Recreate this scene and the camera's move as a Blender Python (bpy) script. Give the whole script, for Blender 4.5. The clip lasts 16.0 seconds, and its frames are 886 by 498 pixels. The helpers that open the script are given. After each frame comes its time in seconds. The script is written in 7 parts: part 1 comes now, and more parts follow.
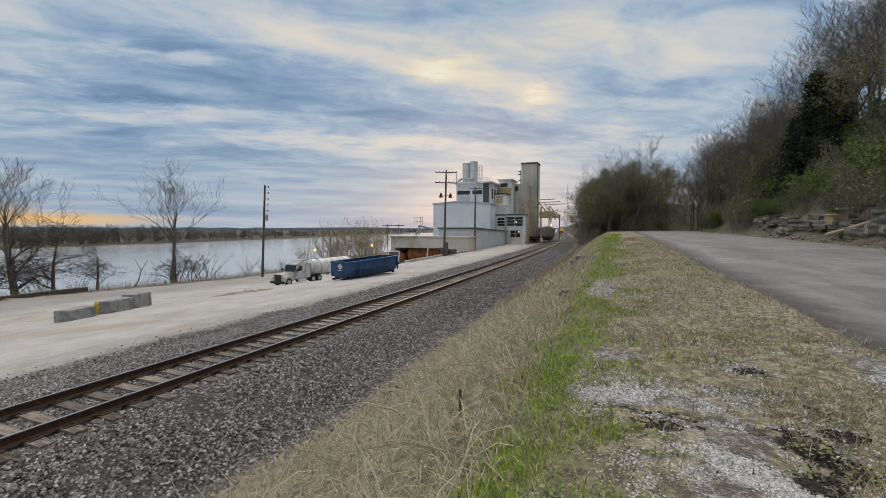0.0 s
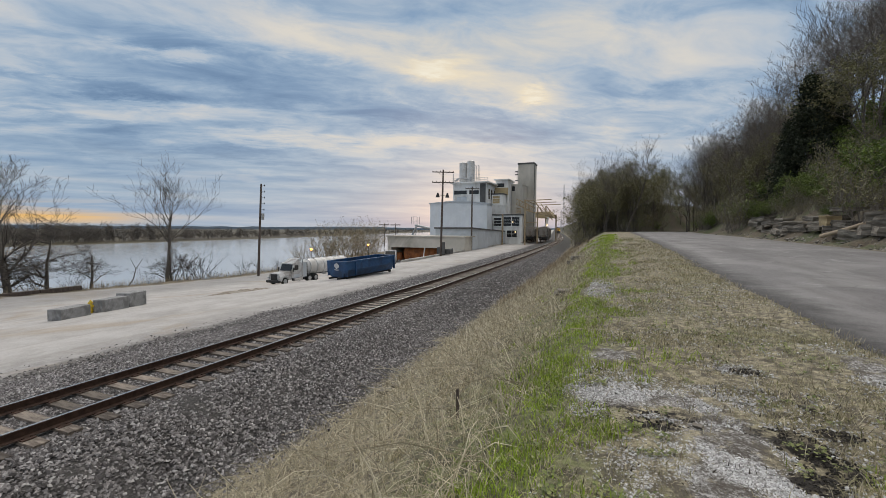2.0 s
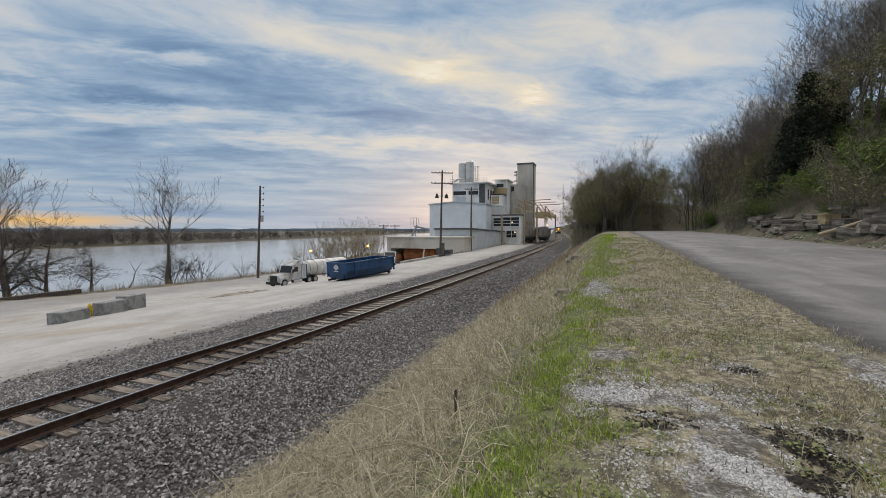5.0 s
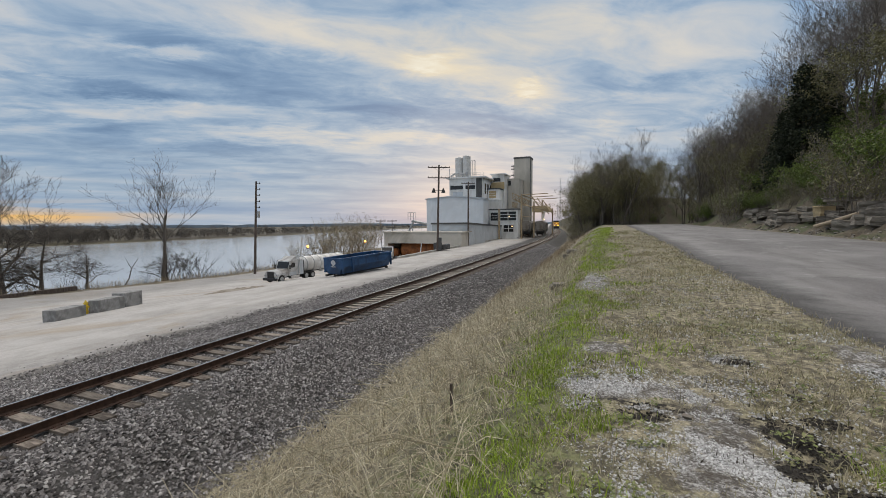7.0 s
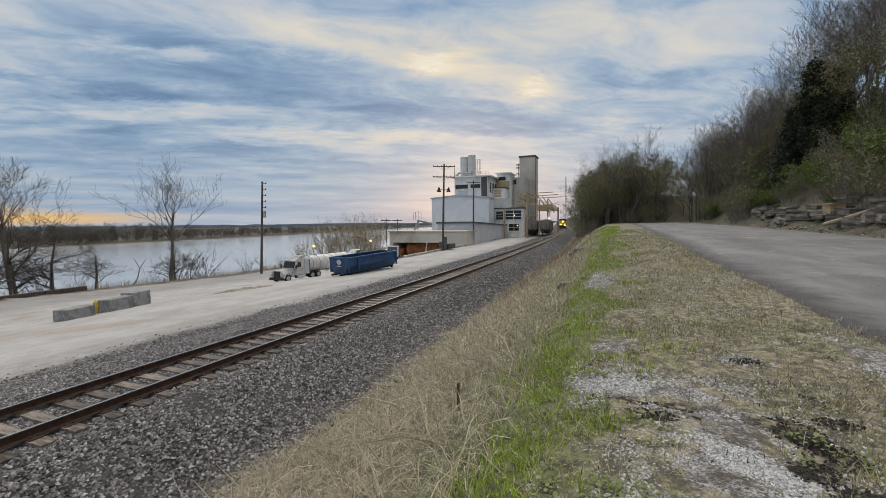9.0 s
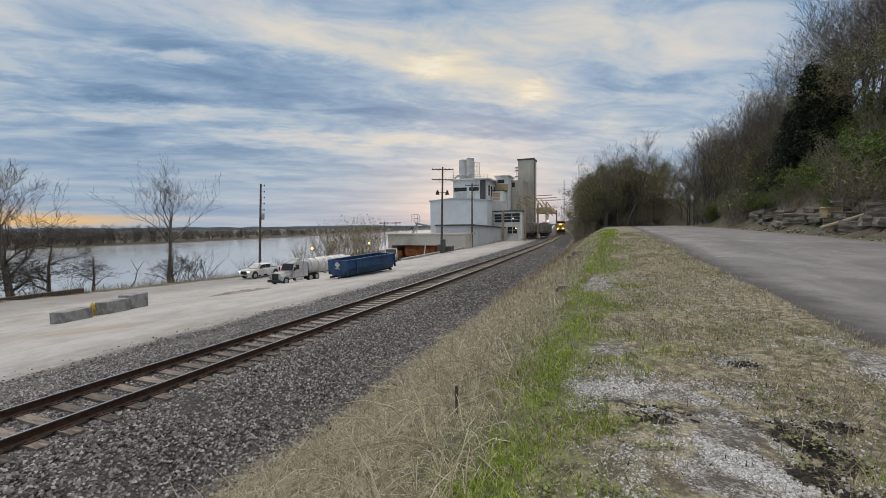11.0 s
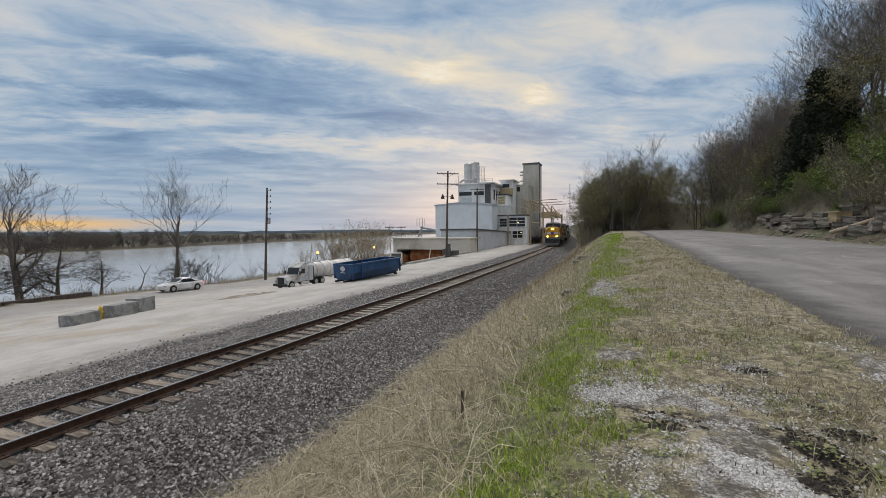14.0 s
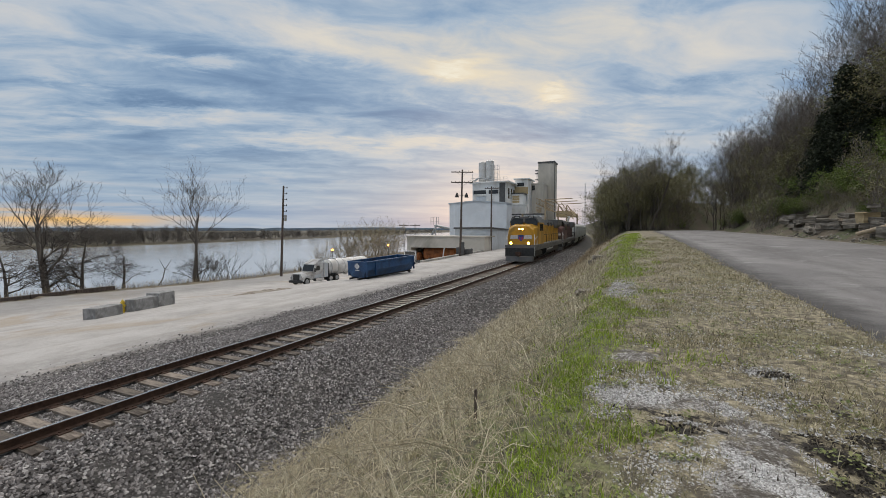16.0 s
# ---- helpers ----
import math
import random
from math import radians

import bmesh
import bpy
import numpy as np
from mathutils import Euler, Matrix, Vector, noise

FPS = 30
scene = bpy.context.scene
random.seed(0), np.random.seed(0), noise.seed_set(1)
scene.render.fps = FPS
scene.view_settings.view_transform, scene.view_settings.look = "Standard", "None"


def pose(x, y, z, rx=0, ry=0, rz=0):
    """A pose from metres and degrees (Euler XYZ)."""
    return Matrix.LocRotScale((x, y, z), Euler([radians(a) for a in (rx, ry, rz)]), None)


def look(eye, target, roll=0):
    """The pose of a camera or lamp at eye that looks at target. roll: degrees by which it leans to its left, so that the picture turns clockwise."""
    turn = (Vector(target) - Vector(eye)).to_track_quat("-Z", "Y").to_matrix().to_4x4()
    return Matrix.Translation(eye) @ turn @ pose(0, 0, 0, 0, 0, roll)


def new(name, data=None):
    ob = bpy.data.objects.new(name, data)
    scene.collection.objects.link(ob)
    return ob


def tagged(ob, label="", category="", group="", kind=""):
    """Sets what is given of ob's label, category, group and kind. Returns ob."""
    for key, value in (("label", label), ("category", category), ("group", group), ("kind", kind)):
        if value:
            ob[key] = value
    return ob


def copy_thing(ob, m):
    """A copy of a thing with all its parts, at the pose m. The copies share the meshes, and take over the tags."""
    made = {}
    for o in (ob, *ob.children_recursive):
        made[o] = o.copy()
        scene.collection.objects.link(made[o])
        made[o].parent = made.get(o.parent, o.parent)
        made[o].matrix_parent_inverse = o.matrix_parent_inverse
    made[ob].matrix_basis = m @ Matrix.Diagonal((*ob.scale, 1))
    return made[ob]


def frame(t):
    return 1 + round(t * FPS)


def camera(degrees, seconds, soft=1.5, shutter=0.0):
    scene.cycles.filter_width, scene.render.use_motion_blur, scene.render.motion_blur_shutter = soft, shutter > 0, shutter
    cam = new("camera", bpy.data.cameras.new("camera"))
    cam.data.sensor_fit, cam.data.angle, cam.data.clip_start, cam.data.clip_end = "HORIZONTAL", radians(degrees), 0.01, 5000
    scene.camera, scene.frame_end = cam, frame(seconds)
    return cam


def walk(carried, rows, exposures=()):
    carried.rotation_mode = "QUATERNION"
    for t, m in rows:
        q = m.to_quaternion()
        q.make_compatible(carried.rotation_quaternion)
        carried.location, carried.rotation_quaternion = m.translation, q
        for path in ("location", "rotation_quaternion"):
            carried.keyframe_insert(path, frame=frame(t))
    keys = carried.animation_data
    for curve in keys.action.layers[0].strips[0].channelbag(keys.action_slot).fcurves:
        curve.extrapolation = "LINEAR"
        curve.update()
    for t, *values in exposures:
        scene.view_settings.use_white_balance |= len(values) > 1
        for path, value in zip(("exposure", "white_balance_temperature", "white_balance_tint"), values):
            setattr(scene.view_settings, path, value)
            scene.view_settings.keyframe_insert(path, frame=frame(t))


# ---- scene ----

EYE = (0.0, 0.0, 3.46)
# seconds, tilt, lean, heading, sideways sway in metres
POSES = [
    (0.0, 87.215, 0.000, 21.800, 0.0), (0.5, 87.188, -0.104, 21.683, 0.0), (1.0, 87.185, -0.198, 21.527, 0.0),
    (1.5, 87.171, -0.211, 21.380, -0.01), (2.0, 87.181, -0.257, 21.339, -0.018), (2.5, 87.242, -0.326, 21.390, -0.018),
    (3.0, 87.364, -0.322, 21.483, -0.016), (3.5, 87.368, -0.205, 21.549, -0.01), (4.0, 87.325, -0.054, 21.602, -0.004),
    (6.5, 86.996, 0.390, 20.821, 0.042), (7.0, 86.554, 0.504, 20.914, 0.048), (7.5, 86.263, 0.646, 20.999, 0.046),
    (8.0, 86.333, 0.773, 21.181, 0.040), (8.5, 86.423, 0.754, 21.409, 0.040), (9.0, 86.450, 0.721, 21.622, 0.032),
    (11.5, 86.901, 0.596, 21.404, 0.030), (12.0, 86.970, 0.575, 21.547, 0.026), (12.5, 87.101, 0.655, 21.690, 0.026),
    (13.0, 87.231, 0.713, 21.801, 0.026), (13.5, 87.370, 0.681, 21.947, 0.024), (14.0, 87.398, 0.568, 22.109, 0.020),
    (14.5, 87.363, 0.494, 22.314, 0.020), (15.0, 87.301, 0.373, 22.572, 0.016), (15.5, 87.233, 0.291, 23.050, 0.010),
    (16.0, 87.192, 0.127, 24.008, 0.008)]
cam = camera(93.3, 16.0, soft=0.8)
walk(cam, [(t, pose(EYE[0] + s * 0.93, EYE[1] + s * 0.37, EYE[2], rx, ry, rz)) for t, rx, ry, rz, s in POSES], [(0, 0.15), (16, 0.15)])


def lin(r, g, b):
    return tuple((c / 255 / 12.92) if c < 10 else ((c / 255 + 0.055) / 1.055) ** 2.4 for c in (r, g, b)) + (1.0,)


# ---------------------------------------------------------------- world and sun
class Nodes:
    """Small builder for a node tree."""

    def __init__(self, tree):
        self.t = tree

    def n(self, kind, **kw):
        node = self.t.nodes.new(kind)
        for k, v in kw.items():
            if k == "operation":
                node.operation = v
            elif k == "blend":
                node.blend_type = v
            elif k == "data":
                node.data_type = v
            elif k == "name":
                node.attribute_name = v
            elif k == "sky":
                node.sky_type = v
            elif k == "feature":
                node.feature = v
        return node

    def link(self, a, b):
        self.t.links.new(a, b)

    def put(self, socket, v):
        if isinstance(v, bpy.types.NodeSocket):
            self.t.links.new(v, socket)
        else:
            socket.default_value = v

    def math(self, op, a, b=0.0, clamp=False):
        m = self.n("ShaderNodeMath", operation=op)
        m.use_clamp = clamp
        self.put(m.inputs[0], a)
        self.put(m.inputs[1], b)
        return m.outputs[0]

    def noise(self, vec, scale, detail=4.0, rough=0.55, dist=0.0):
        m = self.n("ShaderNodeTexNoise")
        if vec is not None:
            self.link(vec, m.inputs["Vector"])
        for k, v in (("Scale", scale), ("Detail", detail), ("Roughness", rough), ("Distortion", dist)):
            m.inputs[k].default_value = v
        return m.outputs["Fac"]

    def ramp(self, fac, stops, ease=False):
        m = self.n("ShaderNodeValToRGB")
        if ease:
            m.color_ramp.interpolation = "EASE"
        e = m.color_ramp.elements
        while len(e) < len(stops):
            e.new(0.5)
        for el, (p, c) in zip(e, stops):
            el.position = p
            el.color = c if not isinstance(c, (int, float)) else (c, c, c, 1)
        self.put(m.inputs[0], fac)
        return m.outputs[0]

    def mix(self, fac, a, b, blend="MIX"):
        m = self.n("ShaderNodeMix", data="RGBA", blend=blend)
        self.put(m.inputs[0], fac)
        self.put(m.inputs[6], a)
        self.put(m.inputs[7], b)
        return m.outputs[2]


SUN_HEADING = 17.0   # degrees to the left of the track's direction
SUN_HEIGHT = 20.0
GLOW_HEADING = 66.0  # the afterglow's heading
CLOUD_BREAKS = [(-38.3, 23.0, 13.7, 1.9, 0.16, 0.16), (-16.0, 19.6, 9.7, 3.0, 0.16, 0.10), (-23.2, 20.5, 3.0, 0.9, 0.08, 0.16), (-9.2, 17.1, 1.9, 0.8, 0.06, 0.20), (-52.8, 18.9, 6.1, 0.7, -0.08, 0.11), (-55.1, 13.3, 6.4, 0.7, -0.06, 0.09), (-65.2, 14.7, 4.4, 1.3, -0.04, 0.09), (-65.5, 19.3, 7.5, 1.7, -0.17, 0.08), (-39.5, 11.4, 14.4, 0.8, 0.00, 0.09), (0.1, 12.2, 3.0, 1.1, 0.08, 0.11), (5.6, 19.1, 6.6, 2.5, 0.35, 0.10), (-7.3, 23.8, 9.2, 2.7, 0.18, 0.07), (14.0, 20.2, 6.0, 3.2, 0.23, 0.06)]
CLOUD_BANKS = [(-57.0, 20.5, 8.6, 1.3, -0.10, -0.08), (-60.1, 14.3, 10.9, 0.9, -0.09, -0.09), (-34.1, 15.9, 16.3, 1.8, 0.13, -0.10), (-13.0, 13.7, 14.6, 1.8, 0.08, -0.11), (-51.9, 8.7, 17.1, 0.9, -0.05, -0.07), (4.1, 16.0, 6.2, 1.0, 0.18, -0.08), (-44.4, 19.3, 7.7, 1.3, 0.06, -0.08), (-62.0, 10.4, 9.0, 0.8, -0.08, -0.07), (-28.1, 26.7, 11.8, 1.5, 0.04, -0.05)]


def build_world():
    world = bpy.data.worlds.new("evening_sky")
    scene.world = world
    world.use_nodes = True
    tree = world.node_tree
    tree.nodes.clear()
    k = Nodes(tree)
    out = k.n("ShaderNodeOutputWorld")
    bg = k.n("ShaderNodeBackground")
    k.link(bg.outputs[0], out.inputs[0])
    sky = k.n("ShaderNodeTexSky", sky="NISHITA")
    sky.sun_disc = False
    sky.sun_elevation = radians(6.0)
    sky.sun_rotation = radians(-SUN_HEADING)
    sky.air_density, sky.dust_density = 1.2, 2.0
    co = k.n("ShaderNodeTexCoord").outputs["Generated"]
    sep = k.n("ShaderNodeSeparateXYZ")
    k.link(co, sep.inputs[0])
    x, y, z = sep.outputs
    zz = k.math("ADD", k.math("MAXIMUM", z, 0.0), 0.13)
    a = radians(36)
    px = k.math("ADD", k.math("MULTIPLY", x, math.cos(a)), k.math("MULTIPLY", y, math.sin(a)))
    py = k.math("ADD", k.math("MULTIPLY", x, -math.sin(a)), k.math("MULTIPLY", y, math.cos(a)))
    com = k.n("ShaderNodeCombineXYZ")
    k.link(k.math("MULTIPLY", k.math("DIVIDE", px, zz), 0.55), com.inputs[0])
    k.link(k.math("MULTIPLY", k.math("DIVIDE", py, zz), 1.0), com.inputs[1])
    com.inputs[2].default_value = SKY_SEED
    big = k.noise(com.outputs[0], 1.6, 3.0, 0.5, 0.3)
    fine = k.noise(com.outputs[0], 4.6, 7.0, 0.6, 0.5)
    cover = k.math("ADD", 0.15, k.math("ADD", k.math("MULTIPLY", big, 0.34), k.math("MULTIPLY", fine, 0.38)))
    # the banks and breaks of cloud: heading, height, half length, half depth, fall to the right, weight
    az = k.math("MULTIPLY", k.math("ARCTAN2", x, y), 180 / math.pi)
    el = k.math("MULTIPLY", k.math("ARCSINE", z), 180 / math.pi)
    fray = k.math("MULTIPLY", k.math("SUBTRACT", k.noise(com.outputs[0], 6.0, 6.0, 0.65, 0.4), 0.5), 5.5)
    eb = k.math("ADD", el, fray)
    for rows in (CLOUD_BREAKS, CLOUD_BANKS):
        for a0, e0, ha, he, fall, weight in rows:
            du = k.math("SUBTRACT", az, a0)
            dv = k.math("ADD", k.math("SUBTRACT", eb, e0), k.math("MULTIPLY", du, fall))
            du, dv = k.math("DIVIDE", du, ha), k.math("DIVIDE", dv, he)
            bell = k.math("EXPONENT", k.math("MULTIPLY", k.math("ADD", k.math("MULTIPLY", du, du), k.math("MULTIPLY", dv, dv)), -1.0))
            cover = k.math("ADD", cover, k.math("MULTIPLY", bell, weight))
    s, h = radians(SUN_HEADING), radians(SUN_HEIGHT)
    near = k.math("ADD", k.math("ADD", k.math("MULTIPLY", x, -math.sin(s) * math.cos(h)), k.math("MULTIPLY", y, math.cos(s) * math.cos(h))), k.math("MULTIPLY", z, math.sin(h)))
    near = k.math("POWER", k.math("MAXIMUM", near, 0.0), 18.0)
    shades = k.ramp(cover, [(0.36, lin(106, 136, 172)), (0.44, lin(130, 158, 190)), (0.50, lin(156, 179, 204)), (0.55, lin(184, 197, 212)),
                            (0.62, lin(206, 209, 213)), (0.72, lin(224, 220, 214))])
    warm = k.ramp(cover, [(0.36, lin(106, 144, 186)), (0.44, lin(126, 162, 198)), (0.53, lin(164, 186, 208)), (0.62, lin(206, 207, 204)), (0.72, lin(236, 224, 198)), (0.84, lin(255, 250, 230))])
    col = k.mix(k.math("MULTIPLY", near, 0.8, True), shades, warm)
    # low bands of cloud above the horizon
    low = k.ramp(z, [(0.0, 1.0), (0.07, 0.85), (0.20, 0.0)])
    lc = k.n("ShaderNodeCombineXYZ")
    k.link(k.math("MULTIPLY", k.math("ADD", x, k.math("MULTIPLY", y, 0.4)), 2.2), lc.inputs[0])
    k.link(k.math("MULTIPLY", z, 42.0), lc.inputs[1])
    band = k.noise(lc.outputs[0], 1.0, 4.0, 0.5, 0.3)
    lowcol = k.ramp(band, [(0.40, lin(142, 169, 199)), (0.56, lin(170, 190, 210)), (0.67, lin(192, 203, 215)), (0.74, lin(222, 215, 210)), (0.82, lin(242, 222, 198))])
    col = k.mix(k.math("MULTIPLY", low, 0.85), col, lowcol)
    # afterglow low over the river
    g = radians(GLOW_HEADING)
    to = k.math("MAXIMUM", k.math("ADD", k.math("MULTIPLY", x, -math.sin(g)), k.math("MULTIPLY", y, math.cos(g))), 0.0)
    glow = k.math("MULTIPLY", k.math("POWER", to, 70.0), k.ramp(z, [(0.0, 0.25), (0.018, 0.95), (0.032, 0.8), (0.055, 0.0)]))
    col = k.mix(k.math("MULTIPLY", glow, k.ramp(band, [(0.47, 0.0), (0.58, 0.95)]), True), col, lin(254, 200, 108))
    both = k.mix(0.009, col, sky.outputs[0])
    # an overcast sky grows brighter towards the zenith
    lift = k.ramp(z, [(0.45, 0.45), (0.95, 1.0)], True)
    both = k.mix(k.ramp(z, [(0.42, 0.0), (0.7, 0.9)], True), both, lin(214, 209, 203))
    k.link(k.mix(1.0, both, lift, "MULTIPLY"), bg.inputs[0])
    bg.inputs[1].default_value = SKY_STRENGTH / 0.45
    sun = new("sun", bpy.data.lights.new("sun", "SUN"))
    sun.data.energy, sun.data.angle, sun.data.color = 0.8, radians(35), (1.0, 0.93, 0.84)
    sun.matrix_world = look((0, 0, 60), (math.sin(s) * 60 * 1.0, -math.cos(s) * 60, 60 - 60 * math.tan(radians(SUN_HEIGHT + 16))))


SKY_SEED, SKY_STRENGTH = 8.3, 0.80
build_world()


# ---------------------------------------------------------------- materials
def material(name, stops, scale=6.0, rough=0.8, metal=0.0, bump=0.3, bump_scale=None, stain=None, stain_scale=0.5, coord="Object", spread=0.0, detail=6.0, stretch=None, glow=None):
    """Noise-driven colour, a second larger scale of stains, bump and a little spread from piece to piece."""
    m = bpy.data.materials.new(name)
    m.use_nodes = True
    k = Nodes(m.node_tree)
    b = m.node_tree.nodes["Principled BSDF"]
    co = k.n("ShaderNodeTexCoord").outputs[coord]
    if stretch:
        mp = k.n("ShaderNodeMapping")
        k.link(co, mp.inputs[0])
        mp.inputs["Scale"].default_value = stretch
        co = mp.outputs[0]
    f = k.noise(co, scale, detail, 0.6)
    lo, hi = 0.32, 0.68
    c = k.ramp(f, [(lo + (hi - lo) * i / max(1, len(stops) - 1), s) for i, s in enumerate(stops)])
    if stain:
        g = k.noise(co, stain_scale, 4.0, 0.65, 0.5)
        c = k.mix(k.ramp(g, [(0.45, 0.0), (0.62, 0.85)]), c, stain)
    if spread:
        r = k.n("ShaderNodeObjectInfo").outputs["Random"]
        h = k.n("ShaderNodeHueSaturation")
        k.link(k.math("ADD", k.math("MULTIPLY", r, spread), 1.0 - spread / 2), h.inputs["Value"])
        k.link(c, h.inputs["Color"])
        c = h.outputs[0]
    k.link(c, b.inputs["Base Color"])
    b.inputs["Metallic"].default_value = metal
    k.link(k.ramp(f, [(0.3, min(1, rough + 0.08)), (0.7, max(0.02, rough - 0.1))]), b.inputs["Roughness"])
    if bump:
        bp = k.n("ShaderNodeBump")
        bp.inputs["Strength"].default_value = bump
        bp.inputs["Distance"].default_value = 0.02
        k.link(k.noise(co, bump_scale or scale * 3, 6.0, 0.65), bp.inputs["Height"])
        k.link(bp.outputs[0], b.inputs["Normal"])
    if glow:
        b.inputs["Emission Color"].default_value = glow[0]
        b.inputs["Emission Strength"].default_value = glow[1]
    return m


def g3(v, r=1.0, b=1.0):
    return (v * r, v, v * b, 1)


M = {}
M["steel_rust"] = material("rusty_steel", [(0.035, 0.019, 0.013, 1), (0.08, 0.042, 0.028, 1)], 9, 0.75, 0.1, 0.3)
M["rail_head"] = material("worn_rail_head", [g3(0.42), g3(0.55)], 20, 0.3, 1.0, 0.05)
M["tie"] = material("weathered_tie", [(0.07, 0.055, 0.045, 1), (0.20, 0.17, 0.145, 1)], 5, 0.9, 0, 0.6, 20, (0.28, 0.24, 0.2, 1), 1.5, spread=0.8, stretch=(1, 6, 6))
M["stone"] = material("ballast_stone", [(0.10, 0.095, 0.095, 1), (0.20, 0.19, 0.185, 1)], 25, 0.85, 0, 0.4)
M["concrete"] = material("grey_concrete", [g3(0.24), g3(0.36)], 3, 0.9, 0, 0.35, 14, g3(0.15), 1.2)
M["concrete_pale"] = material("pale_concrete", [(0.42, 0.41, 0.38, 1), (0.55, 0.53, 0.49, 1)], 2, 0.9, 0, 0.2, 9, (0.30, 0.29, 0.26, 1), 0.25)
M["wood_pole"] = material("weathered_pole", [(0.06, 0.045, 0.04, 1), (0.14, 0.11, 0.09, 1)], 3, 0.9, 0, 0.4, 20, stretch=(6, 6, 0.6))
M["bark"] = material("grey_bark", [(0.07, 0.06, 0.05, 1), (0.16, 0.14, 0.12, 1)], 8, 0.95, 0, 0.5, stretch=(2, 2, 0.6))
M["white_siding"] = material("white_metal_siding", [(0.76, 0.80, 0.84, 1), (0.82, 0.85, 0.88, 1)], 0.4, 0.5, 0, 0.1, 3, (0.70, 0.73, 0.76, 1), 0.15)
M["dark_glass"] = material("dark_window", [g3(0.02), g3(0.035)], 2, 0.15, 0, 0.02)


# ---------------------------------------------------------------- helpers for meshes
def part(name, bm, mat, parent=None, label="", smooth=False):
    me = bpy.data.meshes.new(name)
    bm.to_mesh(me)
    bm.free()
    for mm in (mat if isinstance(mat, (list, tuple)) else [mat]):
        me.materials.append(mm)
    if smooth:
        me.polygons.foreach_set("use_smooth", [True] * len(me.polygons))
    ob = new(name, me)
    if parent:
        ob.parent = parent
    if label:
        ob["label"] = label
    return ob


def thing(name, m, label, category, group="", kind=""):
    ob = new(name)
    ob.empty_display_size = 0.2
    ob.matrix_basis = m
    return tagged(ob, label, category, group, kind)


def box(bm, x0, x1, y0, y1, z0, z1, bevel=0.0, mat=0):
    r = bmesh.ops.create_cube(bm, size=1.0, matrix=Matrix.Translation(((x0 + x1) / 2, (y0 + y1) / 2, (z0 + z1) / 2)) @ Matrix.Diagonal((x1 - x0, y1 - y0, z1 - z0, 1)))
    vs = r["verts"]
    fs = {f for v in vs for f in v.link_faces}
    for f in fs:
        f.material_index = mat
    if bevel:
        es = list({e for v in vs for e in v.link_edges})
        bmesh.ops.bevel(bm, geom=es, offset=bevel, segments=2, affect="EDGES", profile=0.6, clamp_overlap=True)
    return vs


def rod(bm, p0, p1, r0, r1=None, seg=8, mat=0, caps=True):
    """A tapered round bar from p0 to p1."""
    p0, p1 = Vector(p0), Vector(p1)
    d = p1 - p0
    q = d.to_track_quat("Z", "Y").to_matrix().to_4x4()
    r = bmesh.ops.create_cone(bm, cap_ends=caps, segments=seg, radius1=r0, radius2=r0 if r1 is None else r1, depth=d.length, matrix=Matrix.Translation((p0 + p1) / 2) @ q)
    for f in {f for v in r["verts"] for f in v.link_faces}:
        f.material_index = mat
    return r["verts"]


def prism(bm, outline, x0, x1, axis="x", mat=0):
    """A closed outline swept along an axis: outline in the other two axes."""
    def at(u, v, w):
        return {"x": (w, u, v), "y": (u, w, v), "z": (u, v, w)}[axis]
    a = [bm.verts.new(at(u, v, x0)) for u, v in outline]
    b = [bm.verts.new(at(u, v, x1)) for u, v in outline]
    fs = [bm.faces.new(a), bm.faces.new(b[::-1])]
    n = len(a)
    for i in range(n):
        fs.append(bm.faces.new((a[i], b[i], b[(i + 1) % n], a[(i + 1) % n])))
    for f in fs:
        f.material_index = mat
    bmesh.ops.recalc_face_normals(bm, faces=fs)
    return fs


def mesh_np(name, verts, faces, mat, parent=None, smooth=False):
    """A mesh from arrays: faces is one (n, 3) or (n, 4) array."""
    me = bpy.data.meshes.new(name)
    verts = np.asarray(verts, dtype=np.float32)
    faces = np.asarray(faces, dtype=np.int32)
    n, w = faces.shape
    me.vertices.add(len(verts))
    me.vertices.foreach_set("co", verts.ravel())
    me.loops.add(n * w)
    me.loops.foreach_set("vertex_index", faces.ravel())
    me.polygons.add(n)
    me.polygons.foreach_set("loop_start", np.arange(0, n * w, w, dtype=np.int32))
    me.polygons.foreach_set("use_smooth", np.full(n, smooth))
    for mm in (mat if isinstance(mat, (list, tuple)) else [mat]):
        me.materials.append(mm)
    me.update(calc_edges=True)
    me.validate()
    ob = new(name, me)
    if parent:
        ob.parent = parent
    return ob


# ---------------------------------------------------------------- lie of the land
WATER = -6.8
CURVE_FROM, CURVE_END, RADIUS = 18.0, 207.0, 1700.0


def track_x(y):
    """The track's centre: straight, then a wide bend to the left."""
    y = np.asarray(y, dtype=float)
    d = np.clip(y, CURVE_FROM, CURVE_END) - CURVE_FROM
    return -10.05 - d * d / (2 * RADIUS) - np.maximum(y - CURVE_END, 0) * (CURVE_END - CURVE_FROM) / RADIUS


def river_x(y):
    """The line that the river's banks follow: a longer, gentler bend than the track's."""
    y = np.asarray(y, dtype=float)
    d = np.clip(y, 18.0, 450.0) - 18.0
    return -10.05 - d * d / 4100.0 - np.maximum(y - 450.0, 0) * 0.2107


def smooth01(a, b, v):
    s = np.clip((v - a) / (b - a), 0, 1)
    return s * s * (3 - 2 * s)


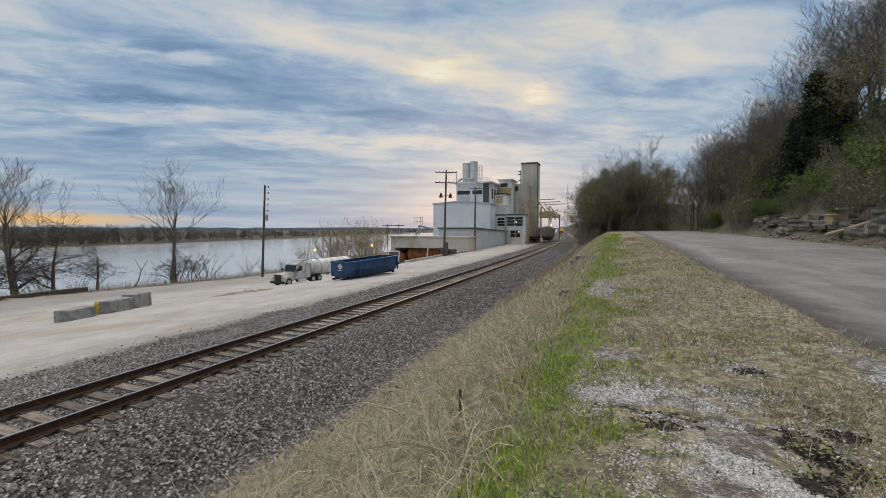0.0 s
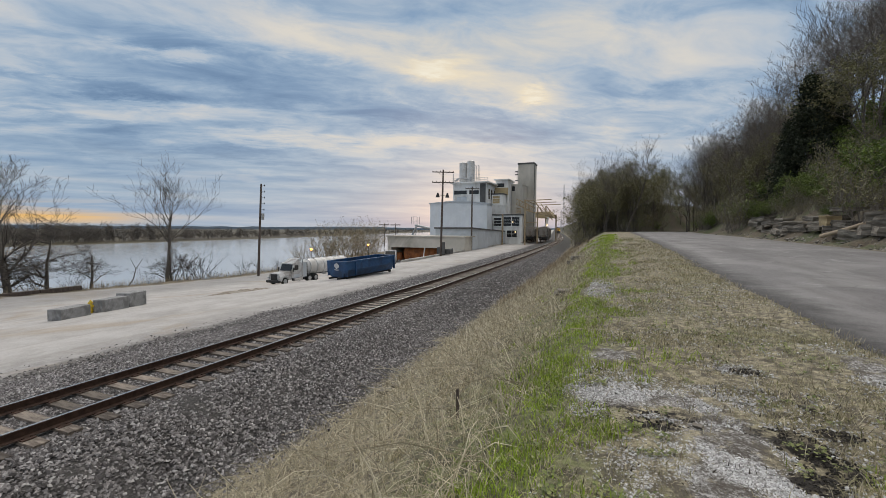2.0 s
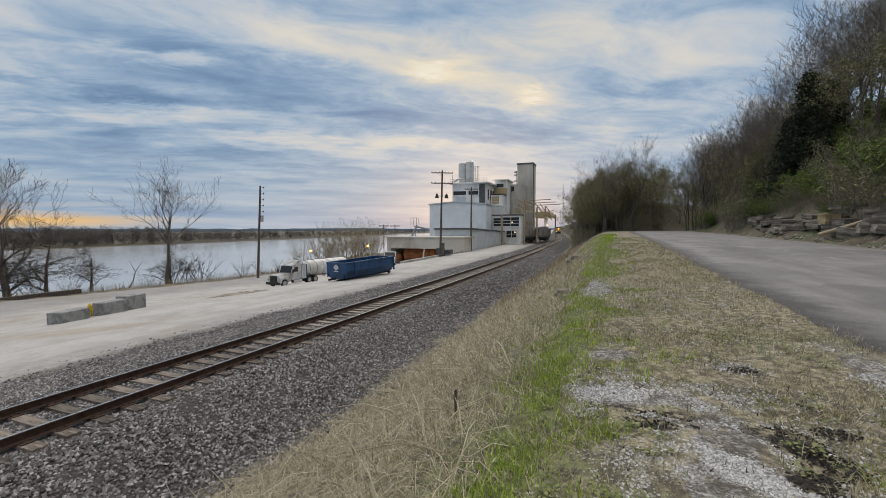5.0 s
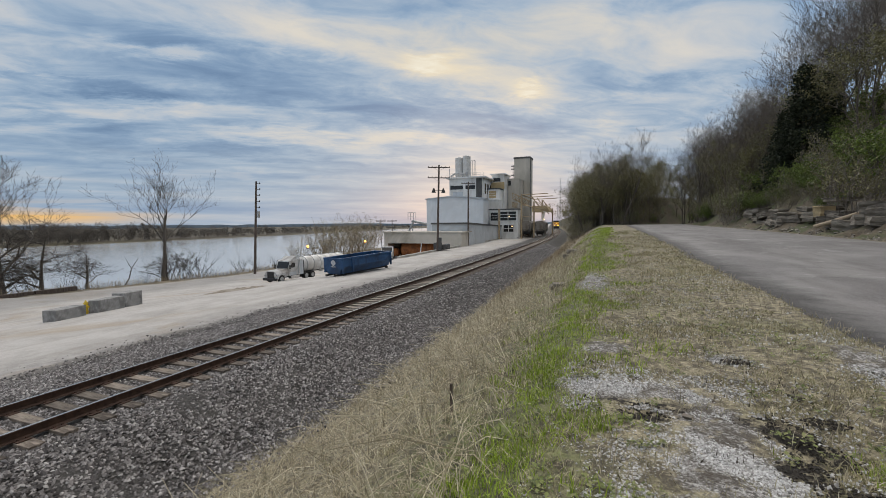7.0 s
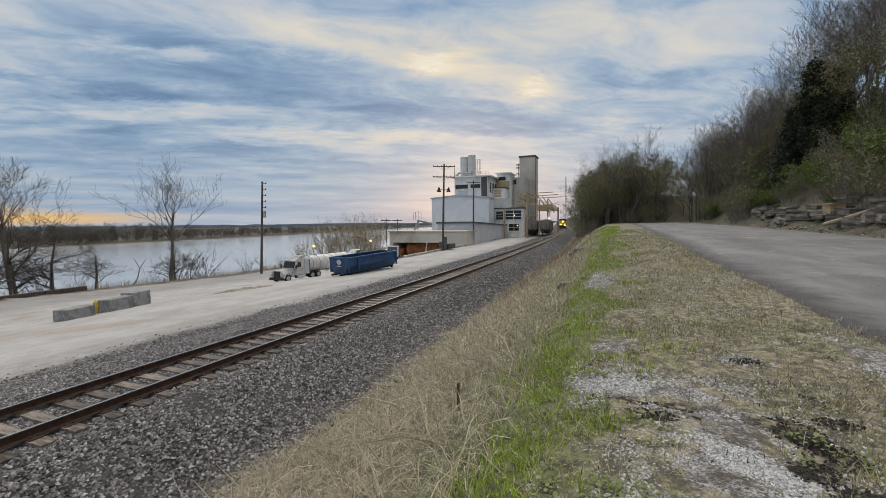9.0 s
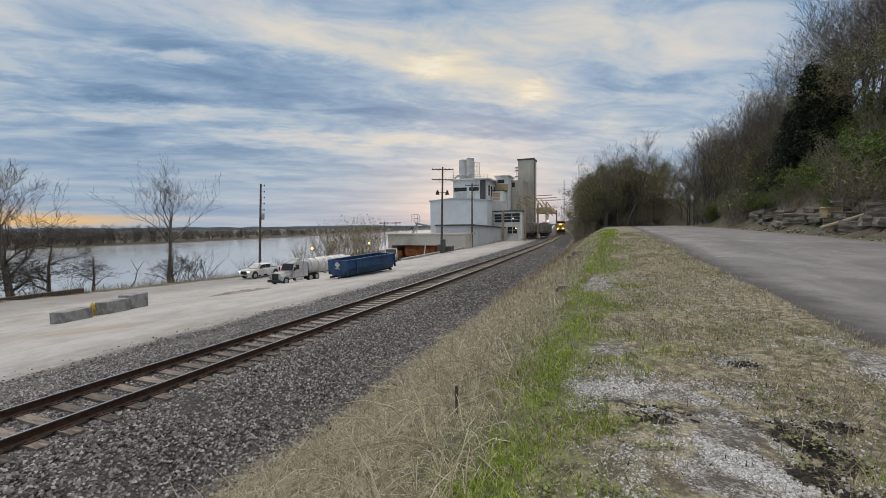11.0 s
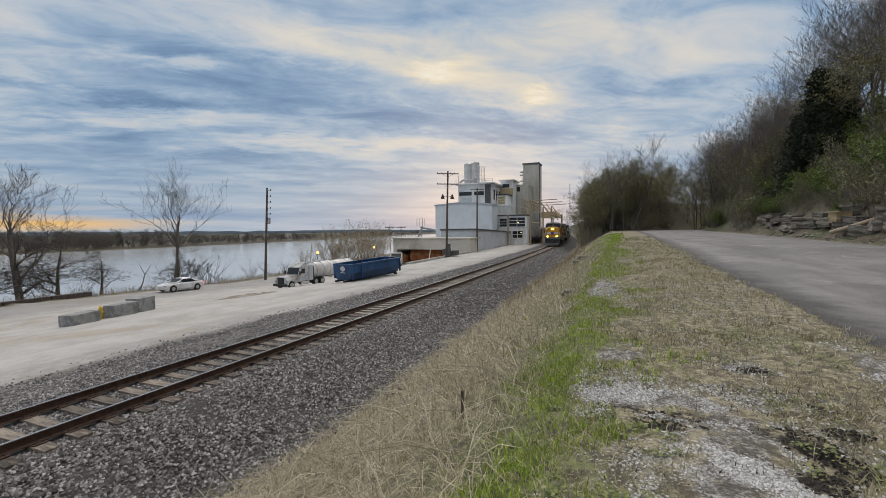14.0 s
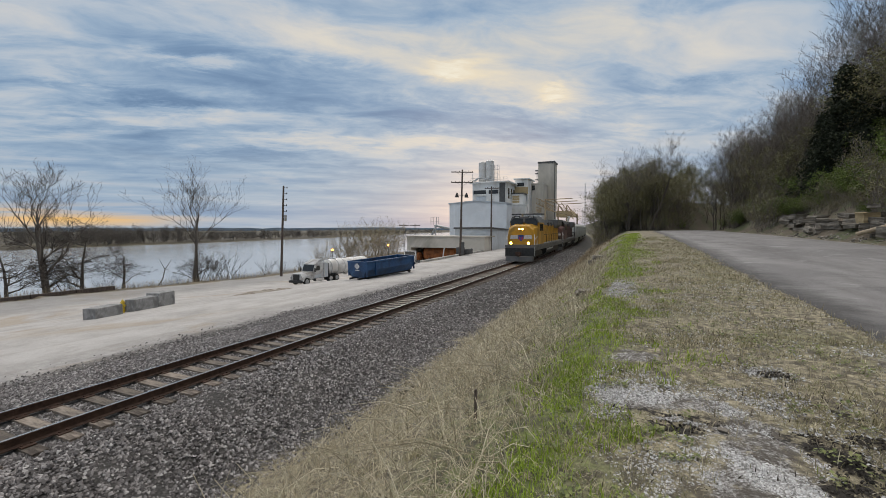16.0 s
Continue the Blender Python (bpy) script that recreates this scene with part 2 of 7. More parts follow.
def road_left(y):
    return np.interp(y, [-60, 0, 9, 16, 27, 50, 78, 110, 200, 400], [1.8, 1.82, 1.86, 1.98, 2.3, 2.72, 3.0, 2.9, 2.0, 1.0])


def road_right(y):
    return road_left(y) + np.interp(y, [0, 22, 50, 120], [0.20, 0.16, 0.02, -0.02])


ROAD_L, ROAD_R = 3.3, 12.4


def road_bend(y):
    """How far the road swings right past the crest."""
    d = np.clip(np.asarray(y, dtype=float) - 66, 0, 70)
    return 0.0045 * d * d + np.maximum(np.asarray(y, dtype=float) - 136, 0) * 0.63


def hill_foot(y):
    return np.interp(y, [-200, 70, 110, 160, 300, 600], [13.0, 13.0, 14.0, 15.0, 15.0, 15.0])


def land(x, y):
    """Height of the ground, rail top being 0."""
    x, y = np.asarray(x, dtype=float), np.asarray(y, dtype=float)
    xc = track_x(y)
    u = x - xc
    ur = x - river_x(y)
    river_road = -2.7 - 0.036 * np.clip(y - 20, 0, 22)
    # left of the track: bed, shoulder, lot, river road, bank, bed of the river, far shore
    toe = -0.78
    slope = toe + (river_road - toe) * np.interp(u, [-37.0, -26.0, -14.0, -5.5], [1.0, 0.93, 0.27, 0.0])
    terrace = np.where(u > -14.2, toe - 0.1, river_road)
    lot = slope + (terrace - slope) * smooth01(40, 47, y)
    wide = 10.0 * smooth01(55, 95, y)
    bank = river_road + (WATER - 1.5 - river_road) * smooth01(-39.5, -49, ur + wide)
    left = np.where(ur < -37, bank, lot)
    far = WATER - 1.5 + 2.6 * smooth01(-262, -276, ur)
    left = np.where(ur < -100, far, left)
    left = np.where(u > -5.5, toe + (-0.24 - toe) * smooth01(-5.0, -1.7, u), left)
    # right: bed, shoulder, grass slope, verge, road, hill
    rl, rr, hf = road_left(y), road_right(y), hill_foot(y)
    bend = road_bend(y)
    top = rl - 0.08
    r = np.where(u < 4.4, -0.24 + (-0.85 + 0.24) * smooth01(1.7, 4.3, u), 0)
    t = np.clip((x - (xc + 4.4)) / (-0.35 - (xc + 4.4)), 0, 1)
    r = np.where(u >= 4.4, -0.85 + (top + 0.85) * (0.75 * t + 0.25 * t * t * (3 - 2 * t)), r)
    r = np.where(x > -0.35, top + (rl - top) * np.clip((x + 0.35) / 3.6, 0, 1), r)
    on = rl + (rr - rl) * np.clip((x - bend - ROAD_L) / (ROAD_R - ROAD_L), 0, 1)
    r = np.where(x > ROAD_L, on - 0.03 * smooth01(ROAD_L + 0.1, ROAD_L + 0.9, x - bend), r)
    d = x - hf - bend
    hill = rr + 0.55 * smooth01(0, 1.6, d) * 1.0 + 0.85 * np.clip(d - 1.2, 0, 26) + 0.25 * np.clip(d - 27.2, 0, 60)
    r = np.where(d > -0.3, np.maximum(hill, r), r)
    # wooded rise between track and road, farther on
    mound = smooth01(85, 135, y) * 8.0 * smooth01(4.6, 9.0, u) * smooth01(3.0, -5.0, x - bend)
    r = r + mound
    z = np.where(u > 0, r, left)
    return z


def land1(x, y):
    return float(land(x, y))


# bare gravel, dark soil and lush tufts of the verge: x, y and the two half widths
BARE = ((0.92, 3.85, 0.30, 0.62), (0.84, 3.15, 0.42, 0.34), (0.05, 4.5, 0.45, 0.35), (0.5, 4.55, 0.45, 0.22), (-0.2, 12.0, 0.45, 1.6), (1.45, 5.8, 0.25, 0.15), (0.7, 2.6, 0.45, 0.3), (0.1, 5.9, 0.3, 0.3), (2.9, 6.0, 0.3, 0.8))
SOIL = ((1.40, 3.93, 0.20, 0.26), (1.5, 3.6, 0.22, 0.2), (1.22, 4.05, 0.16, 0.14), (1.3, 3.35, 0.16, 0.14), (0.35, 3.95, 0.3, 0.14), (1.52, 5.75, 0.16, 0.1), (0.65, 4.2, 0.2, 0.1), (1.75, 4.2, 0.15, 0.1), (0.15, 4.2, 0.25, 0.1), (1.5, 3.15, 0.2, 0.08))
LUSH = ((-0.62, 3.1, 0.3, 0.35), (-0.8, 2.7, 0.3, 0.25), (-0.55, 4.15, 0.14, 0.16), (-0.58, 4.75, 0.18, 0.3), (-0.5, 5.5, 0.22, 0.5), (-0.5, 6.5, 0.25, 0.5), (-0.45, 7.8, 0.3, 0.6), (-0.1, 3.7, 0.25, 0.2), (-0.35, 10.0, 0.35, 0.9), (0.0, 17.0, 0.6, 3.0), (0.1, 24.0, 0.8, 4.0), (1.9, 3.4, 0.18, 0.2), (0.2, 9.0, 0.3, 0.4))


def patches(where, x, y):
    m = np.zeros_like(np.asarray(x, dtype=float))
    for px, py, rx, ry in where:
        m = np.maximum(m, np.clip(1.35 - ((x - px) / rx) ** 2 - ((y - py) / ry) ** 2, 0, 1))
    return m


def bare_mask(x, y):
    return np.maximum(patches(BARE, x, y), np.clip(patches(SOIL, x, y) * 1.3, 0, 1))

# ---------------------------------------------------------------- ground sheet
def ground_material():
    m = bpy.data.materials.new("ground")
    m.use_nodes = True
    k = Nodes(m.node_tree)
    b = m.node_tree.nodes["Principled BSDF"]
    geo = k.n("ShaderNodeTexCoord").outputs["Object"]
    sep = k.n("ShaderNodeSeparateXYZ")
    k.link(geo, sep.inputs[0])
    u = k.n("ShaderNodeAttribute", name="across").outputs["Fac"]
    x, y = sep.outputs[0], sep.outputs[1]
    wob = k.math("SUBTRACT", k.noise(geo, 0.9, 5.0, 0.6), 0.5)
    wob2 = k.math("SUBTRACT", k.noise(geo, 0.16, 4.0, 0.6), 0.5)
    uj = k.math("ADD", u, k.math("ADD", k.math("MULTIPLY", wob, 1.6), k.math("MULTIPLY", wob2, 2.0)))
    xj = k.math("ADD", x, k.math("MULTIPLY", wob, 1.2))
    # pale limestone lot
    n1 = k.noise(geo, 0.35, 5.0, 0.65)
    n2 = k.noise(geo, 14.0, 4.0, 0.7)
    lot = k.ramp(n1, [(0.30, (0.33, 0.31, 0.295, 1)), (0.46, (0.445, 0.42, 0.40, 1)), (0.60, (0.53, 0.51, 0.49, 1)), (0.72, (0.42, 0.375, 0.33, 1))])
    lot = k.mix(0.25, lot, k.ramp(n2, [(0.35, g3(0.22)), (0.65, g3(0.55))]))
    stretch = k.n("ShaderNodeMapping")
    k.link(geo, stretch.inputs[0])
    stretch.inputs["Scale"].default_value = (0.9, 0.06, 1)
    tracks = k.noise(stretch.outputs[0], 1.0, 3.0, 0.6)
    lot = k.mix(k.ramp(tracks, [(0.52, 0.0), (0.68, 0.4)]), lot, (0.32, 0.29, 0.26, 1))
    lot = k.mix(k.ramp(k.noise(geo, 0.8, 8.0, 0.72, 0.4), [(0.52, 0.0), (0.66, 0.4)]), lot, (0.31, 0.29, 0.275, 1))
    lot = k.mix(k.ramp(k.noise(geo, 0.13, 4.0, 0.6, 0.8), [(0.56, 0.0), (0.66, 0.5)]), lot, (0.36, 0.28, 0.19, 1))
    # ballast bed under the stones; its near-black paints in the shade between them
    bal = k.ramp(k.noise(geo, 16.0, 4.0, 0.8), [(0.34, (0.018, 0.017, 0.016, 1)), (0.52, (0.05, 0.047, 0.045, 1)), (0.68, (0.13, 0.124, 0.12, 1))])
    # dry grass thatch, green growth, bare gravelly soil
    thatch = k.ramp(k.noise(geo, 14.0, 8.0, 0.8), [(0.34, (0.09, 0.078, 0.05, 1)), (0.47, (0.25, 0.22, 0.145, 1)), (0.60, (0.46, 0.41, 0.29, 1))])
    green = k.ramp(k.noise(geo, 12.0, 5.0, 0.7), [(0.32, (0.06, 0.075, 0.02, 1)), (0.66, (0.19, 0.23, 0.07, 1))])
    soil = k.ramp(k.noise(geo, 38.0, 4.0, 0.8), [(0.36, (0.03, 0.026, 0.022, 1)), (0.48, (0.17, 0.16, 0.15, 1)), (0.58, (0.46, 0.45, 0.44, 1)), (0.7, (0.6, 0.6, 0.59, 1))])
    gpatch = k.noise(geo, 0.7, 4.0, 0.6)
    crest = k.math("MULTIPLY", k.ramp(k.math("ADD", k.math("MULTIPLY", xj, 0.1), 0.5), [(0.27, 0.0), (0.38, 1.0), (0.455, 0.9), (0.53, 0.0)]), 1.0)
    grass = k.mix(k.math("MULTIPLY", crest, k.ramp(gpatch, [(0.36, 0.1), (0.52, 0.9)])), thatch, green)
    grass = k.mix(k.ramp(k.noise(geo, 0.55, 4.0, 0.6, 0.4), [(0.52, 0.0), (0.64, 0.3)]), grass, green)
    jag = k.math("SUBTRACT", k.noise(geo, 4.0, 8.0, 0.78), 0.5)
    def mask(key, gain=4.0, edge=0.5):
        v = k.n("ShaderNodeAttribute", name=key).outputs["Fac"]
        return k.math("MULTIPLY", k.math("SUBTRACT", k.math("ADD", v, k.math("MULTIPLY", jag, 4.2)), edge), gain, True)
    grass = k.mix(mask("lush"), grass, green)
    grass = k.mix(mask("bare", 3.0, 0.45), grass, soil)
    # bare earth showing between the tufts
    gap = k.ramp(k.noise(geo, 6.5, 8.0, 0.75), [(0.45, 0.0), (0.56, 0.85)])
    grass = k.mix(gap, grass, (0.07, 0.058, 0.045, 1))
    grass = k.mix(mask("soil", 5.0, 0.8), grass, (0.022, 0.018, 0.014, 1))
    # leaf litter of the wood
    litter = k.ramp(k.noise(geo, 5.0, 6.0, 0.75), [(0.3, (0.035, 0.028, 0.02, 1)), (0.5, (0.10, 0.08, 0.055, 1)), (0.7, (0.17, 0.14, 0.10, 1))])
    lush = k.ramp(k.noise(geo, 0.4, 5.0, 0.7), [(0.45, 0.0), (0.6, 0.8)])
    litter = k.mix(lush, litter, (0.055, 0.075, 0.022, 1))
    step = lambda v, e, w: k.math("MULTIPLY", k.math("ADD", k.math("SUBTRACT", v, e), w), 0.5 / w, True)
    # grey fines worked out of the ballast into the lot's edge
    fines = k.math("MULTIPLY", step(uj, -7.0, 1.8), k.ramp(k.noise(geo, 2.6, 7.0, 0.75), [(0.36, 0.25), (0.6, 0.85)]))
    lot = k.mix(fines, lot, (0.19, 0.18, 0.175, 1))
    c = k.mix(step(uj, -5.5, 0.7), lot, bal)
    c = k.mix(step(uj, 4.2, 0.25), c, grass)
    c = k.mix(step(xj, 12.7, 0.4), c, litter)
    c = k.mix(k.math("MULTIPLY", step(y, 84.0, 4.0), step(uj, 5.4, 0.5)), c, litter)
    bankc = k.mix(step(k.noise(geo, 0.6, 4.0, 0.7), 0.5, 0.1), (0.10, 0.085, 0.06, 1), (0.20, 0.165, 0.11, 1))
    c = k.mix(step(uj, -38.0, 0.6), bankc, c)
    # asphalt of the river road
    c = k.mix(k.math("MULTIPLY", step(uj, -37.6, 0.5), k.math("SUBTRACT", 1.0, step(uj, -30.5, 1.5))), c, k.mix(0.5, lot, g3(0.20)))
    farc = k.ramp(k.noise(geo, 0.01, 5.0, 0.6), [(0.4, (0.07, 0.06, 0.045, 1)), (0.6, (0.11, 0.095, 0.06, 1))])
    c = k.mix(step(u, -150, 20.0), farc, c)
    k.link(c, b.inputs["Base Color"])
    b.inputs["Roughness"].default_value = 0.92
    bp = k.n("ShaderNodeBump")
    bp.inputs["Strength"].default_value = 0.7
    bp.inputs["Distance"].default_value = 0.03
    k.link(k.noise(geo, 11.0, 6.0, 0.75), bp.inputs["Height"])
    k.link(bp.outputs[0], b.inputs["Normal"])
    return m


def build_ground():
    def steps(a, b, d):
        return list(np.arange(a, b, d))
    us = ([-3500, -2000, -1200, -700, -450, -340, -300] + steps(-285, -255, 5) + [-240, -180, -120, -80, -62] + steps(-52, -36, 1.0) + steps(-36, -15, 1.5)
          + steps(-15, -6, 0.6) + steps(-6, 8, 0.22) + steps(8, 13.4, 0.1) + steps(13.4, 24, 0.22) + steps(24, 60, 1.2) + [64, 75, 90, 120, 200, 400, 900, 2500])
    ys = ([-400, -150, -80, -40, -20, -10] + steps(-5, 2, 0.22) + steps(2, 8, 0.1) + steps(8, 14, 0.22) + steps(14, 32, 0.5) + steps(32, 130, 1.5) + steps(130, 300, 6) + steps(300, 600, 25)
          + [650, 800, 1000, 1300, 1700, 2300, 3200, 4400])
    us, ys = np.array(us), np.array(ys)
    U, Y = np.meshgrid(us, ys)
    X = U + track_x(Y)
    # right of the bed the sheet keeps to the road rather than to the bend
    w = smooth01(2.0, 9.0, U) * smooth01(2500, 400, Y)
    X = X * (1 - w) + (U - 10.05) * w
    Zs = land(X, Y)
    Ucur = X - track_x(Y)
    rough = np.zeros_like(Zs)
    small = (abs(Y) < 140) & (abs(X) < 80)
    for i, j in zip(*np.nonzero(small)):
        v = Vector((X[i, j], Y[i, j], 0))
        uu, xx = Ucur[i, j], X[i, j]
        amp = 0.02
        if uu > 4.4 and xx < ROAD_L - 0.15:
            amp = 0.075
        elif xx > ROAD_R + 0.5:
            amp = 0.6
        elif -5.5 < uu < 4.4:
            amp = 0.03 if abs(uu) < 1.6 else 0.06
        elif uu < -38:
            amp = 0.3
        elif xx >= ROAD_L - 0.15:
            amp = 0.0
        rough[i, j] = amp * (noise.noise(v * 0.9) * 0.7 + noise.noise(v * 3.1) * 0.4) + (0.05 * noise.noise(v * 0.15) if uu < -6 else 0)
    Zs = Zs + rough
    n, mcol = X.shape
    verts = np.stack([X, Y, Zs], -1).reshape(-1, 3)
    idx = np.arange(n * mcol).reshape(n, mcol)
    faces = np.stack([idx[:-1, :-1], idx[:-1, 1:], idx[1:, 1:], idx[1:, :-1]], -1).reshape(-1, 4)
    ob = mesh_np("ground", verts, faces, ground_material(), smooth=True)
    at = ob.data.attributes.new("across", "FLOAT", "POINT")
    at.data.foreach_set("value", Ucur.ravel().astype(np.float32))
    for key, where in (("bare", BARE), ("soil", SOIL), ("lush", LUSH)):
        at = ob.data.attributes.new(key, "FLOAT", "POINT")
        at.data.foreach_set("value", patches(where, X, Y).ravel().astype(np.float32))
    tagged(ob, "pale gravel lot, track bed, grassy verge and wooded hillside", "ground", kind="structure")


build_ground()


def build_water():
    m = bpy.data.materials.new("river_water")
    m.use_nodes = True
    k = Nodes(m.node_tree)
    b = m.node_tree.nodes["Principled BSDF"]
    b.inputs["Base Color"].default_value = (0.46, 0.48, 0.50, 1)
    b.inputs["Roughness"].default_value = 0.14
    b.inputs["IOR"].default_value = 1.33
    co = k.n("ShaderNodeTexCoord").outputs["Object"]
    bp = k.n("ShaderNodeBump")
    bp.inputs["Strength"].default_value = 0.16
    bp.inputs["Distance"].default_value = 0.10
    k.link(k.noise(co, 0.9, 5.0, 0.6), bp.inputs["Height"])
    k.link(bp.outputs[0], b.inputs["Normal"])
    ys = np.array([-400, -100, 0, 100, 200, 300, 400, 450, 700, 1200, 2200, 4400.0])
    xl = river_x(ys) - 275
    xr = river_x(ys) - 43
    verts = [(x, y, WATER) for x, y in zip(xl, ys)] + [(x, y, WATER) for x, y in zip(xr, ys)]
    n = len(ys)
    faces = [(i, n + i, n + i + 1, i + 1) for i in range(n - 1)]
    ob = mesh_np("water", verts, faces, m)
    tagged(ob, "calm wide river reflecting the evening sky", "river", kind="structure")


build_water()


def asphalt_material():
    m = material("old_asphalt", [(0.12, 0.115, 0.118, 1), (0.235, 0.228, 0.23, 1)], 30, 0.85, 0, 0.6, 70, (0.25, 0.243, 0.24, 1), 0.35, detail=8)
    k = Nodes(m.node_tree)
    b = m.node_tree.nodes["Principled BSDF"]
    co = k.n("ShaderNodeTexCoord").outputs["Object"]
    warp = k.n("ShaderNodeMix", data="VECTOR")
    warp.inputs[0].default_value = 0.25
    k.link(co, warp.inputs[4])
    nz = k.n("ShaderNodeTexNoise")
    nz.inputs["Scale"].default_value = 0.9
    nz.inputs["Detail"].default_value = 5.0
    k.link(co, nz.inputs["Vector"])
    k.link(nz.outputs["Color"], warp.inputs[5])
    v = k.n("ShaderNodeTexVoronoi", feature="DISTANCE_TO_EDGE")
    v.inputs["Scale"].default_value = 0.4
    k.link(warp.outputs[1], v.inputs["Vector"])
    old = b.inputs["Base Color"].links[0].from_socket
    crack = k.math("MULTIPLY", k.ramp(v.outputs["Distance"], [(0.0, 1.0), (0.008, 0.0)]), k.ramp(k.noise(co, 0.25, 3.0, 0.5), [(0.52, 0.0), (0.66, 0.5)]))
    c = k.mix(crack, old, (0.03, 0.03, 0.03, 1))
    c = k.mix(k.ramp(k.noise(co, 0.9, 7.0, 0.75, 0.6), [(0.585, 0.0), (0.645, 0.7)]), c, (0.34, 0.335, 0.33, 1))
    # crumbled dark edge and long worn lanes
    edge = k.n("ShaderNodeAttribute", name="across").outputs["Fac"]
    ragged = k.math("ADD", edge, k.math("MULTIPLY", k.math("SUBTRACT", k.noise(co, 2.2, 7.0, 0.7), 0.5), 1.4))
    c = k.mix(k.ramp(ragged, [(0.2, 0.85), (1.0, 0.0)]), c, (0.042, 0.040, 0.041, 1))
    mp = k.n("ShaderNodeMapping")
    k.link(co, mp.inputs[0])
    mp.inputs["Scale"].default_value = (1.0, 0.10, 1)
    c = k.mix(k.ramp(k.noise(mp.outputs[0], 0.9, 6.0, 0.65, 0.3), [(0.46, 0.0), (0.64, 0.4)]), c, (0.085, 0.073, 0.077, 1))
    k.link(c, b.inputs["Base Color"])
    return m


def build_road():
    ys = np.concatenate([np.arange(-40, 0, 1.0), np.arange(0, 30, 0.2), np.arange(30, 150, 2.0), np.arange(150, 400, 10)])
    cols = np.concatenate([[0, 0.02, 0.05, 0.09], np.linspace(0.14, 1, 12)])
    V = []
    for y in ys:
        jag = 0.22 * noise.noise(Vector((0, y * 1.1, 0))) + 0.12 * noise.noise(Vector((7, y * 3.5, 0))) + 0.25 * noise.noise(Vector((3, y * 0.23, 0)))
        for c in cols:
            x = ROAD_L + jag * (1 - c) + (ROAD_R - ROAD_L) * c
            z = road_left(y) + (road_right(y) - road_left(y)) * c + 0.006 + 0.03 * (1 - (2 * c - 1) ** 2)
            V.append((x + float(road_bend(y)), y, z))
    n, w = len(ys), len(cols)
    idx = np.arange(n * w).reshape(n, w)
    F = np.stack([idx[:-1, :-1], idx[:-1, 1:], idx[1:, 1:], idx[1:, :-1]], -1).reshape(-1, 4)
    ob = mesh_np("road", V, F, asphalt_material(), smooth=True)
    at = ob.data.attributes.new("across", "FLOAT", "POINT")
    at.data.foreach_set("value", np.tile(cols * (ROAD_R - ROAD_L), len(ys)).astype(np.float32))
    tagged(ob, "old grey asphalt road with cracked ragged edges", "road", kind="structure")


build_road()


# ---------------------------------------------------------------- railway track
def build_track():
    track = thing("railway_track", pose(0, 0, 0), "single railway track of worn steel rails on wooden ties", "railway track")
    ys = np.concatenate([np.arange(-30, 18, 6.0), np.arange(18, 460, 4.0), np.arange(460, 900, 40)])
    prof = [(-0.075, -0.172), (0.075, -0.172), (0.075, -0.160), (0.012, -0.140), (0.010, -0.045), (0.036, -0.034), (0.036, -0.006), (0.028, 0.0), (-0.028, 0.0), (-0.036, -0.006), (-0.036, -0.034), (-0.010, -0.045), (-0.012, -0.140), (-0.075, -0.160)]
    for side in (-1, 1):
        V, F, mats = [], [], []
        for y in ys:
            d = (track_x(y + 0.5) - track_x(y - 0.5))
            nx, ny = 1 / math.hypot(1, d), -d / math.hypot(1, d)
            c = float(track_x(y))
            for a, z in prof:
                o = side * 0.7535 + a
                V.append((c + nx * o, y + ny * o, z))
        m = len(prof)
        for i in range(len(ys) - 1):
            for j in range(m):
                j2 = (j + 1) % m
                F.append((i * m + j, i * m + j2, (i + 1) * m + j2, (i + 1) * m + j))
                mats.append(1 if j == 7 else 0)
        ob = mesh_np("rail", V, F, [M["steel_rust"], M["rail_head"]], track)
        ob.data.polygons.foreach_set("material_index", np.array(mats, dtype=np.int32))
    return track


TRACK = build_track()


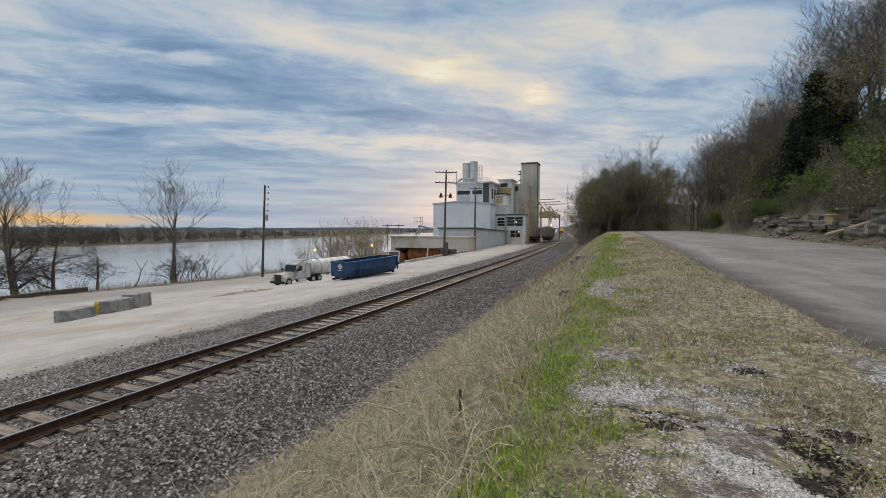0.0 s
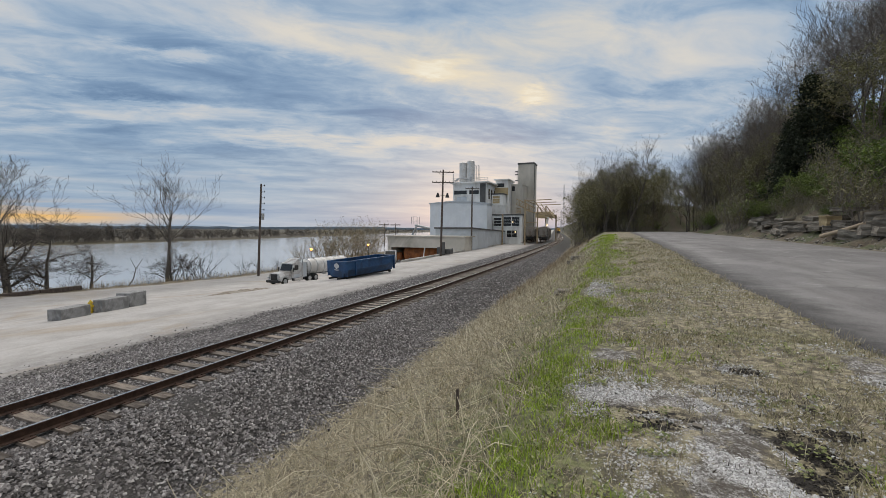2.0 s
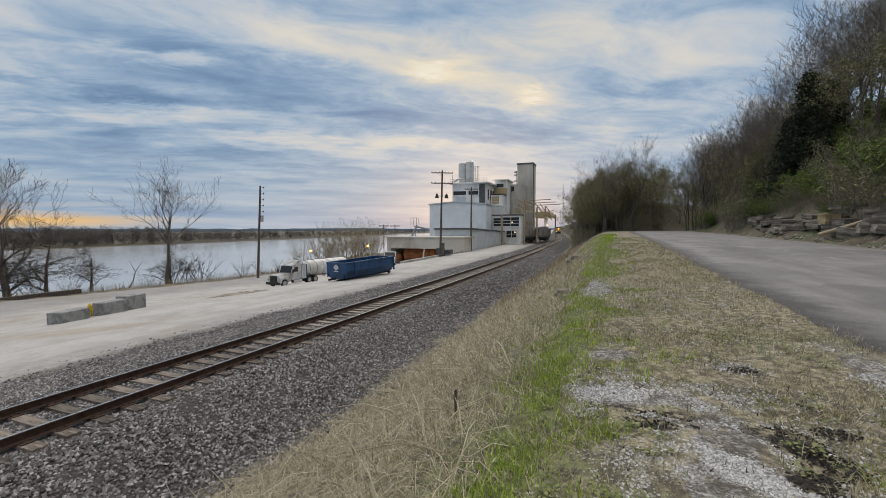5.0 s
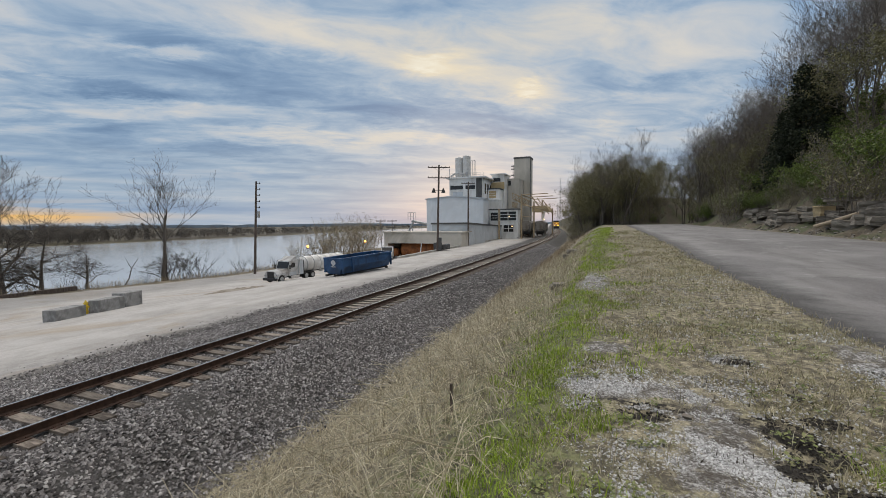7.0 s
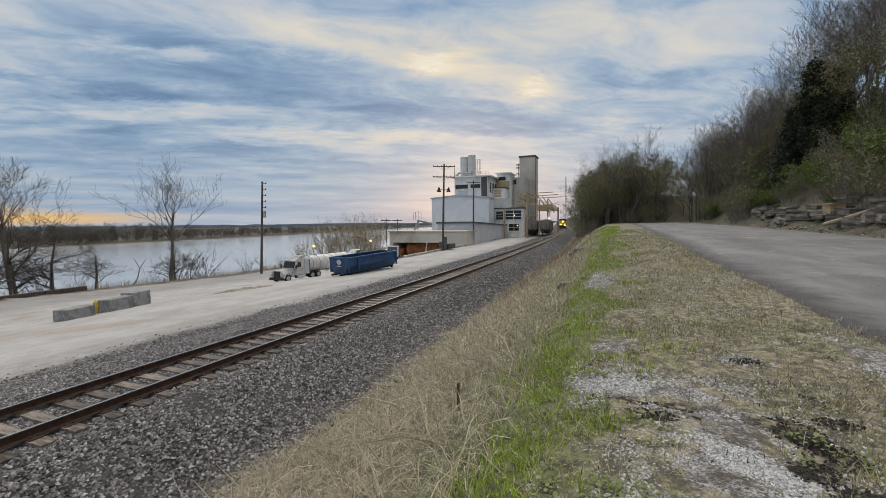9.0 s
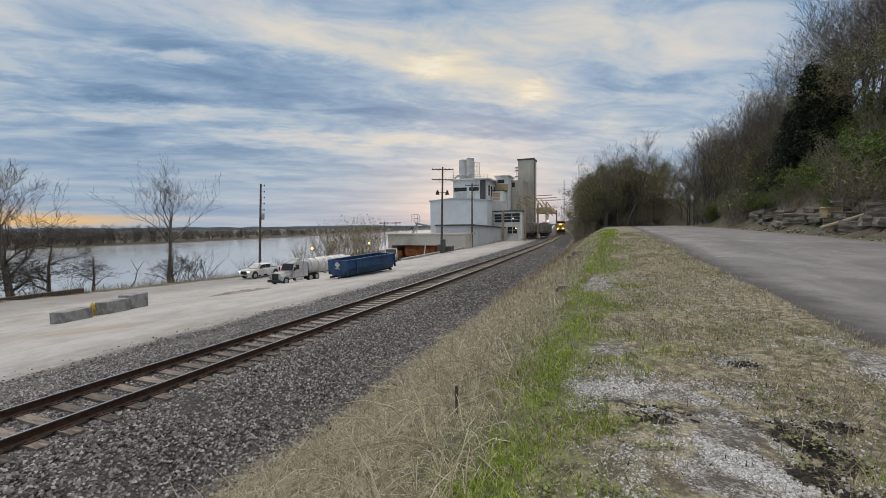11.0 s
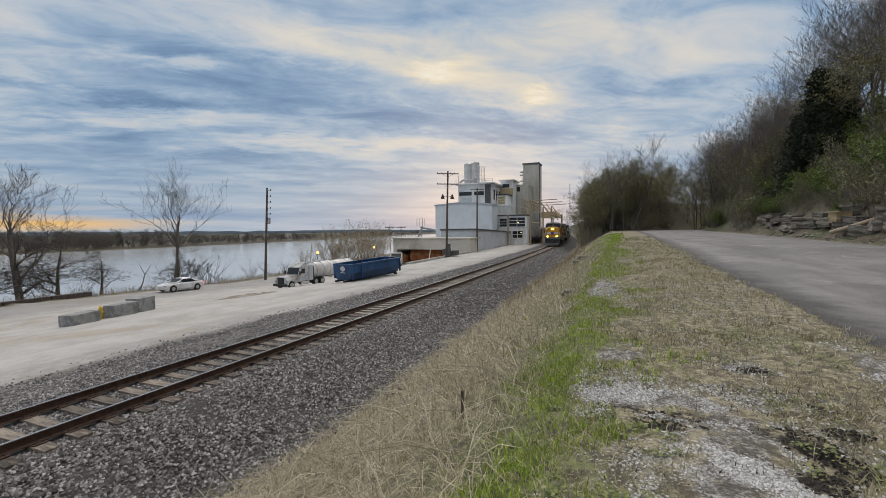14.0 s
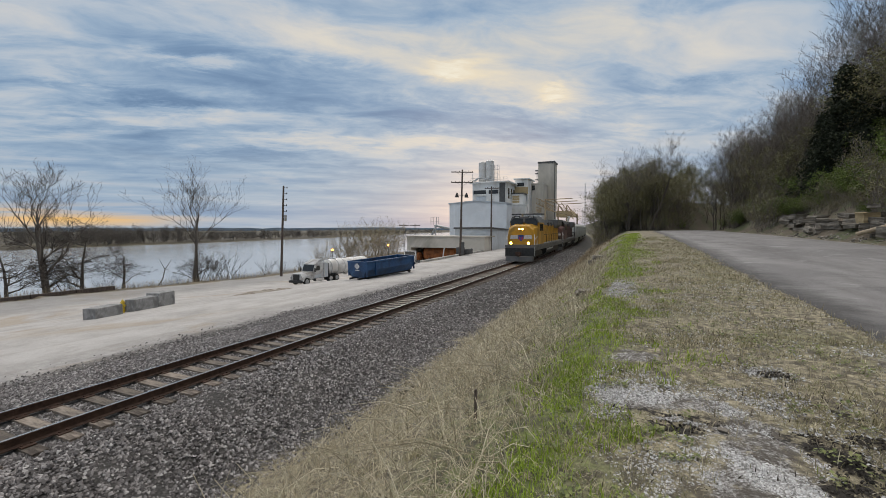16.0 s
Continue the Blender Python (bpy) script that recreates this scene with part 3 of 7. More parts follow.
# ---------------------------------------------------------------- ties, plates and ballast
def build_ties():
    bm = bmesh.new()
    box(bm, -1.3, 1.3, -0.115, 0.115, -0.36, -0.176, 0.012)
    base = part("tie", bm, M["tie"], TRACK)
    plates = []
    rng = random.Random(3)
    y = -8.0
    first = True
    far = []
    while y < 380:
        d = float(track_x(y + 0.5) - track_x(y - 0.5))
        m = pose(float(track_x(y)) + rng.uniform(-0.05, 0.05), y, rng.uniform(-0.012, 0.004), 0, 0, -math.degrees(math.atan(d)) + rng.uniform(-1.4, 1.4))
        if y < 110:
            if first:
                base.matrix_basis = m
                first = False
            else:
                o = new("tie", base.data)
                o.parent, o.matrix_basis = TRACK, m
        else:
            far.append(m)
        if y < 70:
            for s in (-0.7535, 0.7535):
                c = float(track_x(y)) + s
                plates.append((c - 0.18, c + 0.18, y - 0.10, y + 0.10, -0.180, -0.162))
                if y < 30:
                    for a in (-0.11, 0.08):
                        for b in (-0.075, 0.045):
                            plates.append((c + a, c + a + 0.03, y + b, y + b + 0.03, -0.17, -0.14))
        y += 0.54 + rng.uniform(-0.04, 0.04)
    bm = bmesh.new()
    for m in far:
        vs = box(bm, -1.3, 1.3, -0.115, 0.115, -0.3, -0.18)
        bmesh.ops.transform(bm, matrix=m, verts=vs)
    tagged(part("distant_ties", bm, M["tie"], TRACK), kind="stuff")
    corner = np.array([(i, j, k) for i in (0, 1) for j in (0, 1) for k in (0, 1)])
    P = np.array(plates).reshape(-1, 3, 2)
    V = P[:, 0:1, 0:1].repeat(8, 1)
    V = np.stack([np.where(corner[None, :, i] == 0, P[:, i, 0:1], P[:, i, 1:2]) for i in range(3)], -1)
    q = np.array([(0, 1, 3, 2), (4, 6, 7, 5), (0, 4, 5, 1), (2, 3, 7, 6), (0, 2, 6, 4), (1, 5, 7, 3)])
    tagged(mesh_np("rail_hardware", V.reshape(-1, 3), (q[None] + (np.arange(len(P)) * 8)[:, None, None]).reshape(-1, 4), M["steel_rust"], TRACK), kind="stuff")


build_ties()


def island_material(name, stops, rough=0.85, bump=0.3, scale=30.0):
    """Colour spread over the loose pieces of one joined mesh."""
    m = bpy.data.materials.new(name)
    m.use_nodes = True
    k = Nodes(m.node_tree)
    b = m.node_tree.nodes["Principled BSDF"]
    r = k.n("ShaderNodeNewGeometry").outputs["Random Per Island"]
    co = k.n("ShaderNodeTexCoord").outputs["Object"]
    f = k.math("ADD", k.math("MULTIPLY", r, 0.8), k.math("MULTIPLY", k.noise(co, scale, 3.0, 0.6), 0.2))
    c = k.ramp(f, [(i / max(1, len(stops) - 1), s) for i, s in enumerate(stops)])
    big = k.noise(co, 0.6, 4.0, 0.6)
    h = k.n("ShaderNodeHueSaturation")
    k.link(k.math("ADD", k.math("MULTIPLY", big, 0.7), 0.65), h.inputs["Value"])
    k.link(c, h.inputs["Color"])
    k.link(h.outputs[0], b.inputs["Base Color"])
    b.inputs["Roughness"].default_value = rough
    return m


def scatter_stones(name, pts, sizes, mat, label, seed=5, flat=0.7):
    """Angular stones, each a bent octahedron, at the given points."""
    rng = np.random.default_rng(seed)
    n = len(pts)
    base = np.array([(1, 0, 0), (0, 1, 0), (-1, 0, 0), (0, -1, 0), (0, 0, 1), (0, 0, -1)], dtype=float)
    tri = np.array([(0, 1, 4), (1, 2, 4), (2, 3, 4), (3, 0, 4), (1, 0, 5), (2, 1, 5), (3, 2, 5), (0, 3, 5)])
    v = base[None] * rng.uniform(0.6, 1.25, (n, 6, 1)) + rng.uniform(-0.35, 0.35, (n, 6, 3))
    a = rng.uniform(0, 2 * np.pi, n)
    c, s = np.cos(a)[:, None], np.sin(a)[:, None]
    v[..., 2] *= flat
    tilt = rng.uniform(-0.6, 0.6, (n, 1))
    y2, z2 = v[..., 1] * np.cos(tilt) - v[..., 2] * np.sin(tilt), v[..., 1] * np.sin(tilt) + v[..., 2] * np.cos(tilt)
    x3, y3 = v[..., 0] * c - y2 * s, v[..., 0] * s + y2 * c
    v = np.stack([x3, y3, z2], -1) * sizes[:, None, None] + pts[:, None, :]
    f = tri[None] + (np.arange(n) * 6)[:, None, None]
    ob = mesh_np(name, v.reshape(-1, 3), f.reshape(-1, 3), mat)
    return tagged(ob, label, "stones", kind="stuff")


def build_ballast():
    rng = np.random.default_rng(11)
    mat = island_material("ballast_stones", [(0.036, 0.032, 0.032, 1), (0.105, 0.096, 0.095, 1), (0.195, 0.182, 0.18, 1), (0.31, 0.292, 0.288, 1), (0.66, 0.64, 0.63, 1)])
    def bed(n, y0, y1, power, size0, size1):
        t = rng.uniform(0, 1, n) ** power
        y = y0 + (y1 - y0) * t
        u = rng.uniform(-6.7, 4.9, n)
        keep = ~((abs(abs(u) - 0.7535) < 0.12))
        wave = 0.7 * np.sin(y * 0.9 + 1.3 * np.sin(y * 0.37)) * np.sin(y * 0.23 + 1.0) + rng.normal(0, 0.25, n)
        edge = np.clip((u - 4.0) / 0.9, 0, 1) + np.clip((-4.8 - u + wave * 0.5) / 1.1, 0, 1)
        keep &= rng.uniform(0, 1, n) > np.sqrt(edge) * 0.985
        y, u = y[keep], u[keep]
        x = track_x(y) + u
        z = land(x, y)
        s = rng.uniform(size0, size1, len(y))
        crib = abs(u) < 1.3
        z = np.where(crib, np.minimum(z, -0.235) - 0.01, z) + s * 0.25
        return np.stack([x, y, z], -1), s
    p1, s1 = bed(120000, 0.5, 18, 1.15, 0.018, 0.048)
    p2, s2 = bed(46000, 18, 75, 1.4, 0.028, 0.06)
    scatter_stones("ballast", np.concatenate([p1, p2]), np.concatenate([s1, s2]), mat, "crushed grey limestone ballast along the railway track", 5, 0.85)


build_ballast()


# ---------------------------------------------------------------- trees
def grow(seed, height, limbs=9, spread=0.55, levels=4, trunk_r=0.16, up=0.25, fork=0.35, twig=1.0):
    """Tapered limbs as lists of (points, radii) by level."""
    rng = random.Random(seed)
    out = [[] for _ in range(levels + 1)]

    def branch(p, d, length, r, level):
        steps = (7, 5, 4, 3, 2)[min(level, 4)]
        pts, rad = [p.copy()], [r]
        kids = []
        for i in range(steps):
            wob = 0.10 if level == 0 else 0.24
            d = (d + Vector((rng.gauss(0, wob), rng.gauss(0, wob), rng.gauss(0, wob * 0.6) + up * (0.08 if level else 0.2)))).normalized()
            p = p + d * (length / steps)
            f = 1 - (i + 1) / steps * (0.72 if level < 2 else 0.8)
            pts.append(p.copy())
            rad.append(max(r * f, 0.006 * twig))
            kids.append((p.copy(), d.copy(), (i + 1) / steps, rad[-1]))
        out[level].append((pts, rad))
        if level >= levels:
            return
        count = (limbs, 6, 4, 3)[min(level, 3)]
        for j in range(count):
            t = fork + (1 - fork) * (j + rng.random()) / count if level == 0 else 0.25 + 0.75 * (j + rng.random()) / count
            q, dd, tt, rr = kids[min(int(t * steps), steps - 1)]
            side = Vector((rng.gauss(0, 1), rng.gauss(0, 1), rng.gauss(0, 0.45))).normalized()
            nd = (dd * (1 - spread) + side * spread + Vector((0, 0, up))).normalized()
            nl = length * ((0.62 - 0.28 * (t - fork)) if level == 0 else 0.6) * rng.uniform(0.75, 1.15)
            branch(q, nd, nl, rr * rng.uniform(0.5, 0.72), level + 1)

    branch(Vector((0, 0, -0.2)), Vector((rng.gauss(0, 0.04), rng.gauss(0, 0.04), 1)).normalized(), height * 0.72, trunk_r, 0)
    return out


def tubes(bunches, sides):
    V, F = [], []
    for pts, rad in bunches:
        start = len(V)
        n = len(pts)
        for i in range(n):
            d = (pts[min(i + 1, n - 1)] - pts[max(i - 1, 0)])
            a = d.orthogonal().normalized()
            b = d.cross(a).normalized()
            for s in range(sides):
                w = 2 * math.pi * s / sides
                V.append(pts[i] + (a * math.cos(w) + b * math.sin(w)) * rad[i])
        for i in range(n - 1):
            for s in range(sides):
                F.append((start + i * sides + s, start + i * sides + (s + 1) % sides, start + (i + 1) * sides + (s + 1) % sides, start + (i + 1) * sides + s))
    return V, F


def leaves_at(points, n, size, seed, droop=0.3):
    """Small folded leaf sprays scattered about points."""
    rng = np.random.default_rng(seed)
    pts = np.array([tuple(p) for p in points])
    c = pts[rng.integers(0, len(pts), n)] + rng.normal(0, size * 1.6, (n, 3))
    a = rng.normal(0, 1, (n, 3))
    a /= np.linalg.norm(a, axis=1, keepdims=True)
    b = np.cross(a, rng.normal(0, 1, (n, 3)))
    b /= np.linalg.norm(b, axis=1, keepdims=True) + 1e-9
    s = size * rng.uniform(0.5, 1.3, (n, 1))
    v = np.stack([c - a * s, c + b * s * 0.55, c + a * s, c - b * s * 0.55], 1)
    f = np.arange(n * 4).reshape(n, 4)
    return v.reshape(-1, 3), f


M["twig"] = island_material("grey_twigs", [(0.12, 0.10, 0.085, 1), (0.20, 0.175, 0.15, 1), (0.28, 0.25, 0.215, 1)], 0.95)
M["twig_dark"] = island_material("dark_twigs", [(0.04, 0.033, 0.028, 1), (0.075, 0.064, 0.056, 1), (0.11, 0.095, 0.08, 1)], 0.95)
M["twig_mid"] = island_material("brown_twigs", [(0.075, 0.063, 0.055, 1), (0.13, 0.112, 0.098, 1), (0.19, 0.168, 0.145, 1)], 0.95)
M["bud"] = island_material("budding_leaves", [(0.11, 0.105, 0.045, 1), (0.18, 0.17, 0.075, 1), (0.26, 0.24, 0.12, 1)], 0.8)
M["leaf"] = island_material("spring_leaves", [(0.05, 0.075, 0.012, 1), (0.10, 0.145, 0.02, 1), (0.18, 0.24, 0.035, 1)], 0.7)
M["cedar"] = island_material("cedar_needles", [(0.010, 0.016, 0.008, 1), (0.02, 0.028, 0.012, 1), (0.035, 0.042, 0.018, 1)], 0.85)
M["brush"] = island_material("dry_brush", [(0.15, 0.115, 0.075, 1), (0.29, 0.23, 0.15, 1), (0.44, 0.37, 0.26, 1)], 0.9)


def tree(name, m, seed, height, label, category="tree", group="", leaf=None, n_leaf=0, leaf_size=0.12, bark=None, twig=None, levels=4, fine=1.0, **kw):
    """A tree on its roots: trunk with limbs, crown of twigs, and leaves where it has them."""
    lv = grow(seed, height, levels=levels, twig=fine, **kw)
    root = thing(name, m, label, category, group)
    V, F = tubes(lv[0] + [], 8)
    V1, F1 = tubes(lv[1], 5)
    o = len(V)
    mesh_np("trunk", V + V1, np.array(F + [tuple(i + o for i in f) for f in F1]), bark or M["bark"], root, True)
    V, F = [], []
    for k in range(2, levels + 1):
        v, f = tubes(lv[k], 4 if k == 2 else 3)
        o = len(V)
        V += v
        F += [tuple(i + o for i in q) for q in f]
    crown = mesh_np("crown", V, np.array(F), twig or M["twig"], root)
    if n_leaf:
        tips = [p for b in lv[levels] + lv[levels - 1] for p in b[0][1:]]
        v, f = leaves_at(tips, n_leaf, leaf_size, seed)
        mesh_np("foliage", v, f, leaf, root)
    return root


def shrub(name, m, seed, height, width, label, n_stem=26, leaf=None, n_leaf=0, leaf_size=0.1, twig=None, group="", category="shrub"):
    rng = random.Random(seed)
    root = thing(name, m, label, category, group)
    bunches, tips = [], []
    for i in range(n_stem):
        a, r = rng.uniform(0, 6.28), rng.uniform(0, width * 0.25)
        p = Vector((math.cos(a) * r, math.sin(a) * r, -0.15))
        d = Vector((math.cos(a) * rng.uniform(0, 0.7), math.sin(a) * rng.uniform(0, 0.7), 1)).normalized()
        hgt = height * rng.uniform(0.5, 1.0)
        pts, rad = [p.copy()], [0.022]
        for s in range(4):
            d = (d + Vector((rng.gauss(0, 0.2), rng.gauss(0, 0.2), 0.05))).normalized()
            p = p + d * hgt / 4
            pts.append(p.copy())
            rad.append(0.022 * (1 - s / 4.6))
            if s > 0:
                for _ in range(3):
                    e = (d + Vector((rng.gauss(0, 0.6), rng.gauss(0, 0.6), rng.gauss(0.1, 0.3)))).normalized()
                    q = p + e * hgt * rng.uniform(0.12, 0.3)
                    bunches.append(([p.copy(), p.lerp(q, 0.5) + Vector((0, 0, 0.02)), q], [0.011, 0.008, 0.005]))
                    tips.append(q)
        bunches.append((pts, rad))
    V, F = tubes(bunches, 3)
    mesh_np("brushwood", V, np.array(F), twig or M["twig"], root)
    if n_leaf:
        v, f = leaves_at(tips, n_leaf, leaf_size, seed)
        mesh_np("foliage", v, f, leaf, root)
    return root


def on_land(x, y, rz=0, s=1.0, sink=0.0):
    return pose(x, y, land1(x, y) - sink, 0, 0, rz)


def scaled(ob, s):
    ob.scale = (s[0], s[1], s[2]) if isinstance(s, tuple) else (s, s, s)
    return ob


def build_river_trees():
    t = tree("bare_tree", on_land(-51, 36.0, 40), 21, 12.6, "tall leafless tree with fine forked twigs on the river bank", limbs=9, spread=0.5, trunk_r=0.26, up=0.36, fork=0.3, twig=M["twig_dark"], fine=1.7)
    t2 = tree("bare_tree", on_land(-51, 21.0, 120), 8, 10.9, "leafless tree with a broad twiggy crown on the river bank", limbs=11, spread=0.52, trunk_r=0.30, up=0.32, fork=0.28, twig=M["twig_dark"], fine=1.7)
    tree("bare_tree", on_land(-53, 14.5, 200), 31, 11.0, "leafless tree with spreading limbs at the river bank", limbs=10, spread=0.5, trunk_r=0.26, up=0.3, fork=0.3, twig=M["twig_dark"], fine=1.7)
    small = tree("small_bare_tree", on_land(-52, 28.2, 20), 44, 6.2, "crooked leafless small tree at the water's edge", "tree", "crooked trees on the bank", twig=M["twig_dark"], limbs=10, spread=0.75, trunk_r=0.17, up=0.05, fork=0.2, fine=1.8)
    for x, y, rz, s in ((-52.5, 24.5, 100, 1.35), (-53, 22.0, 230, 1.2), (-52, 18.5, 300, 1.1), (-52.5, 37.5, 160, 1.0)):
        o = copy_thing(small, on_land(x, y, rz))
        scaled(o, s)
    snag = thing("dead_snag", on_land(-50.5, 31.8, 0), "short bare dead stem forking above the bank", "dead tree")
    V, F = tubes([([Vector((0, -0.9, -0.2)), Vector((0, -0.2, 0.8)), Vector((0, 0.1, 1.9)), Vector((0, 0.9, 3.0))], [0.07, 0.06, 0.045, 0.02]), ([Vector((0, 0.1, 1.9)), Vector((0, -0.2, 2.5)), Vector((0, -0.5, 3.2))], [0.04, 0.03, 0.015])], 6)
    mesh_np("stem", V, np.array(F), M["bark"], snag)
    # stems and dry weeds along the edge of the bank
    s = shrub("bank_shrub", on_land(-51, 38.5), 5, 4.6, 2.6, "thicket of thin bare stems on the bank", 20, twig=M["twig_dark"], group="shrubs along the river bank")
    for x, y, h in ((-51, 40.5, 1.1), (-51.5, 37.0, 1.05), (-51, 47.5, 0.7), (-51, 51, 0.55), (-51, 55, 0.6), (-52, 43.5, 0.55), (-51.5, 26.0, 0.6), (-51.5, 23.0, 0.7), (-51, 33.6, 0.4)):
        o = copy_thing(s, on_land(x, y, (x * 77 + y * 31) % 360))
        scaled(o, h)
    b = shrub("willow_thicket", on_land(-50, 66), 12, 5.2, 4.5, "dense clump of leafless reddish willow stems", 44, twig=M["brush"], leaf=M["bud"], n_leaf=500, leaf_size=0.06, group="thickets by the plant")
    for x, y, h in ((-51, 71, 1.5), (-52, 76, 1.6), (-50, 82, 1.65), (-52, 80, 1.5), (-51.5, 68, 1.4), (-59, 92, 1.7), (-61, 102, 1.6), (-52, 62, 1.0)):
        o = copy_thing(b, on_land(x, y, (x * 77 + y * 31) % 360))
        scaled(o, h)
    # dry weeds
    rng = np.random.default_rng(4)
    n = 5000
    y = rng.uniform(12, 62, n)
    x = track_x(y) - rng.uniform(39.0, 42.5, n)
    return x, y


WEEDS = build_river_trees()


def blades(name, x, y, h, w, mat, label, category, lean=0.5, seed=1, z=None, two=True):
    """Thin bent blades, two quads each."""
    rng = np.random.default_rng(seed)
    n = len(x)
    z = land(x, y) - 0.02 if z is None else z
    a = rng.uniform(0, 2 * np.pi, n)
    l = np.abs(rng.normal(0, lean, n))
    b = rng.uniform(0, 2 * np.pi, n)
    d = np.stack([np.cos(b) * l, np.sin(b) * l, np.ones(n)], 1)
    d /= np.linalg.norm(d, axis=1, keepdims=True)
    p0 = np.stack([x, y, z], 1)
    p1 = p0 + d * h[:, None] * 0.55
    d2 = d + np.stack([np.cos(b) * l * 0.9, np.sin(b) * l * 0.9, -0.35 * l], 1)
    d2 /= np.linalg.norm(d2, axis=1, keepdims=True)
    p2 = p1 + d2 * h[:, None] * 0.45
    s = np.stack([np.cos(a), np.sin(a), np.zeros(n)], 1) * w[:, None] / 2
    v = np.stack([p0 - s, p0 + s, p1 + s * 0.8, p1 - s * 0.8, p2], 1).reshape(-1, 3)
    o = (np.arange(n) * 5)[:, None]
    f = np.concatenate([o + [[0, 1, 2]], o + [[0, 2, 3]], o + [[3, 2, 4]]], 0)
    ob = mesh_np(name, v, f, mat)
    return tagged(ob, label, category, kind="stuff")


_x, _y = WEEDS
_r = np.random.default_rng(9)
blades("bank_weeds", _x, _y, _r.uniform(0.3, 1.1, len(_x)), np.full(len(_x), 0.02), M["brush"], "dry brown weeds along the river bank edge", "weeds", 0.25, 2)


def build_far_shore():
    """Woods on the other bank and behind it."""
    rng = random.Random(77)
    protos = []
    kw = dict(levels=2, limbs=11, spread=0.55, up=0.25, fork=0.03, twig=5.0)
    lv = [grow(300 + i, 11.0, trunk_r=0.22, **kw) for i in range(4)]
    V, F, LV, LF = [], [], [], []
    geo = []
    for l in lv:
        v, f = tubes([b for k in l for b in k], 3)
        tips = [p for b in l[1] + l[2] for p in b[0]]
        v2, f2 = leaves_at(tips, 900, 0.17, len(geo))
        geo.append((np.array([tuple(p) for p in v]), np.array(f), v2, f2))
    o1 = o2 = 0
    for i in range(560):
        y = 285 / math.tan(radians(15.5 + 54 * rng.random() ** 1.1))
        u = -276 - rng.random() ** 2.0 * 40
        x = float(river_x(y)) + u
        near = 1.15 if y < 210 else 0.9
        s = rng.uniform(0.45, 1.0) * near * (1.0 if rng.random() < 0.7 else 0.5)
        v, f, v2, f2 = geo[rng.randrange(4)]
        a = rng.uniform(0, 6.28)
        R = np.array([[math.cos(a), -math.sin(a), 0], [math.sin(a), math.cos(a), 0], [0, 0, 1]])
        base = np.array([x, y, land1(x, y) - 0.3])
        wide = np.array([1.25, 1.25, 1.0])
        V.append((v * wide * s) @ R.T + base)
        F.append(f + o1)
        o1 += len(v)
        LV.append((v2 * wide * s) @ R.T + base)
        LF.append(f2 + o2)
        o2 += len(v2)
    wood = thing("far_woods", pose(0, 0, 0), "leafless brown woods lining the far river bank", "woods", kind="stuff")
    mesh_np("stems", np.concatenate(V), np.concatenate(F), M["twig"], wood)
    mesh_np("crowns", np.concatenate(LV), np.concatenate(LF), M["far_wood"], wood)
    # low wooded ridge on the horizon
    bm = bmesh.new()
    pts = []
    for i in range(160):
        a = radians(-20 + i * 0.7)
        d = 2300
        pts.append((-math.sin(a) * d, math.cos(a) * d, 14 + 8 * noise.noise(Vector((i * 0.07, 0, 0))) + 4 * noise.noise(Vector((i * 0.4, 3, 0)))))
    lo = [bm.verts.new((x, y, -12)) for x, y, z in pts]
    hi = [bm.verts.new((x, y, max(z - 6, -4))) for x, y, z in pts]
    bk = [bm.verts.new((x * 1.1, y * 1.1, max(z - 4, -4))) for x, y, z in pts]
    for i in range(len(pts) - 1):
        bm.faces.new((lo[i], lo[i + 1], hi[i + 1], hi[i]))
        bm.faces.new((hi[i], hi[i + 1], bk[i + 1], bk[i]))
    tagged(part("distant_ridge", bm, M["ridge"]), "wooded ridge on the horizon with blue distance haze painted into its colour", "hills", kind="structure")


M["far_wood"] = island_material("far_wood_crowns", [(0.09, 0.078, 0.066, 1), (0.125, 0.11, 0.095, 1), (0.16, 0.145, 0.115, 1)], 0.95)
# the ridge's pale blue is distance haze put into its base colour
M["ridge"] = material("haze_tinted_ridge", [(0.20, 0.25, 0.31, 1), (0.24, 0.29, 0.34, 1)], 0.01, 1.0, 0, 0)
build_far_shore()


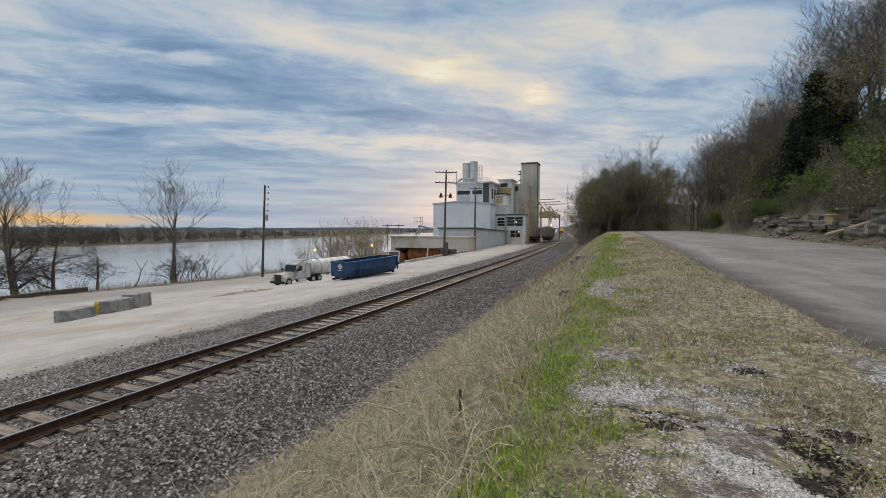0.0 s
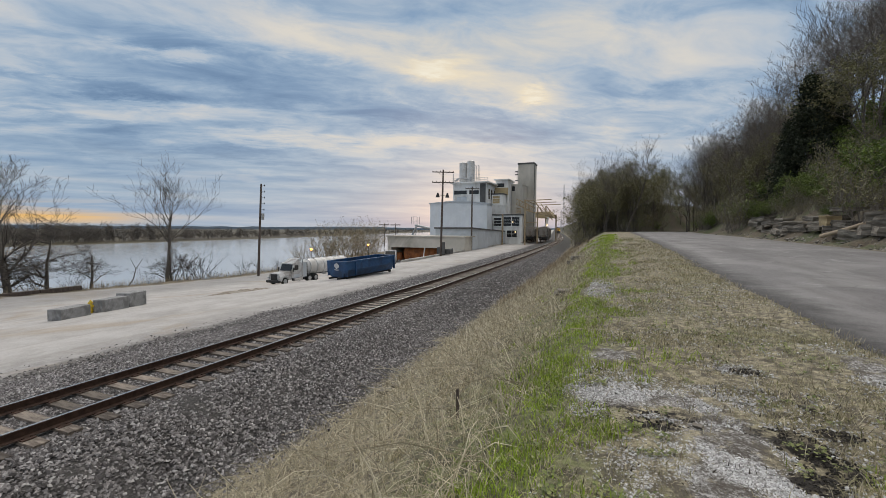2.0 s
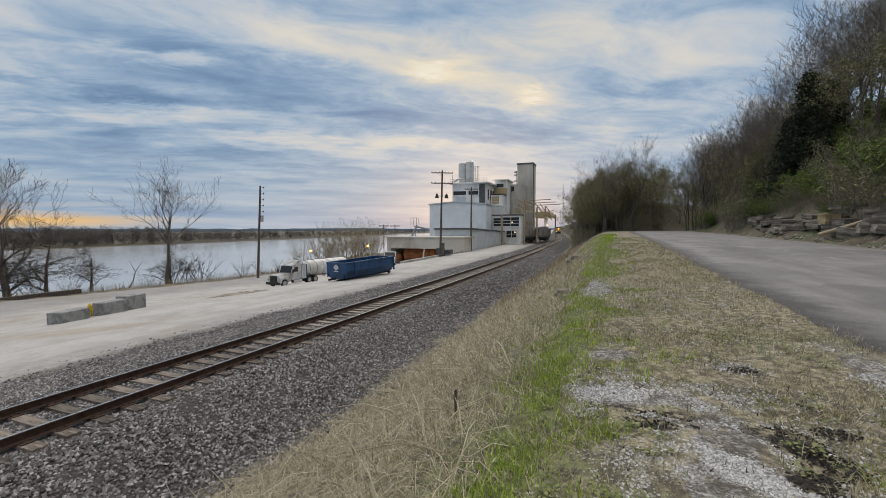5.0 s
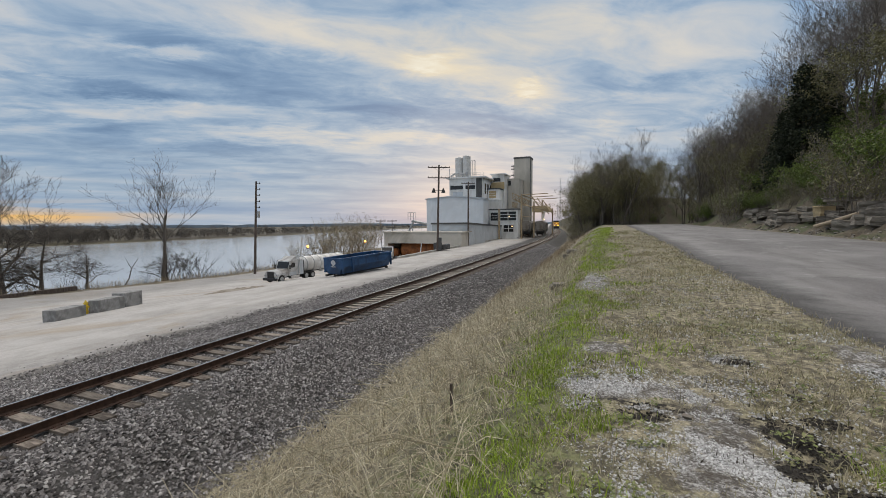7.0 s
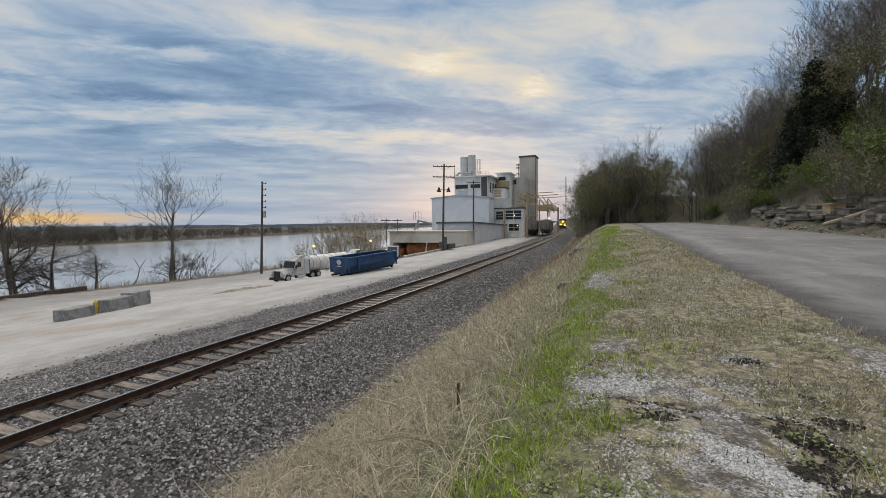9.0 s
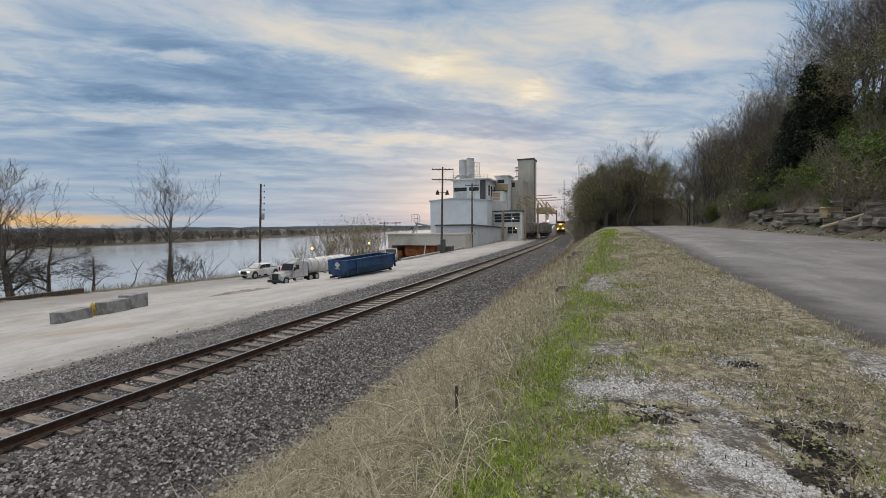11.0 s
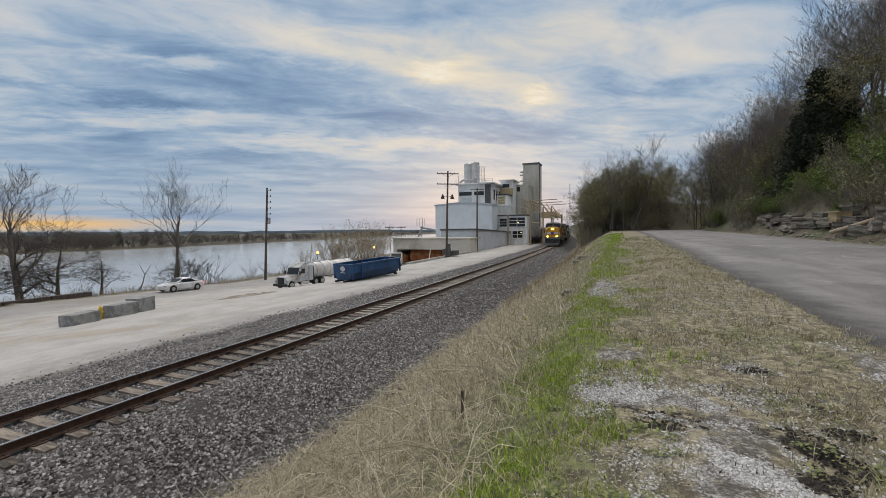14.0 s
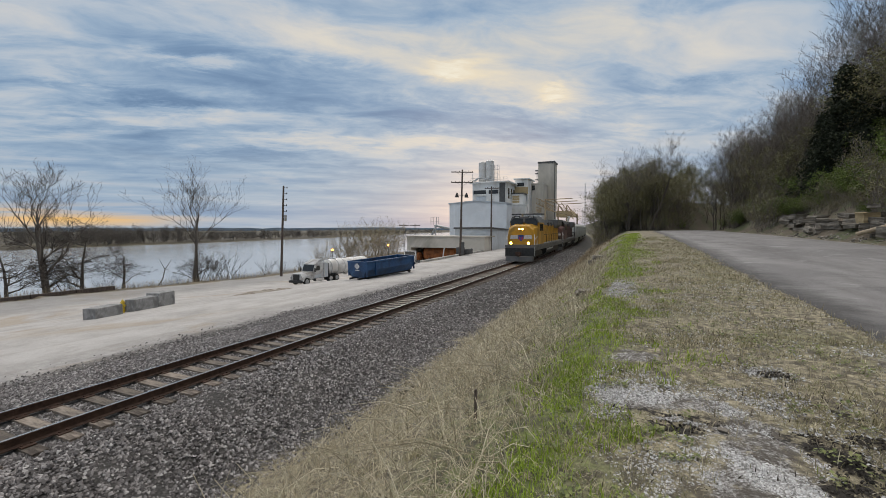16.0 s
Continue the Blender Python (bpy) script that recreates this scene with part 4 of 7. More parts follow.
# ---------------------------------------------------------------- wooded hill
def build_hill():
    rng = random.Random(15)
    tall = [tree("hill_tree", on_land(30 + 3 * i, 60 + 5 * i), 50 + i, 12.5 + i % 3, "leafless grey tree on the wooded hillside", "tree", "bare trees on the hillside", twig=M["twig_mid"], bark=M["bark"], limbs=8, spread=0.5, trunk_r=0.18, up=0.35, fork=0.3, levels=4, fine=1.7) for i in range(4)]
    budding = [tree("budding_tree", on_land(16 + 2 * i, 100 + 8 * i), 70 + i, 11.0, "tree with a haze of olive spring buds on the hillside", "tree", "budding trees on the hillside", leaf=M["bud"], n_leaf=2200, leaf_size=0.13, twig=M["twig"], limbs=10, spread=0.55, trunk_r=0.15, up=0.22, fork=0.15, levels=3) for i in range(3)]
    leafy = [shrub("leafy_shrub", on_land(17 + i, 20 + 4 * i), 90 + i, 3.4, 3.4, "fresh green leafy shrub on the hillside", 20, M["leaf"], 2300, 0.11, M["twig_dark"], "green shrubs on the hillside") for i in range(3)]
    scrub = [shrub("bare_shrub", on_land(15 + i, 34 + 4 * i), 95 + i, 3.6, 3.6, "tangled brown leafless undergrowth shrub", 22, M["bud"], 600, 0.08, M["twig"], "undergrowth on the hillside") for i in range(2)]

    def put(src, x, y, s, rz=None):
        o = copy_thing(src, on_land(x, y, rng.uniform(0, 360) if rz is None else rz, sink=0.1))
        scaled(o, (s, s, s * rng.uniform(0.9, 1.1)))
        return o
    # the slope beside the road: bare trees above, budding ones lower down
    def clear(x, y):
        return 15.0 < math.degrees(math.atan2(x, y)) < 23.5 and y < 56
    for i in range(64):
        y = 34 + 80 * (i + rng.random()) / 64
        x = rng.uniform(24, 46) + float(road_bend(y))
        if not (clear(x, y) and x < 22):
            put(tall[rng.randrange(4)], x, y, rng.uniform(0.75, 1.15))
    for i in range(34):
        y = 50 + 60 * (i + rng.random()) / 34
        x = rng.uniform(15.5, 27) + float(road_bend(y))
        if not clear(x, y):
            put(budding[rng.randrange(3)], x, y, rng.uniform(0.6, 0.95))
    for i in range(18):
        y = 60 + 44 * (i + rng.random()) / 18
        x = rng.uniform(14.8, 23) + float(road_bend(y))
        if not clear(x, y):
            put(tall[rng.randrange(4)], x, y, rng.uniform(0.55, 0.9))
    # wood between the track and the bend of the road
    for i in range(84):
        y = 86 + 70 * rng.random() ** 1.5
        b = float(road_bend(y))
        left = float(track_x(y)) + 6.2
        x = left + rng.random() ** 0.9 * (b + 2.6 - left)
        put(budding[rng.randrange(3)] if rng.random() < 0.85 else tall[rng.randrange(4)], x, y, rng.uniform(0.62, 1.05))
    for i in range(30):
        y = rng.uniform(94, 134)
        put(budding[rng.randrange(3)] if i % 3 else tall[i % 4], float(road_bend(y)) + rng.uniform(13.2, 20), y, rng.uniform(0.9, 1.25))
    for i in range(14):
        y = rng.uniform(80, 102)
        put(tall[i % 4], float(road_bend(y)) + rng.uniform(13.6, 19), y, rng.uniform(0.75, 1.05))
    for i in range(44):
        y = rng.uniform(90, 132)
        x = float(road_bend(y)) + rng.uniform(-7, 2.4)
        put(scrub[i % 2] if i % 3 else budding[i % 3], x, y, rng.uniform(0.8, 1.5) if i % 3 else rng.uniform(0.7, 1.1))
    # undergrowth
    for i in range(84):
        y = 29 + 76 * rng.random()
        x = (16.6 + 7 * rng.random() ** 1.3 if y < 57 else 13.9 + 9 * rng.random() ** 1.5) + float(road_bend(y))
        put(scrub[rng.randrange(2)] if rng.random() < 0.75 else leafy[rng.randrange(3)], x, y, rng.uniform(0.6, 1.1))
    for i in range(34):
        y = rng.uniform(36, 62)
        x = y * math.tan(radians(rng.uniform(17.5, 25.5)))
        if x > 17.2:
            put(leafy[rng.randrange(3)], x, y, rng.uniform(0.4, 0.95))
    for i in range(52):
        y = 76 + 50 * rng.random()
        left = float(track_x(y)) + 5.6
        x = left + rng.random() ** 1.6 * (float(road_bend(y)) + 2.4 - left)
        if y < 86 and x > -2.5:
            continue
        put(scrub[rng.randrange(2)] if rng.random() < 0.85 else leafy[rng.randrange(3)], x, y, rng.uniform(0.5, 1.0))
    # tall bare trees where the slope meets the bend
    for i, (x, y, q) in enumerate(((15.2, 66, 1.1), (15.8, 74, 1.25), (14.9, 81, 1.2), (17.5, 84, 1.3), (18.5, 76, 1.2), (20.0, 70, 1.1), (16.6, 90, 1.3), (13.8, 88, 1.1))):
        put(tall[i % 4], x, y, q * 0.68)
    # low growth on the lip above the ledge
    for i in range(40):
        y = rng.uniform(33, 57)
        put(leafy[i % 3] if i % 4 == 0 else scrub[i % 2], rng.uniform(15.6, 17.4), y, rng.uniform(0.28, 0.55))
    # evergreen cedars
    cedar = thing("cedar", on_land(19.6, 55.5), "dark evergreen cedar with a ragged conical crown", "tree", "cedars on the hillside")
    V, F = tubes([([Vector((0, 0, -0.3)), Vector((0.1, 0, 4)), Vector((0, 0.1, 9.5))], [0.16, 0.11, 0.02])], 7)
    mesh_np("trunk", V, np.array(F), M["bark"], cedar)
    g = np.random.default_rng(6)
    pts = []
    for i in range(240):
        h = g.uniform(0.6, 9.6)
        r = (1 - (h / 10.2)) * 2.9 * g.uniform(0.75, 1.15) + 0.12
        a = g.uniform(0, 6.28)
        for s in np.linspace(0.25, 1, 6):
            pts.append((math.cos(a) * r * s, math.sin(a) * r * s, h - 0.25 * r * s + 0.3 * s * s))
    v, f = leaves_at(pts, 15000, 0.13, 3)
    mesh_np("foliage", v, f, M["cedar"], cedar)
    scaled(cedar, 1.18)
    for x, y, s in ((18.6, 57.5, 0.85), (17.6, 55.0, 0.6), (22.5, 58.0, 0.9)):
        scaled(copy_thing(cedar, on_land(x, y, x * 50)), s)


build_hill()


# ---------------------------------------------------------------- river-side plant
M["tan_wall"] = material("tan_render_wall", [(0.52, 0.49, 0.43, 1), (0.60, 0.56, 0.50, 1)], 0.5, 0.85, 0, 0.2, 6, (0.30, 0.27, 0.22, 1), 0.12)
M["grey_wall"] = material("blue_grey_metal_wall", [(0.50, 0.54, 0.58, 1), (0.58, 0.62, 0.66, 1)], 0.4, 0.6, 0, 0.12, 5, (0.42, 0.45, 0.48, 1), 0.2)
M["tower_concrete"] = material("weathered_tower_concrete", [(0.46, 0.435, 0.385, 1), (0.56, 0.53, 0.475, 1)], 0.5, 0.9, 0, 0.3, 5, (0.38, 0.36, 0.32, 1), 0.22, stretch=(1, 1, 0.35))
M["white_paint"] = material("white_painted_concrete", [(0.76, 0.76, 0.75, 1), (0.84, 0.84, 0.83, 1)], 0.6, 0.75, 0, 0.15, 6, (0.58, 0.57, 0.54, 1), 0.3, stretch=(1, 1, 0.4))
M["roof_dark"] = material("dark_roof_edge", [g3(0.07), g3(0.11)], 2, 0.8, 0, 0.2)
M["tan_panel"] = material("tan_panel", [(0.42, 0.32, 0.17, 1), (0.50, 0.39, 0.22, 1)], 1, 0.7, 0, 0.1)
M["tan_steel"] = material("tan_painted_steel", [(0.36, 0.28, 0.17, 1), (0.46, 0.37, 0.24, 1)], 2, 0.6, 0.1, 0.1, stain=(0.25, 0.17, 0.10, 1), stain_scale=1.0)
M["steel"] = material("galvanised_steel", [g3(0.40), g3(0.55)], 4, 0.45, 0.7, 0.1)
M["tank_white"] = material("white_tank_shell", [(0.60, 0.60, 0.59, 1), (0.72, 0.72, 0.71, 1)], 1.2, 0.5, 0, 0.06, 4, (0.48, 0.46, 0.43, 1), 0.6)
M["rust_tank"] = material("rust_orange_tank", [(0.28, 0.09, 0.025, 1), (0.40, 0.15, 0.045, 1)], 1.5, 0.75, 0, 0.2, 8, (0.16, 0.055, 0.02, 1), 0.8)
M["black"] = material("black_rubber", [g3(0.012), g3(0.03)], 12, 0.8, 0, 0.15)
M["amber_glow"] = material("amber_lamp", [(1, 0.6, 0.2, 1), (1, 0.6, 0.2, 1)], 1, 0.5, glow=((1.0, 0.36, 0.05, 1), 4.0), bump=0)
M["warm_glow"] = material("warm_lamp", [(1, 0.8, 0.5, 1), (1, 0.8, 0.5, 1)], 1, 0.5, glow=((1.0, 0.62, 0.30, 1), 2.2), bump=0)


def window(parent, x0, x1, z0, z1, y, bars=(2, 2), pane=None, face="y"):
    """A framed window on a wall that faces the track's near end: frame, panes."""
    w = thing("window", pose(0, 0, 0), "", "")
    w.parent = parent
    for key in ("label", "category"):
        if key in w:
            del w[key]
    bm = bmesh.new()
    f = 0.22
    box(bm, x0 - f, x1 + f, y - 0.16, y + 0.05, z1, z1 + f)
    box(bm, x0 - f, x1 + f, y - 0.16, y + 0.05, z0 - f, z0)
    box(bm, x0 - f, x0, y - 0.16, y + 0.05, z0, z1)
    box(bm, x1, x1 + f, y - 0.16, y + 0.05, z0, z1)
    for i in range(1, bars[0]):
        c = x0 + (x1 - x0) * i / bars[0]
        box(bm, c - 0.06, c + 0.06, y - 0.13, y + 0.05, z0, z1)
    for i in range(1, bars[1]):
        c = z0 + (z1 - z0) * i / bars[1]
        box(bm, x0, x1, y - 0.12, y + 0.05, c - 0.05, c + 0.05)
    part("frame", bm, M["white_paint"], w)
    for i in range(bars[0]):
        for j in range(bars[1]):
            bm = bmesh.new()
            dx, dz = (x1 - x0) / bars[0], (z1 - z0) / bars[1]
            box(bm, x0 + dx * i + 0.05, x0 + dx * (i + 1) - 0.05, y - 0.06, y + 0.02, z0 + dz * j + 0.05, z0 + dz * (j + 1) - 0.05)
            part("pane", bm, pane or M["dark_glass"], w)


def block_house(name, x0, x1, y0, y1, z0, z1, wall, label, over=0.4, roof=None, thick=0.35, category="building"):
    root = thing(name, pose(0, 0, 0), label, category, "plant buildings")
    bm = bmesh.new()
    box(bm, x0, x1, y0, y1, z0, z1 - thick, 0.03)
    part("wall", bm, wall, root)
    bm = bmesh.new()
    box(bm, x0 - over, x1 + over, y0 - over, y1 + over, z1 - thick, z1, 0.04)
    part("roof", bm, roof or M["roof_dark"], root)
    return root


def ribs(parent, x0, x1, y, z0, z1, step, mat):
    bm = bmesh.new()
    x = x0
    while x < x1:
        box(bm, x - 0.035, x + 0.035, y - 0.04, y + 0.01, z0, z1)
        x += step
    part("siding_ribs", bm, mat, parent)


def build_plant():
    # big white metal hall with a shallow gable
    hall = thing("metal_hall", pose(0, 0, 0), "tall white metal-sided hall with a shallow gable roof", "building", "plant buildings")
    bm = bmesh.new()
    prism(bm, [(-47.8, -4), (-30.8, -4), (-30.8, 10.3), (-39.6, 11.1), (-47.8, 10.5)], 112, 117.6, "y")
    part("wall", bm, M["white_siding"], hall)
    bm = bmesh.new()
    prism(bm, [(-48.1, 10.45), (-39.6, 11.08), (-30.5, 10.25), (-30.5, 10.55), (-39.6, 11.38), (-48.1, 10.75)], 111.7, 117.7, "y")
    part("roof", bm, M["grey_wall"], hall)
    ribs(hall, -47.2, -31, 112, -3, 10.2, 0.9, M["white_siding"])
    bm = bmesh.new()
    for x in (-43.6, -43.0, -38.4, -37.8, -33.4, -32.8):
        box(bm, x, x + 0.45, 111.7, 112, 2.6, 3.0, 0.05)
    part("vents", bm, M["roof_dark"], hall)
    # head house on top, with window bands
    head = block_house("head_house", -42.9, -32.6, 118, 131, -4, 17.1, M["white_paint"], "white concrete head house with dark window bands under a flat roof", 0.9, M["white_paint"])
    window(head, -42.6, -38.6, 13.5, 14.7, 118, (1, 1))
    window(head, -37.9, -34.9, 13.5, 14.7, 118, (1, 1))
    window(head, -41.8, -38.6, 11.3, 12.9, 118, (1, 1), M["grey_wall"])
    bm = bmesh.new()
    box(bm, -34.6, -32.9, 117.9, 118, 9, 16.6)
    part("dark_panel", bm, M["roof_dark"], head, "dark grey recessed corner panel")
    for y in (120, 123, 126):
        bm = bmesh.new()
        box(bm, -32.7, -32.5, y, y + 1.3, 12.2, 15.2)
        part("side_window", bm, M["dark_glass"], head)
    # silos and rail on the roof
    for x, r, z1, y in ((-40.7, 1.25, 23.4, 121), (-38.3, 1.2, 23.7, 120.6)):
        silo = thing("roof_silo", pose(x, y, 17.1), "white round steel silo standing on the roof", "silo", "silos on the head house")
        bm = bmesh.new()
        rod(bm, (0, 0, 0), (0, 0, z1 - 17.1 - 0.3), r, r, 28)
        part("shell", bm, M["tank_white"], silo, smooth=False)
        bm = bmesh.new()
        rod(bm, (0, 0, z1 - 17.4), (0, 0, z1 - 17.0), r * 1.02, r * 0.5, 28)
        part("cap", bm, M["tank_white"], silo)
    fr = thing("roof_rail", pose(0, 0, 17.1), "steel guard rail and ladder cage on the roof", "railing")
    bm = bmesh.new()
    for z in (0.5, 1.1):
        rod(bm, (-43.4, 117.4, z), (-32.2, 117.4, z), 0.04, seg=5)
    for i in range(12):
        x = -43.4 + i * 1.02
        rod(bm, (x, 117.4, 0), (x, 117.4, 1.1), 0.04, seg=5)
    part("rail", bm, M["steel"], fr)
    bm = bmesh.new()
    for x in (-36.6, -35.6):
        for y in (119.5, 121):
            rod(bm, (x, y, 0), (x, y, 5.0), 0.06, seg=5)
    for z in (1.2, 2.4, 3.6, 4.9):
        rod(bm, (-38.2, 119.5, z), (-35.6, 119.5, z), 0.05, seg=5)
        rod(bm, (-35.6, 119.5, z), (-35.6, 121, z), 0.05, seg=5)
    part("ladder_frame", bm, M["steel"], fr)
    bm = bmesh.new()
    rod(bm, (-42.6, 118.6, 0.4), (-41.4, 118.6, 1.2), 0.3, seg=10)
    rod(bm, (-41.4, 118.6, 1.2), (-38, 118.6, 1.0), 0.25, seg=10)
    rod(bm, (-37.6, 118.8, 0.0), (-37.6, 118.8, 1.6), 0.35, seg=10)
    rod(bm, (-42.9, 118.2, 0), (-42.9, 118.2, 2.6), 0.08, seg=6)
    part("duct", bm, M["steel"], fr)
    # blocks behind
    d = block_house("stair_block", -32.5, -28.6, 128, 136, -4, 18.8, M["white_paint"], "white stair block with one dark window and flat roof", 0.5, M["white_paint"])
    window(d, -32.0, -29.7, 16.3, 17.5, 128, (1, 1))
    bm = bmesh.new()
    box(bm, -32.6, -28.5, 127.6, 128, 13.9, 16.1)
    part("tan_band", bm, M["tan_panel"], d, "tan painted panel band")
    e = block_house("bay_block", -32.4, -28.9, 123, 127.4, -4, 14.0, M["white_paint"], "white projecting block with a tan shuttered window", 0.2)
    window(e, -32.1, -29.9, 11.0, 13.2, 123, (1, 3), M["tan_panel"])
    f = block_house("low_block", -32.4, -27.6, 120.6, 122.9, -4, 10.5, M["white_paint"], "low white block below the shuttered bay", 0.1, M["white_paint"])
    g = block_house("loading_office", -30.6, -22.3, 117.9, 120.4, -2, 7.6, M["white_paint"], "white two-storey office with wide dark windows", 0.25)
    window(g, -30.3, -28.1, 4.2, 6.6, 117.9, (1, 3))
    window(g, -27.5, -22.9, 4.2, 6.8, 117.9, (2, 3))
    window(g, -26.5, -23.6, 1.0, 3.0, 117.9, (2, 2))
    for x, z in ((-25.0, 5.2), (-24.2, 2.4)):
        bm = bmesh.new()
        box(bm, x, x + 0.35, 117.7, 117.8, z, z + 0.3, 0.05)
        part("lamp", bm, M["warm_glow"], g, "lit warm lamp behind the window")
    h = block_house("concrete_block", -29.4, -25.0, 132.6, 141, -4, 17.6, M["tower_concrete"], "grey concrete block with one small window", 0.05, M["tower_concrete"])
    bm = bmesh.new()
    box(bm, -28.3, -27.4, 132.5, 132.6, 15.4, 16.9)
    part("window", bm, M["dark_glass"], h)
    bm = bmesh.new()
    for x in (-29.8, -29.0, -28.4):
        rod(bm, (x, 132.3, 2), (x, 132.3, 14), 0.14, seg=8)
    part("pipes", bm, M["steel"], h)
    # tall elevator tower
    t = thing("elevator_tower", pose(0, 0, 0), "tall plain weathered concrete elevator tower with dark cap", "tower", "plant buildings")
    bm = bmesh.new()
    box(bm, -28.1, -22.9, 141.1, 147, -2, 25.0, 0.05)
    part("wall", bm, M["tower_concrete"], t)
    bm = bmesh.new()
    box(bm, -28.3, -22.7, 140.9, 147.2, 25.0, 25.5, 0.04)
    part("cap", bm, M["roof_dark"], t)
    bm = bmesh.new()
    rod(bm, (-28.5, 141.4, 12), (-28.5, 141.4, 23), 0.10, seg=6)
    for z in (19.5, 21.5, 22.5):
        box(bm, -29.2, -28.1, 141.2, 141.7, z, z + 0.3)
    rod(bm, (-22.7, 141.2, -1), (-22.7, 141.2, 24.6), 0.12, seg=6)
    part("riser_pipe", bm, M["roof_dark"], t)
    # low tan building over the lower yard
    low = thing("tank_shed", pose(0, 0, 0), "low tan building with an open bay for rusty tanks", "building", "plant buildings")
    bm = bmesh.new()
    box(bm, -41.4, -40.6, 75, 81, -3.6, 1.75)
    box(bm, -40.6, -30.0, 75, 81, -0.35, 1.75)
    box(bm, -30.0, -24.9, 75, 79.6, -3.6, 1.75, 0.05)
    box(bm, -40.6, -30.0, 80.6, 81, -3.6, -0.35)
    part("wall", bm, M["tan_wall"], low)
    bm = bmesh.new()
    box(bm, -41.6, -24.7, 74.8, 81.2, 1.75, 2.0, 0.03)
    part("roof", bm, M["tan_wall"], low)
    bm = bmesh.new()
    rod(bm, (-33.6, 74.9, -3.6), (-33.1, 74.9, -0.35), 0.12, seg=6)
    part("prop", bm, M["white_paint"], low, "leaning pale timber prop")
    bm = bmesh.new()
    box(bm, -40.5, -30.1, 80.4, 80.58, -3.6, -0.4)
    part("back_wall", bm, M["rust_tank"], low, "rust-orange lined back wall")
    for x0, x1, y, r in ((-38.6, -31.2, 77.6, 1.45), (-41.0, -38.9, 76.6, 0.9)):
        tank = thing("rusty_tank", pose((x0 + x1) / 2, y, land1(-36, 77)), "large rust-orange horizontal steel tank under the shed", "tank", "rusty tanks")
        L = x1 - x0
        bm = bmesh.new()
        rod(bm, (-L / 2 + 0.4, 0, r + 0.3), (L / 2 - 0.4, 0, r + 0.3), r, seg=28)
        rod(bm, (-L / 2, 0, r + 0.3), (-L / 2 + 0.4, 0, r + 0.3), r * 0.6, r, seg=28)
        rod(bm, (L / 2 - 0.4, 0, r + 0.3), (L / 2, 0, r + 0.3), r, r * 0.6, seg=28)
        part("shell", bm, M["rust_tank"], tank)
        for s in (-0.3, 0.3):
            bm = bmesh.new()
            box(bm, s * L - 0.2, s * L + 0.2, -r * 0.8, r * 0.8, 0, r * 0.6)
            part("saddle", bm, M["concrete"], tank)
    # long blue-grey lean-to along the terrace
    m = thing("grey_shed", pose(0, 0, 0), "long blue-grey metal shed with a falling roofline", "building", "plant buildings")
    bm = bmesh.new()
    prism(bm, [(80.2, -3.6), (127.5, -3.6), (127.5, 2.35), (80.2, 3.35)], -33.0, -26.2, "x")
    for v in bm.verts:
        if v.co.x > -30:
            v.co.x = -25.2 - (v.co.y - 80.2) * 0.052
    part("wall", bm, M["grey_wall"], m)
    bm = bmesh.new()
    prism(bm, [(79.9, 3.36), (127.7, 2.36), (127.7, 2.66), (79.9, 3.7)], -33.2, -26.0, "x")
    for v in bm.verts:
        if v.co.x > -30:
            v.co.x = -25.0 - (v.co.y - 80.2) * 0.052
    part("roof", bm, M["roof_dark"], m)
    # retaining kerb of the terrace
    bm = bmesh.new()
    prism(bm, [(-24.35, -3.6), (-24.0, -3.6), (-24.0, -0.62), (-24.35, -0.62)], 47.5, 130, "y")
    for v in bm.verts:
        v.co.x += float(track_x(v.co.y)) + 10.3
    tagged(part("retaining_wall", bm, M["concrete_pale"]), "pale concrete retaining wall edging the terrace", "wall", kind="structure")
    # dark machinery by the pole
    mach = thing("machinery", on_land(-24.6, 64.0), "dark heap of machinery beside the pole", "machine")
    bm = bmesh.new()
    box(bm, -0.9, 0.1, -1.6, -0.2, 0, 1.3, 0.1)
    box(bm, 0.2, 1.1, -0.6, 0.9, 0.2, 1.0, 0.12)
    rod(bm, (-0.5, 0.6, 0.5), (0.9, 1.2, 0.7), 0.35, seg=10)
    part("casing", bm, M["roof_dark"], mach)
    # conveyor at the river side
    cv = thing("conveyor", pose(0, 0, 0), "small steel conveyor head with bracing beside the hall", "conveyor")
    bm = bmesh.new()
    rod(bm, (-52.6, 112, 4.4), (-47.9, 113, 3.4), 0.35, seg=6)
    rod(bm, (-52.8, 112, -2.0), (-52.0, 112, 4.6), 0.14, seg=6)
    rod(bm, (-55.0, 112, -1.5), (-52.0, 112, 4.4), 0.3, seg=6)
    for x in (-53.4, -51.6):
        for y in (111.2, 112.8):
            rod(bm, (x, y, 4.6), (x, y, 6.8), 0.07, seg=5)
    for z in (5.6, 6.8):
        rod(bm, (-53.4, 111.2, z), (-51.6, 111.2, z), 0.07, seg=5)
        rod(bm, (-51.6, 111.2, z), (-51.6, 112.8, z), 0.07, seg=5)
    part("frame", bm, M["steel"], cv)


build_plant()


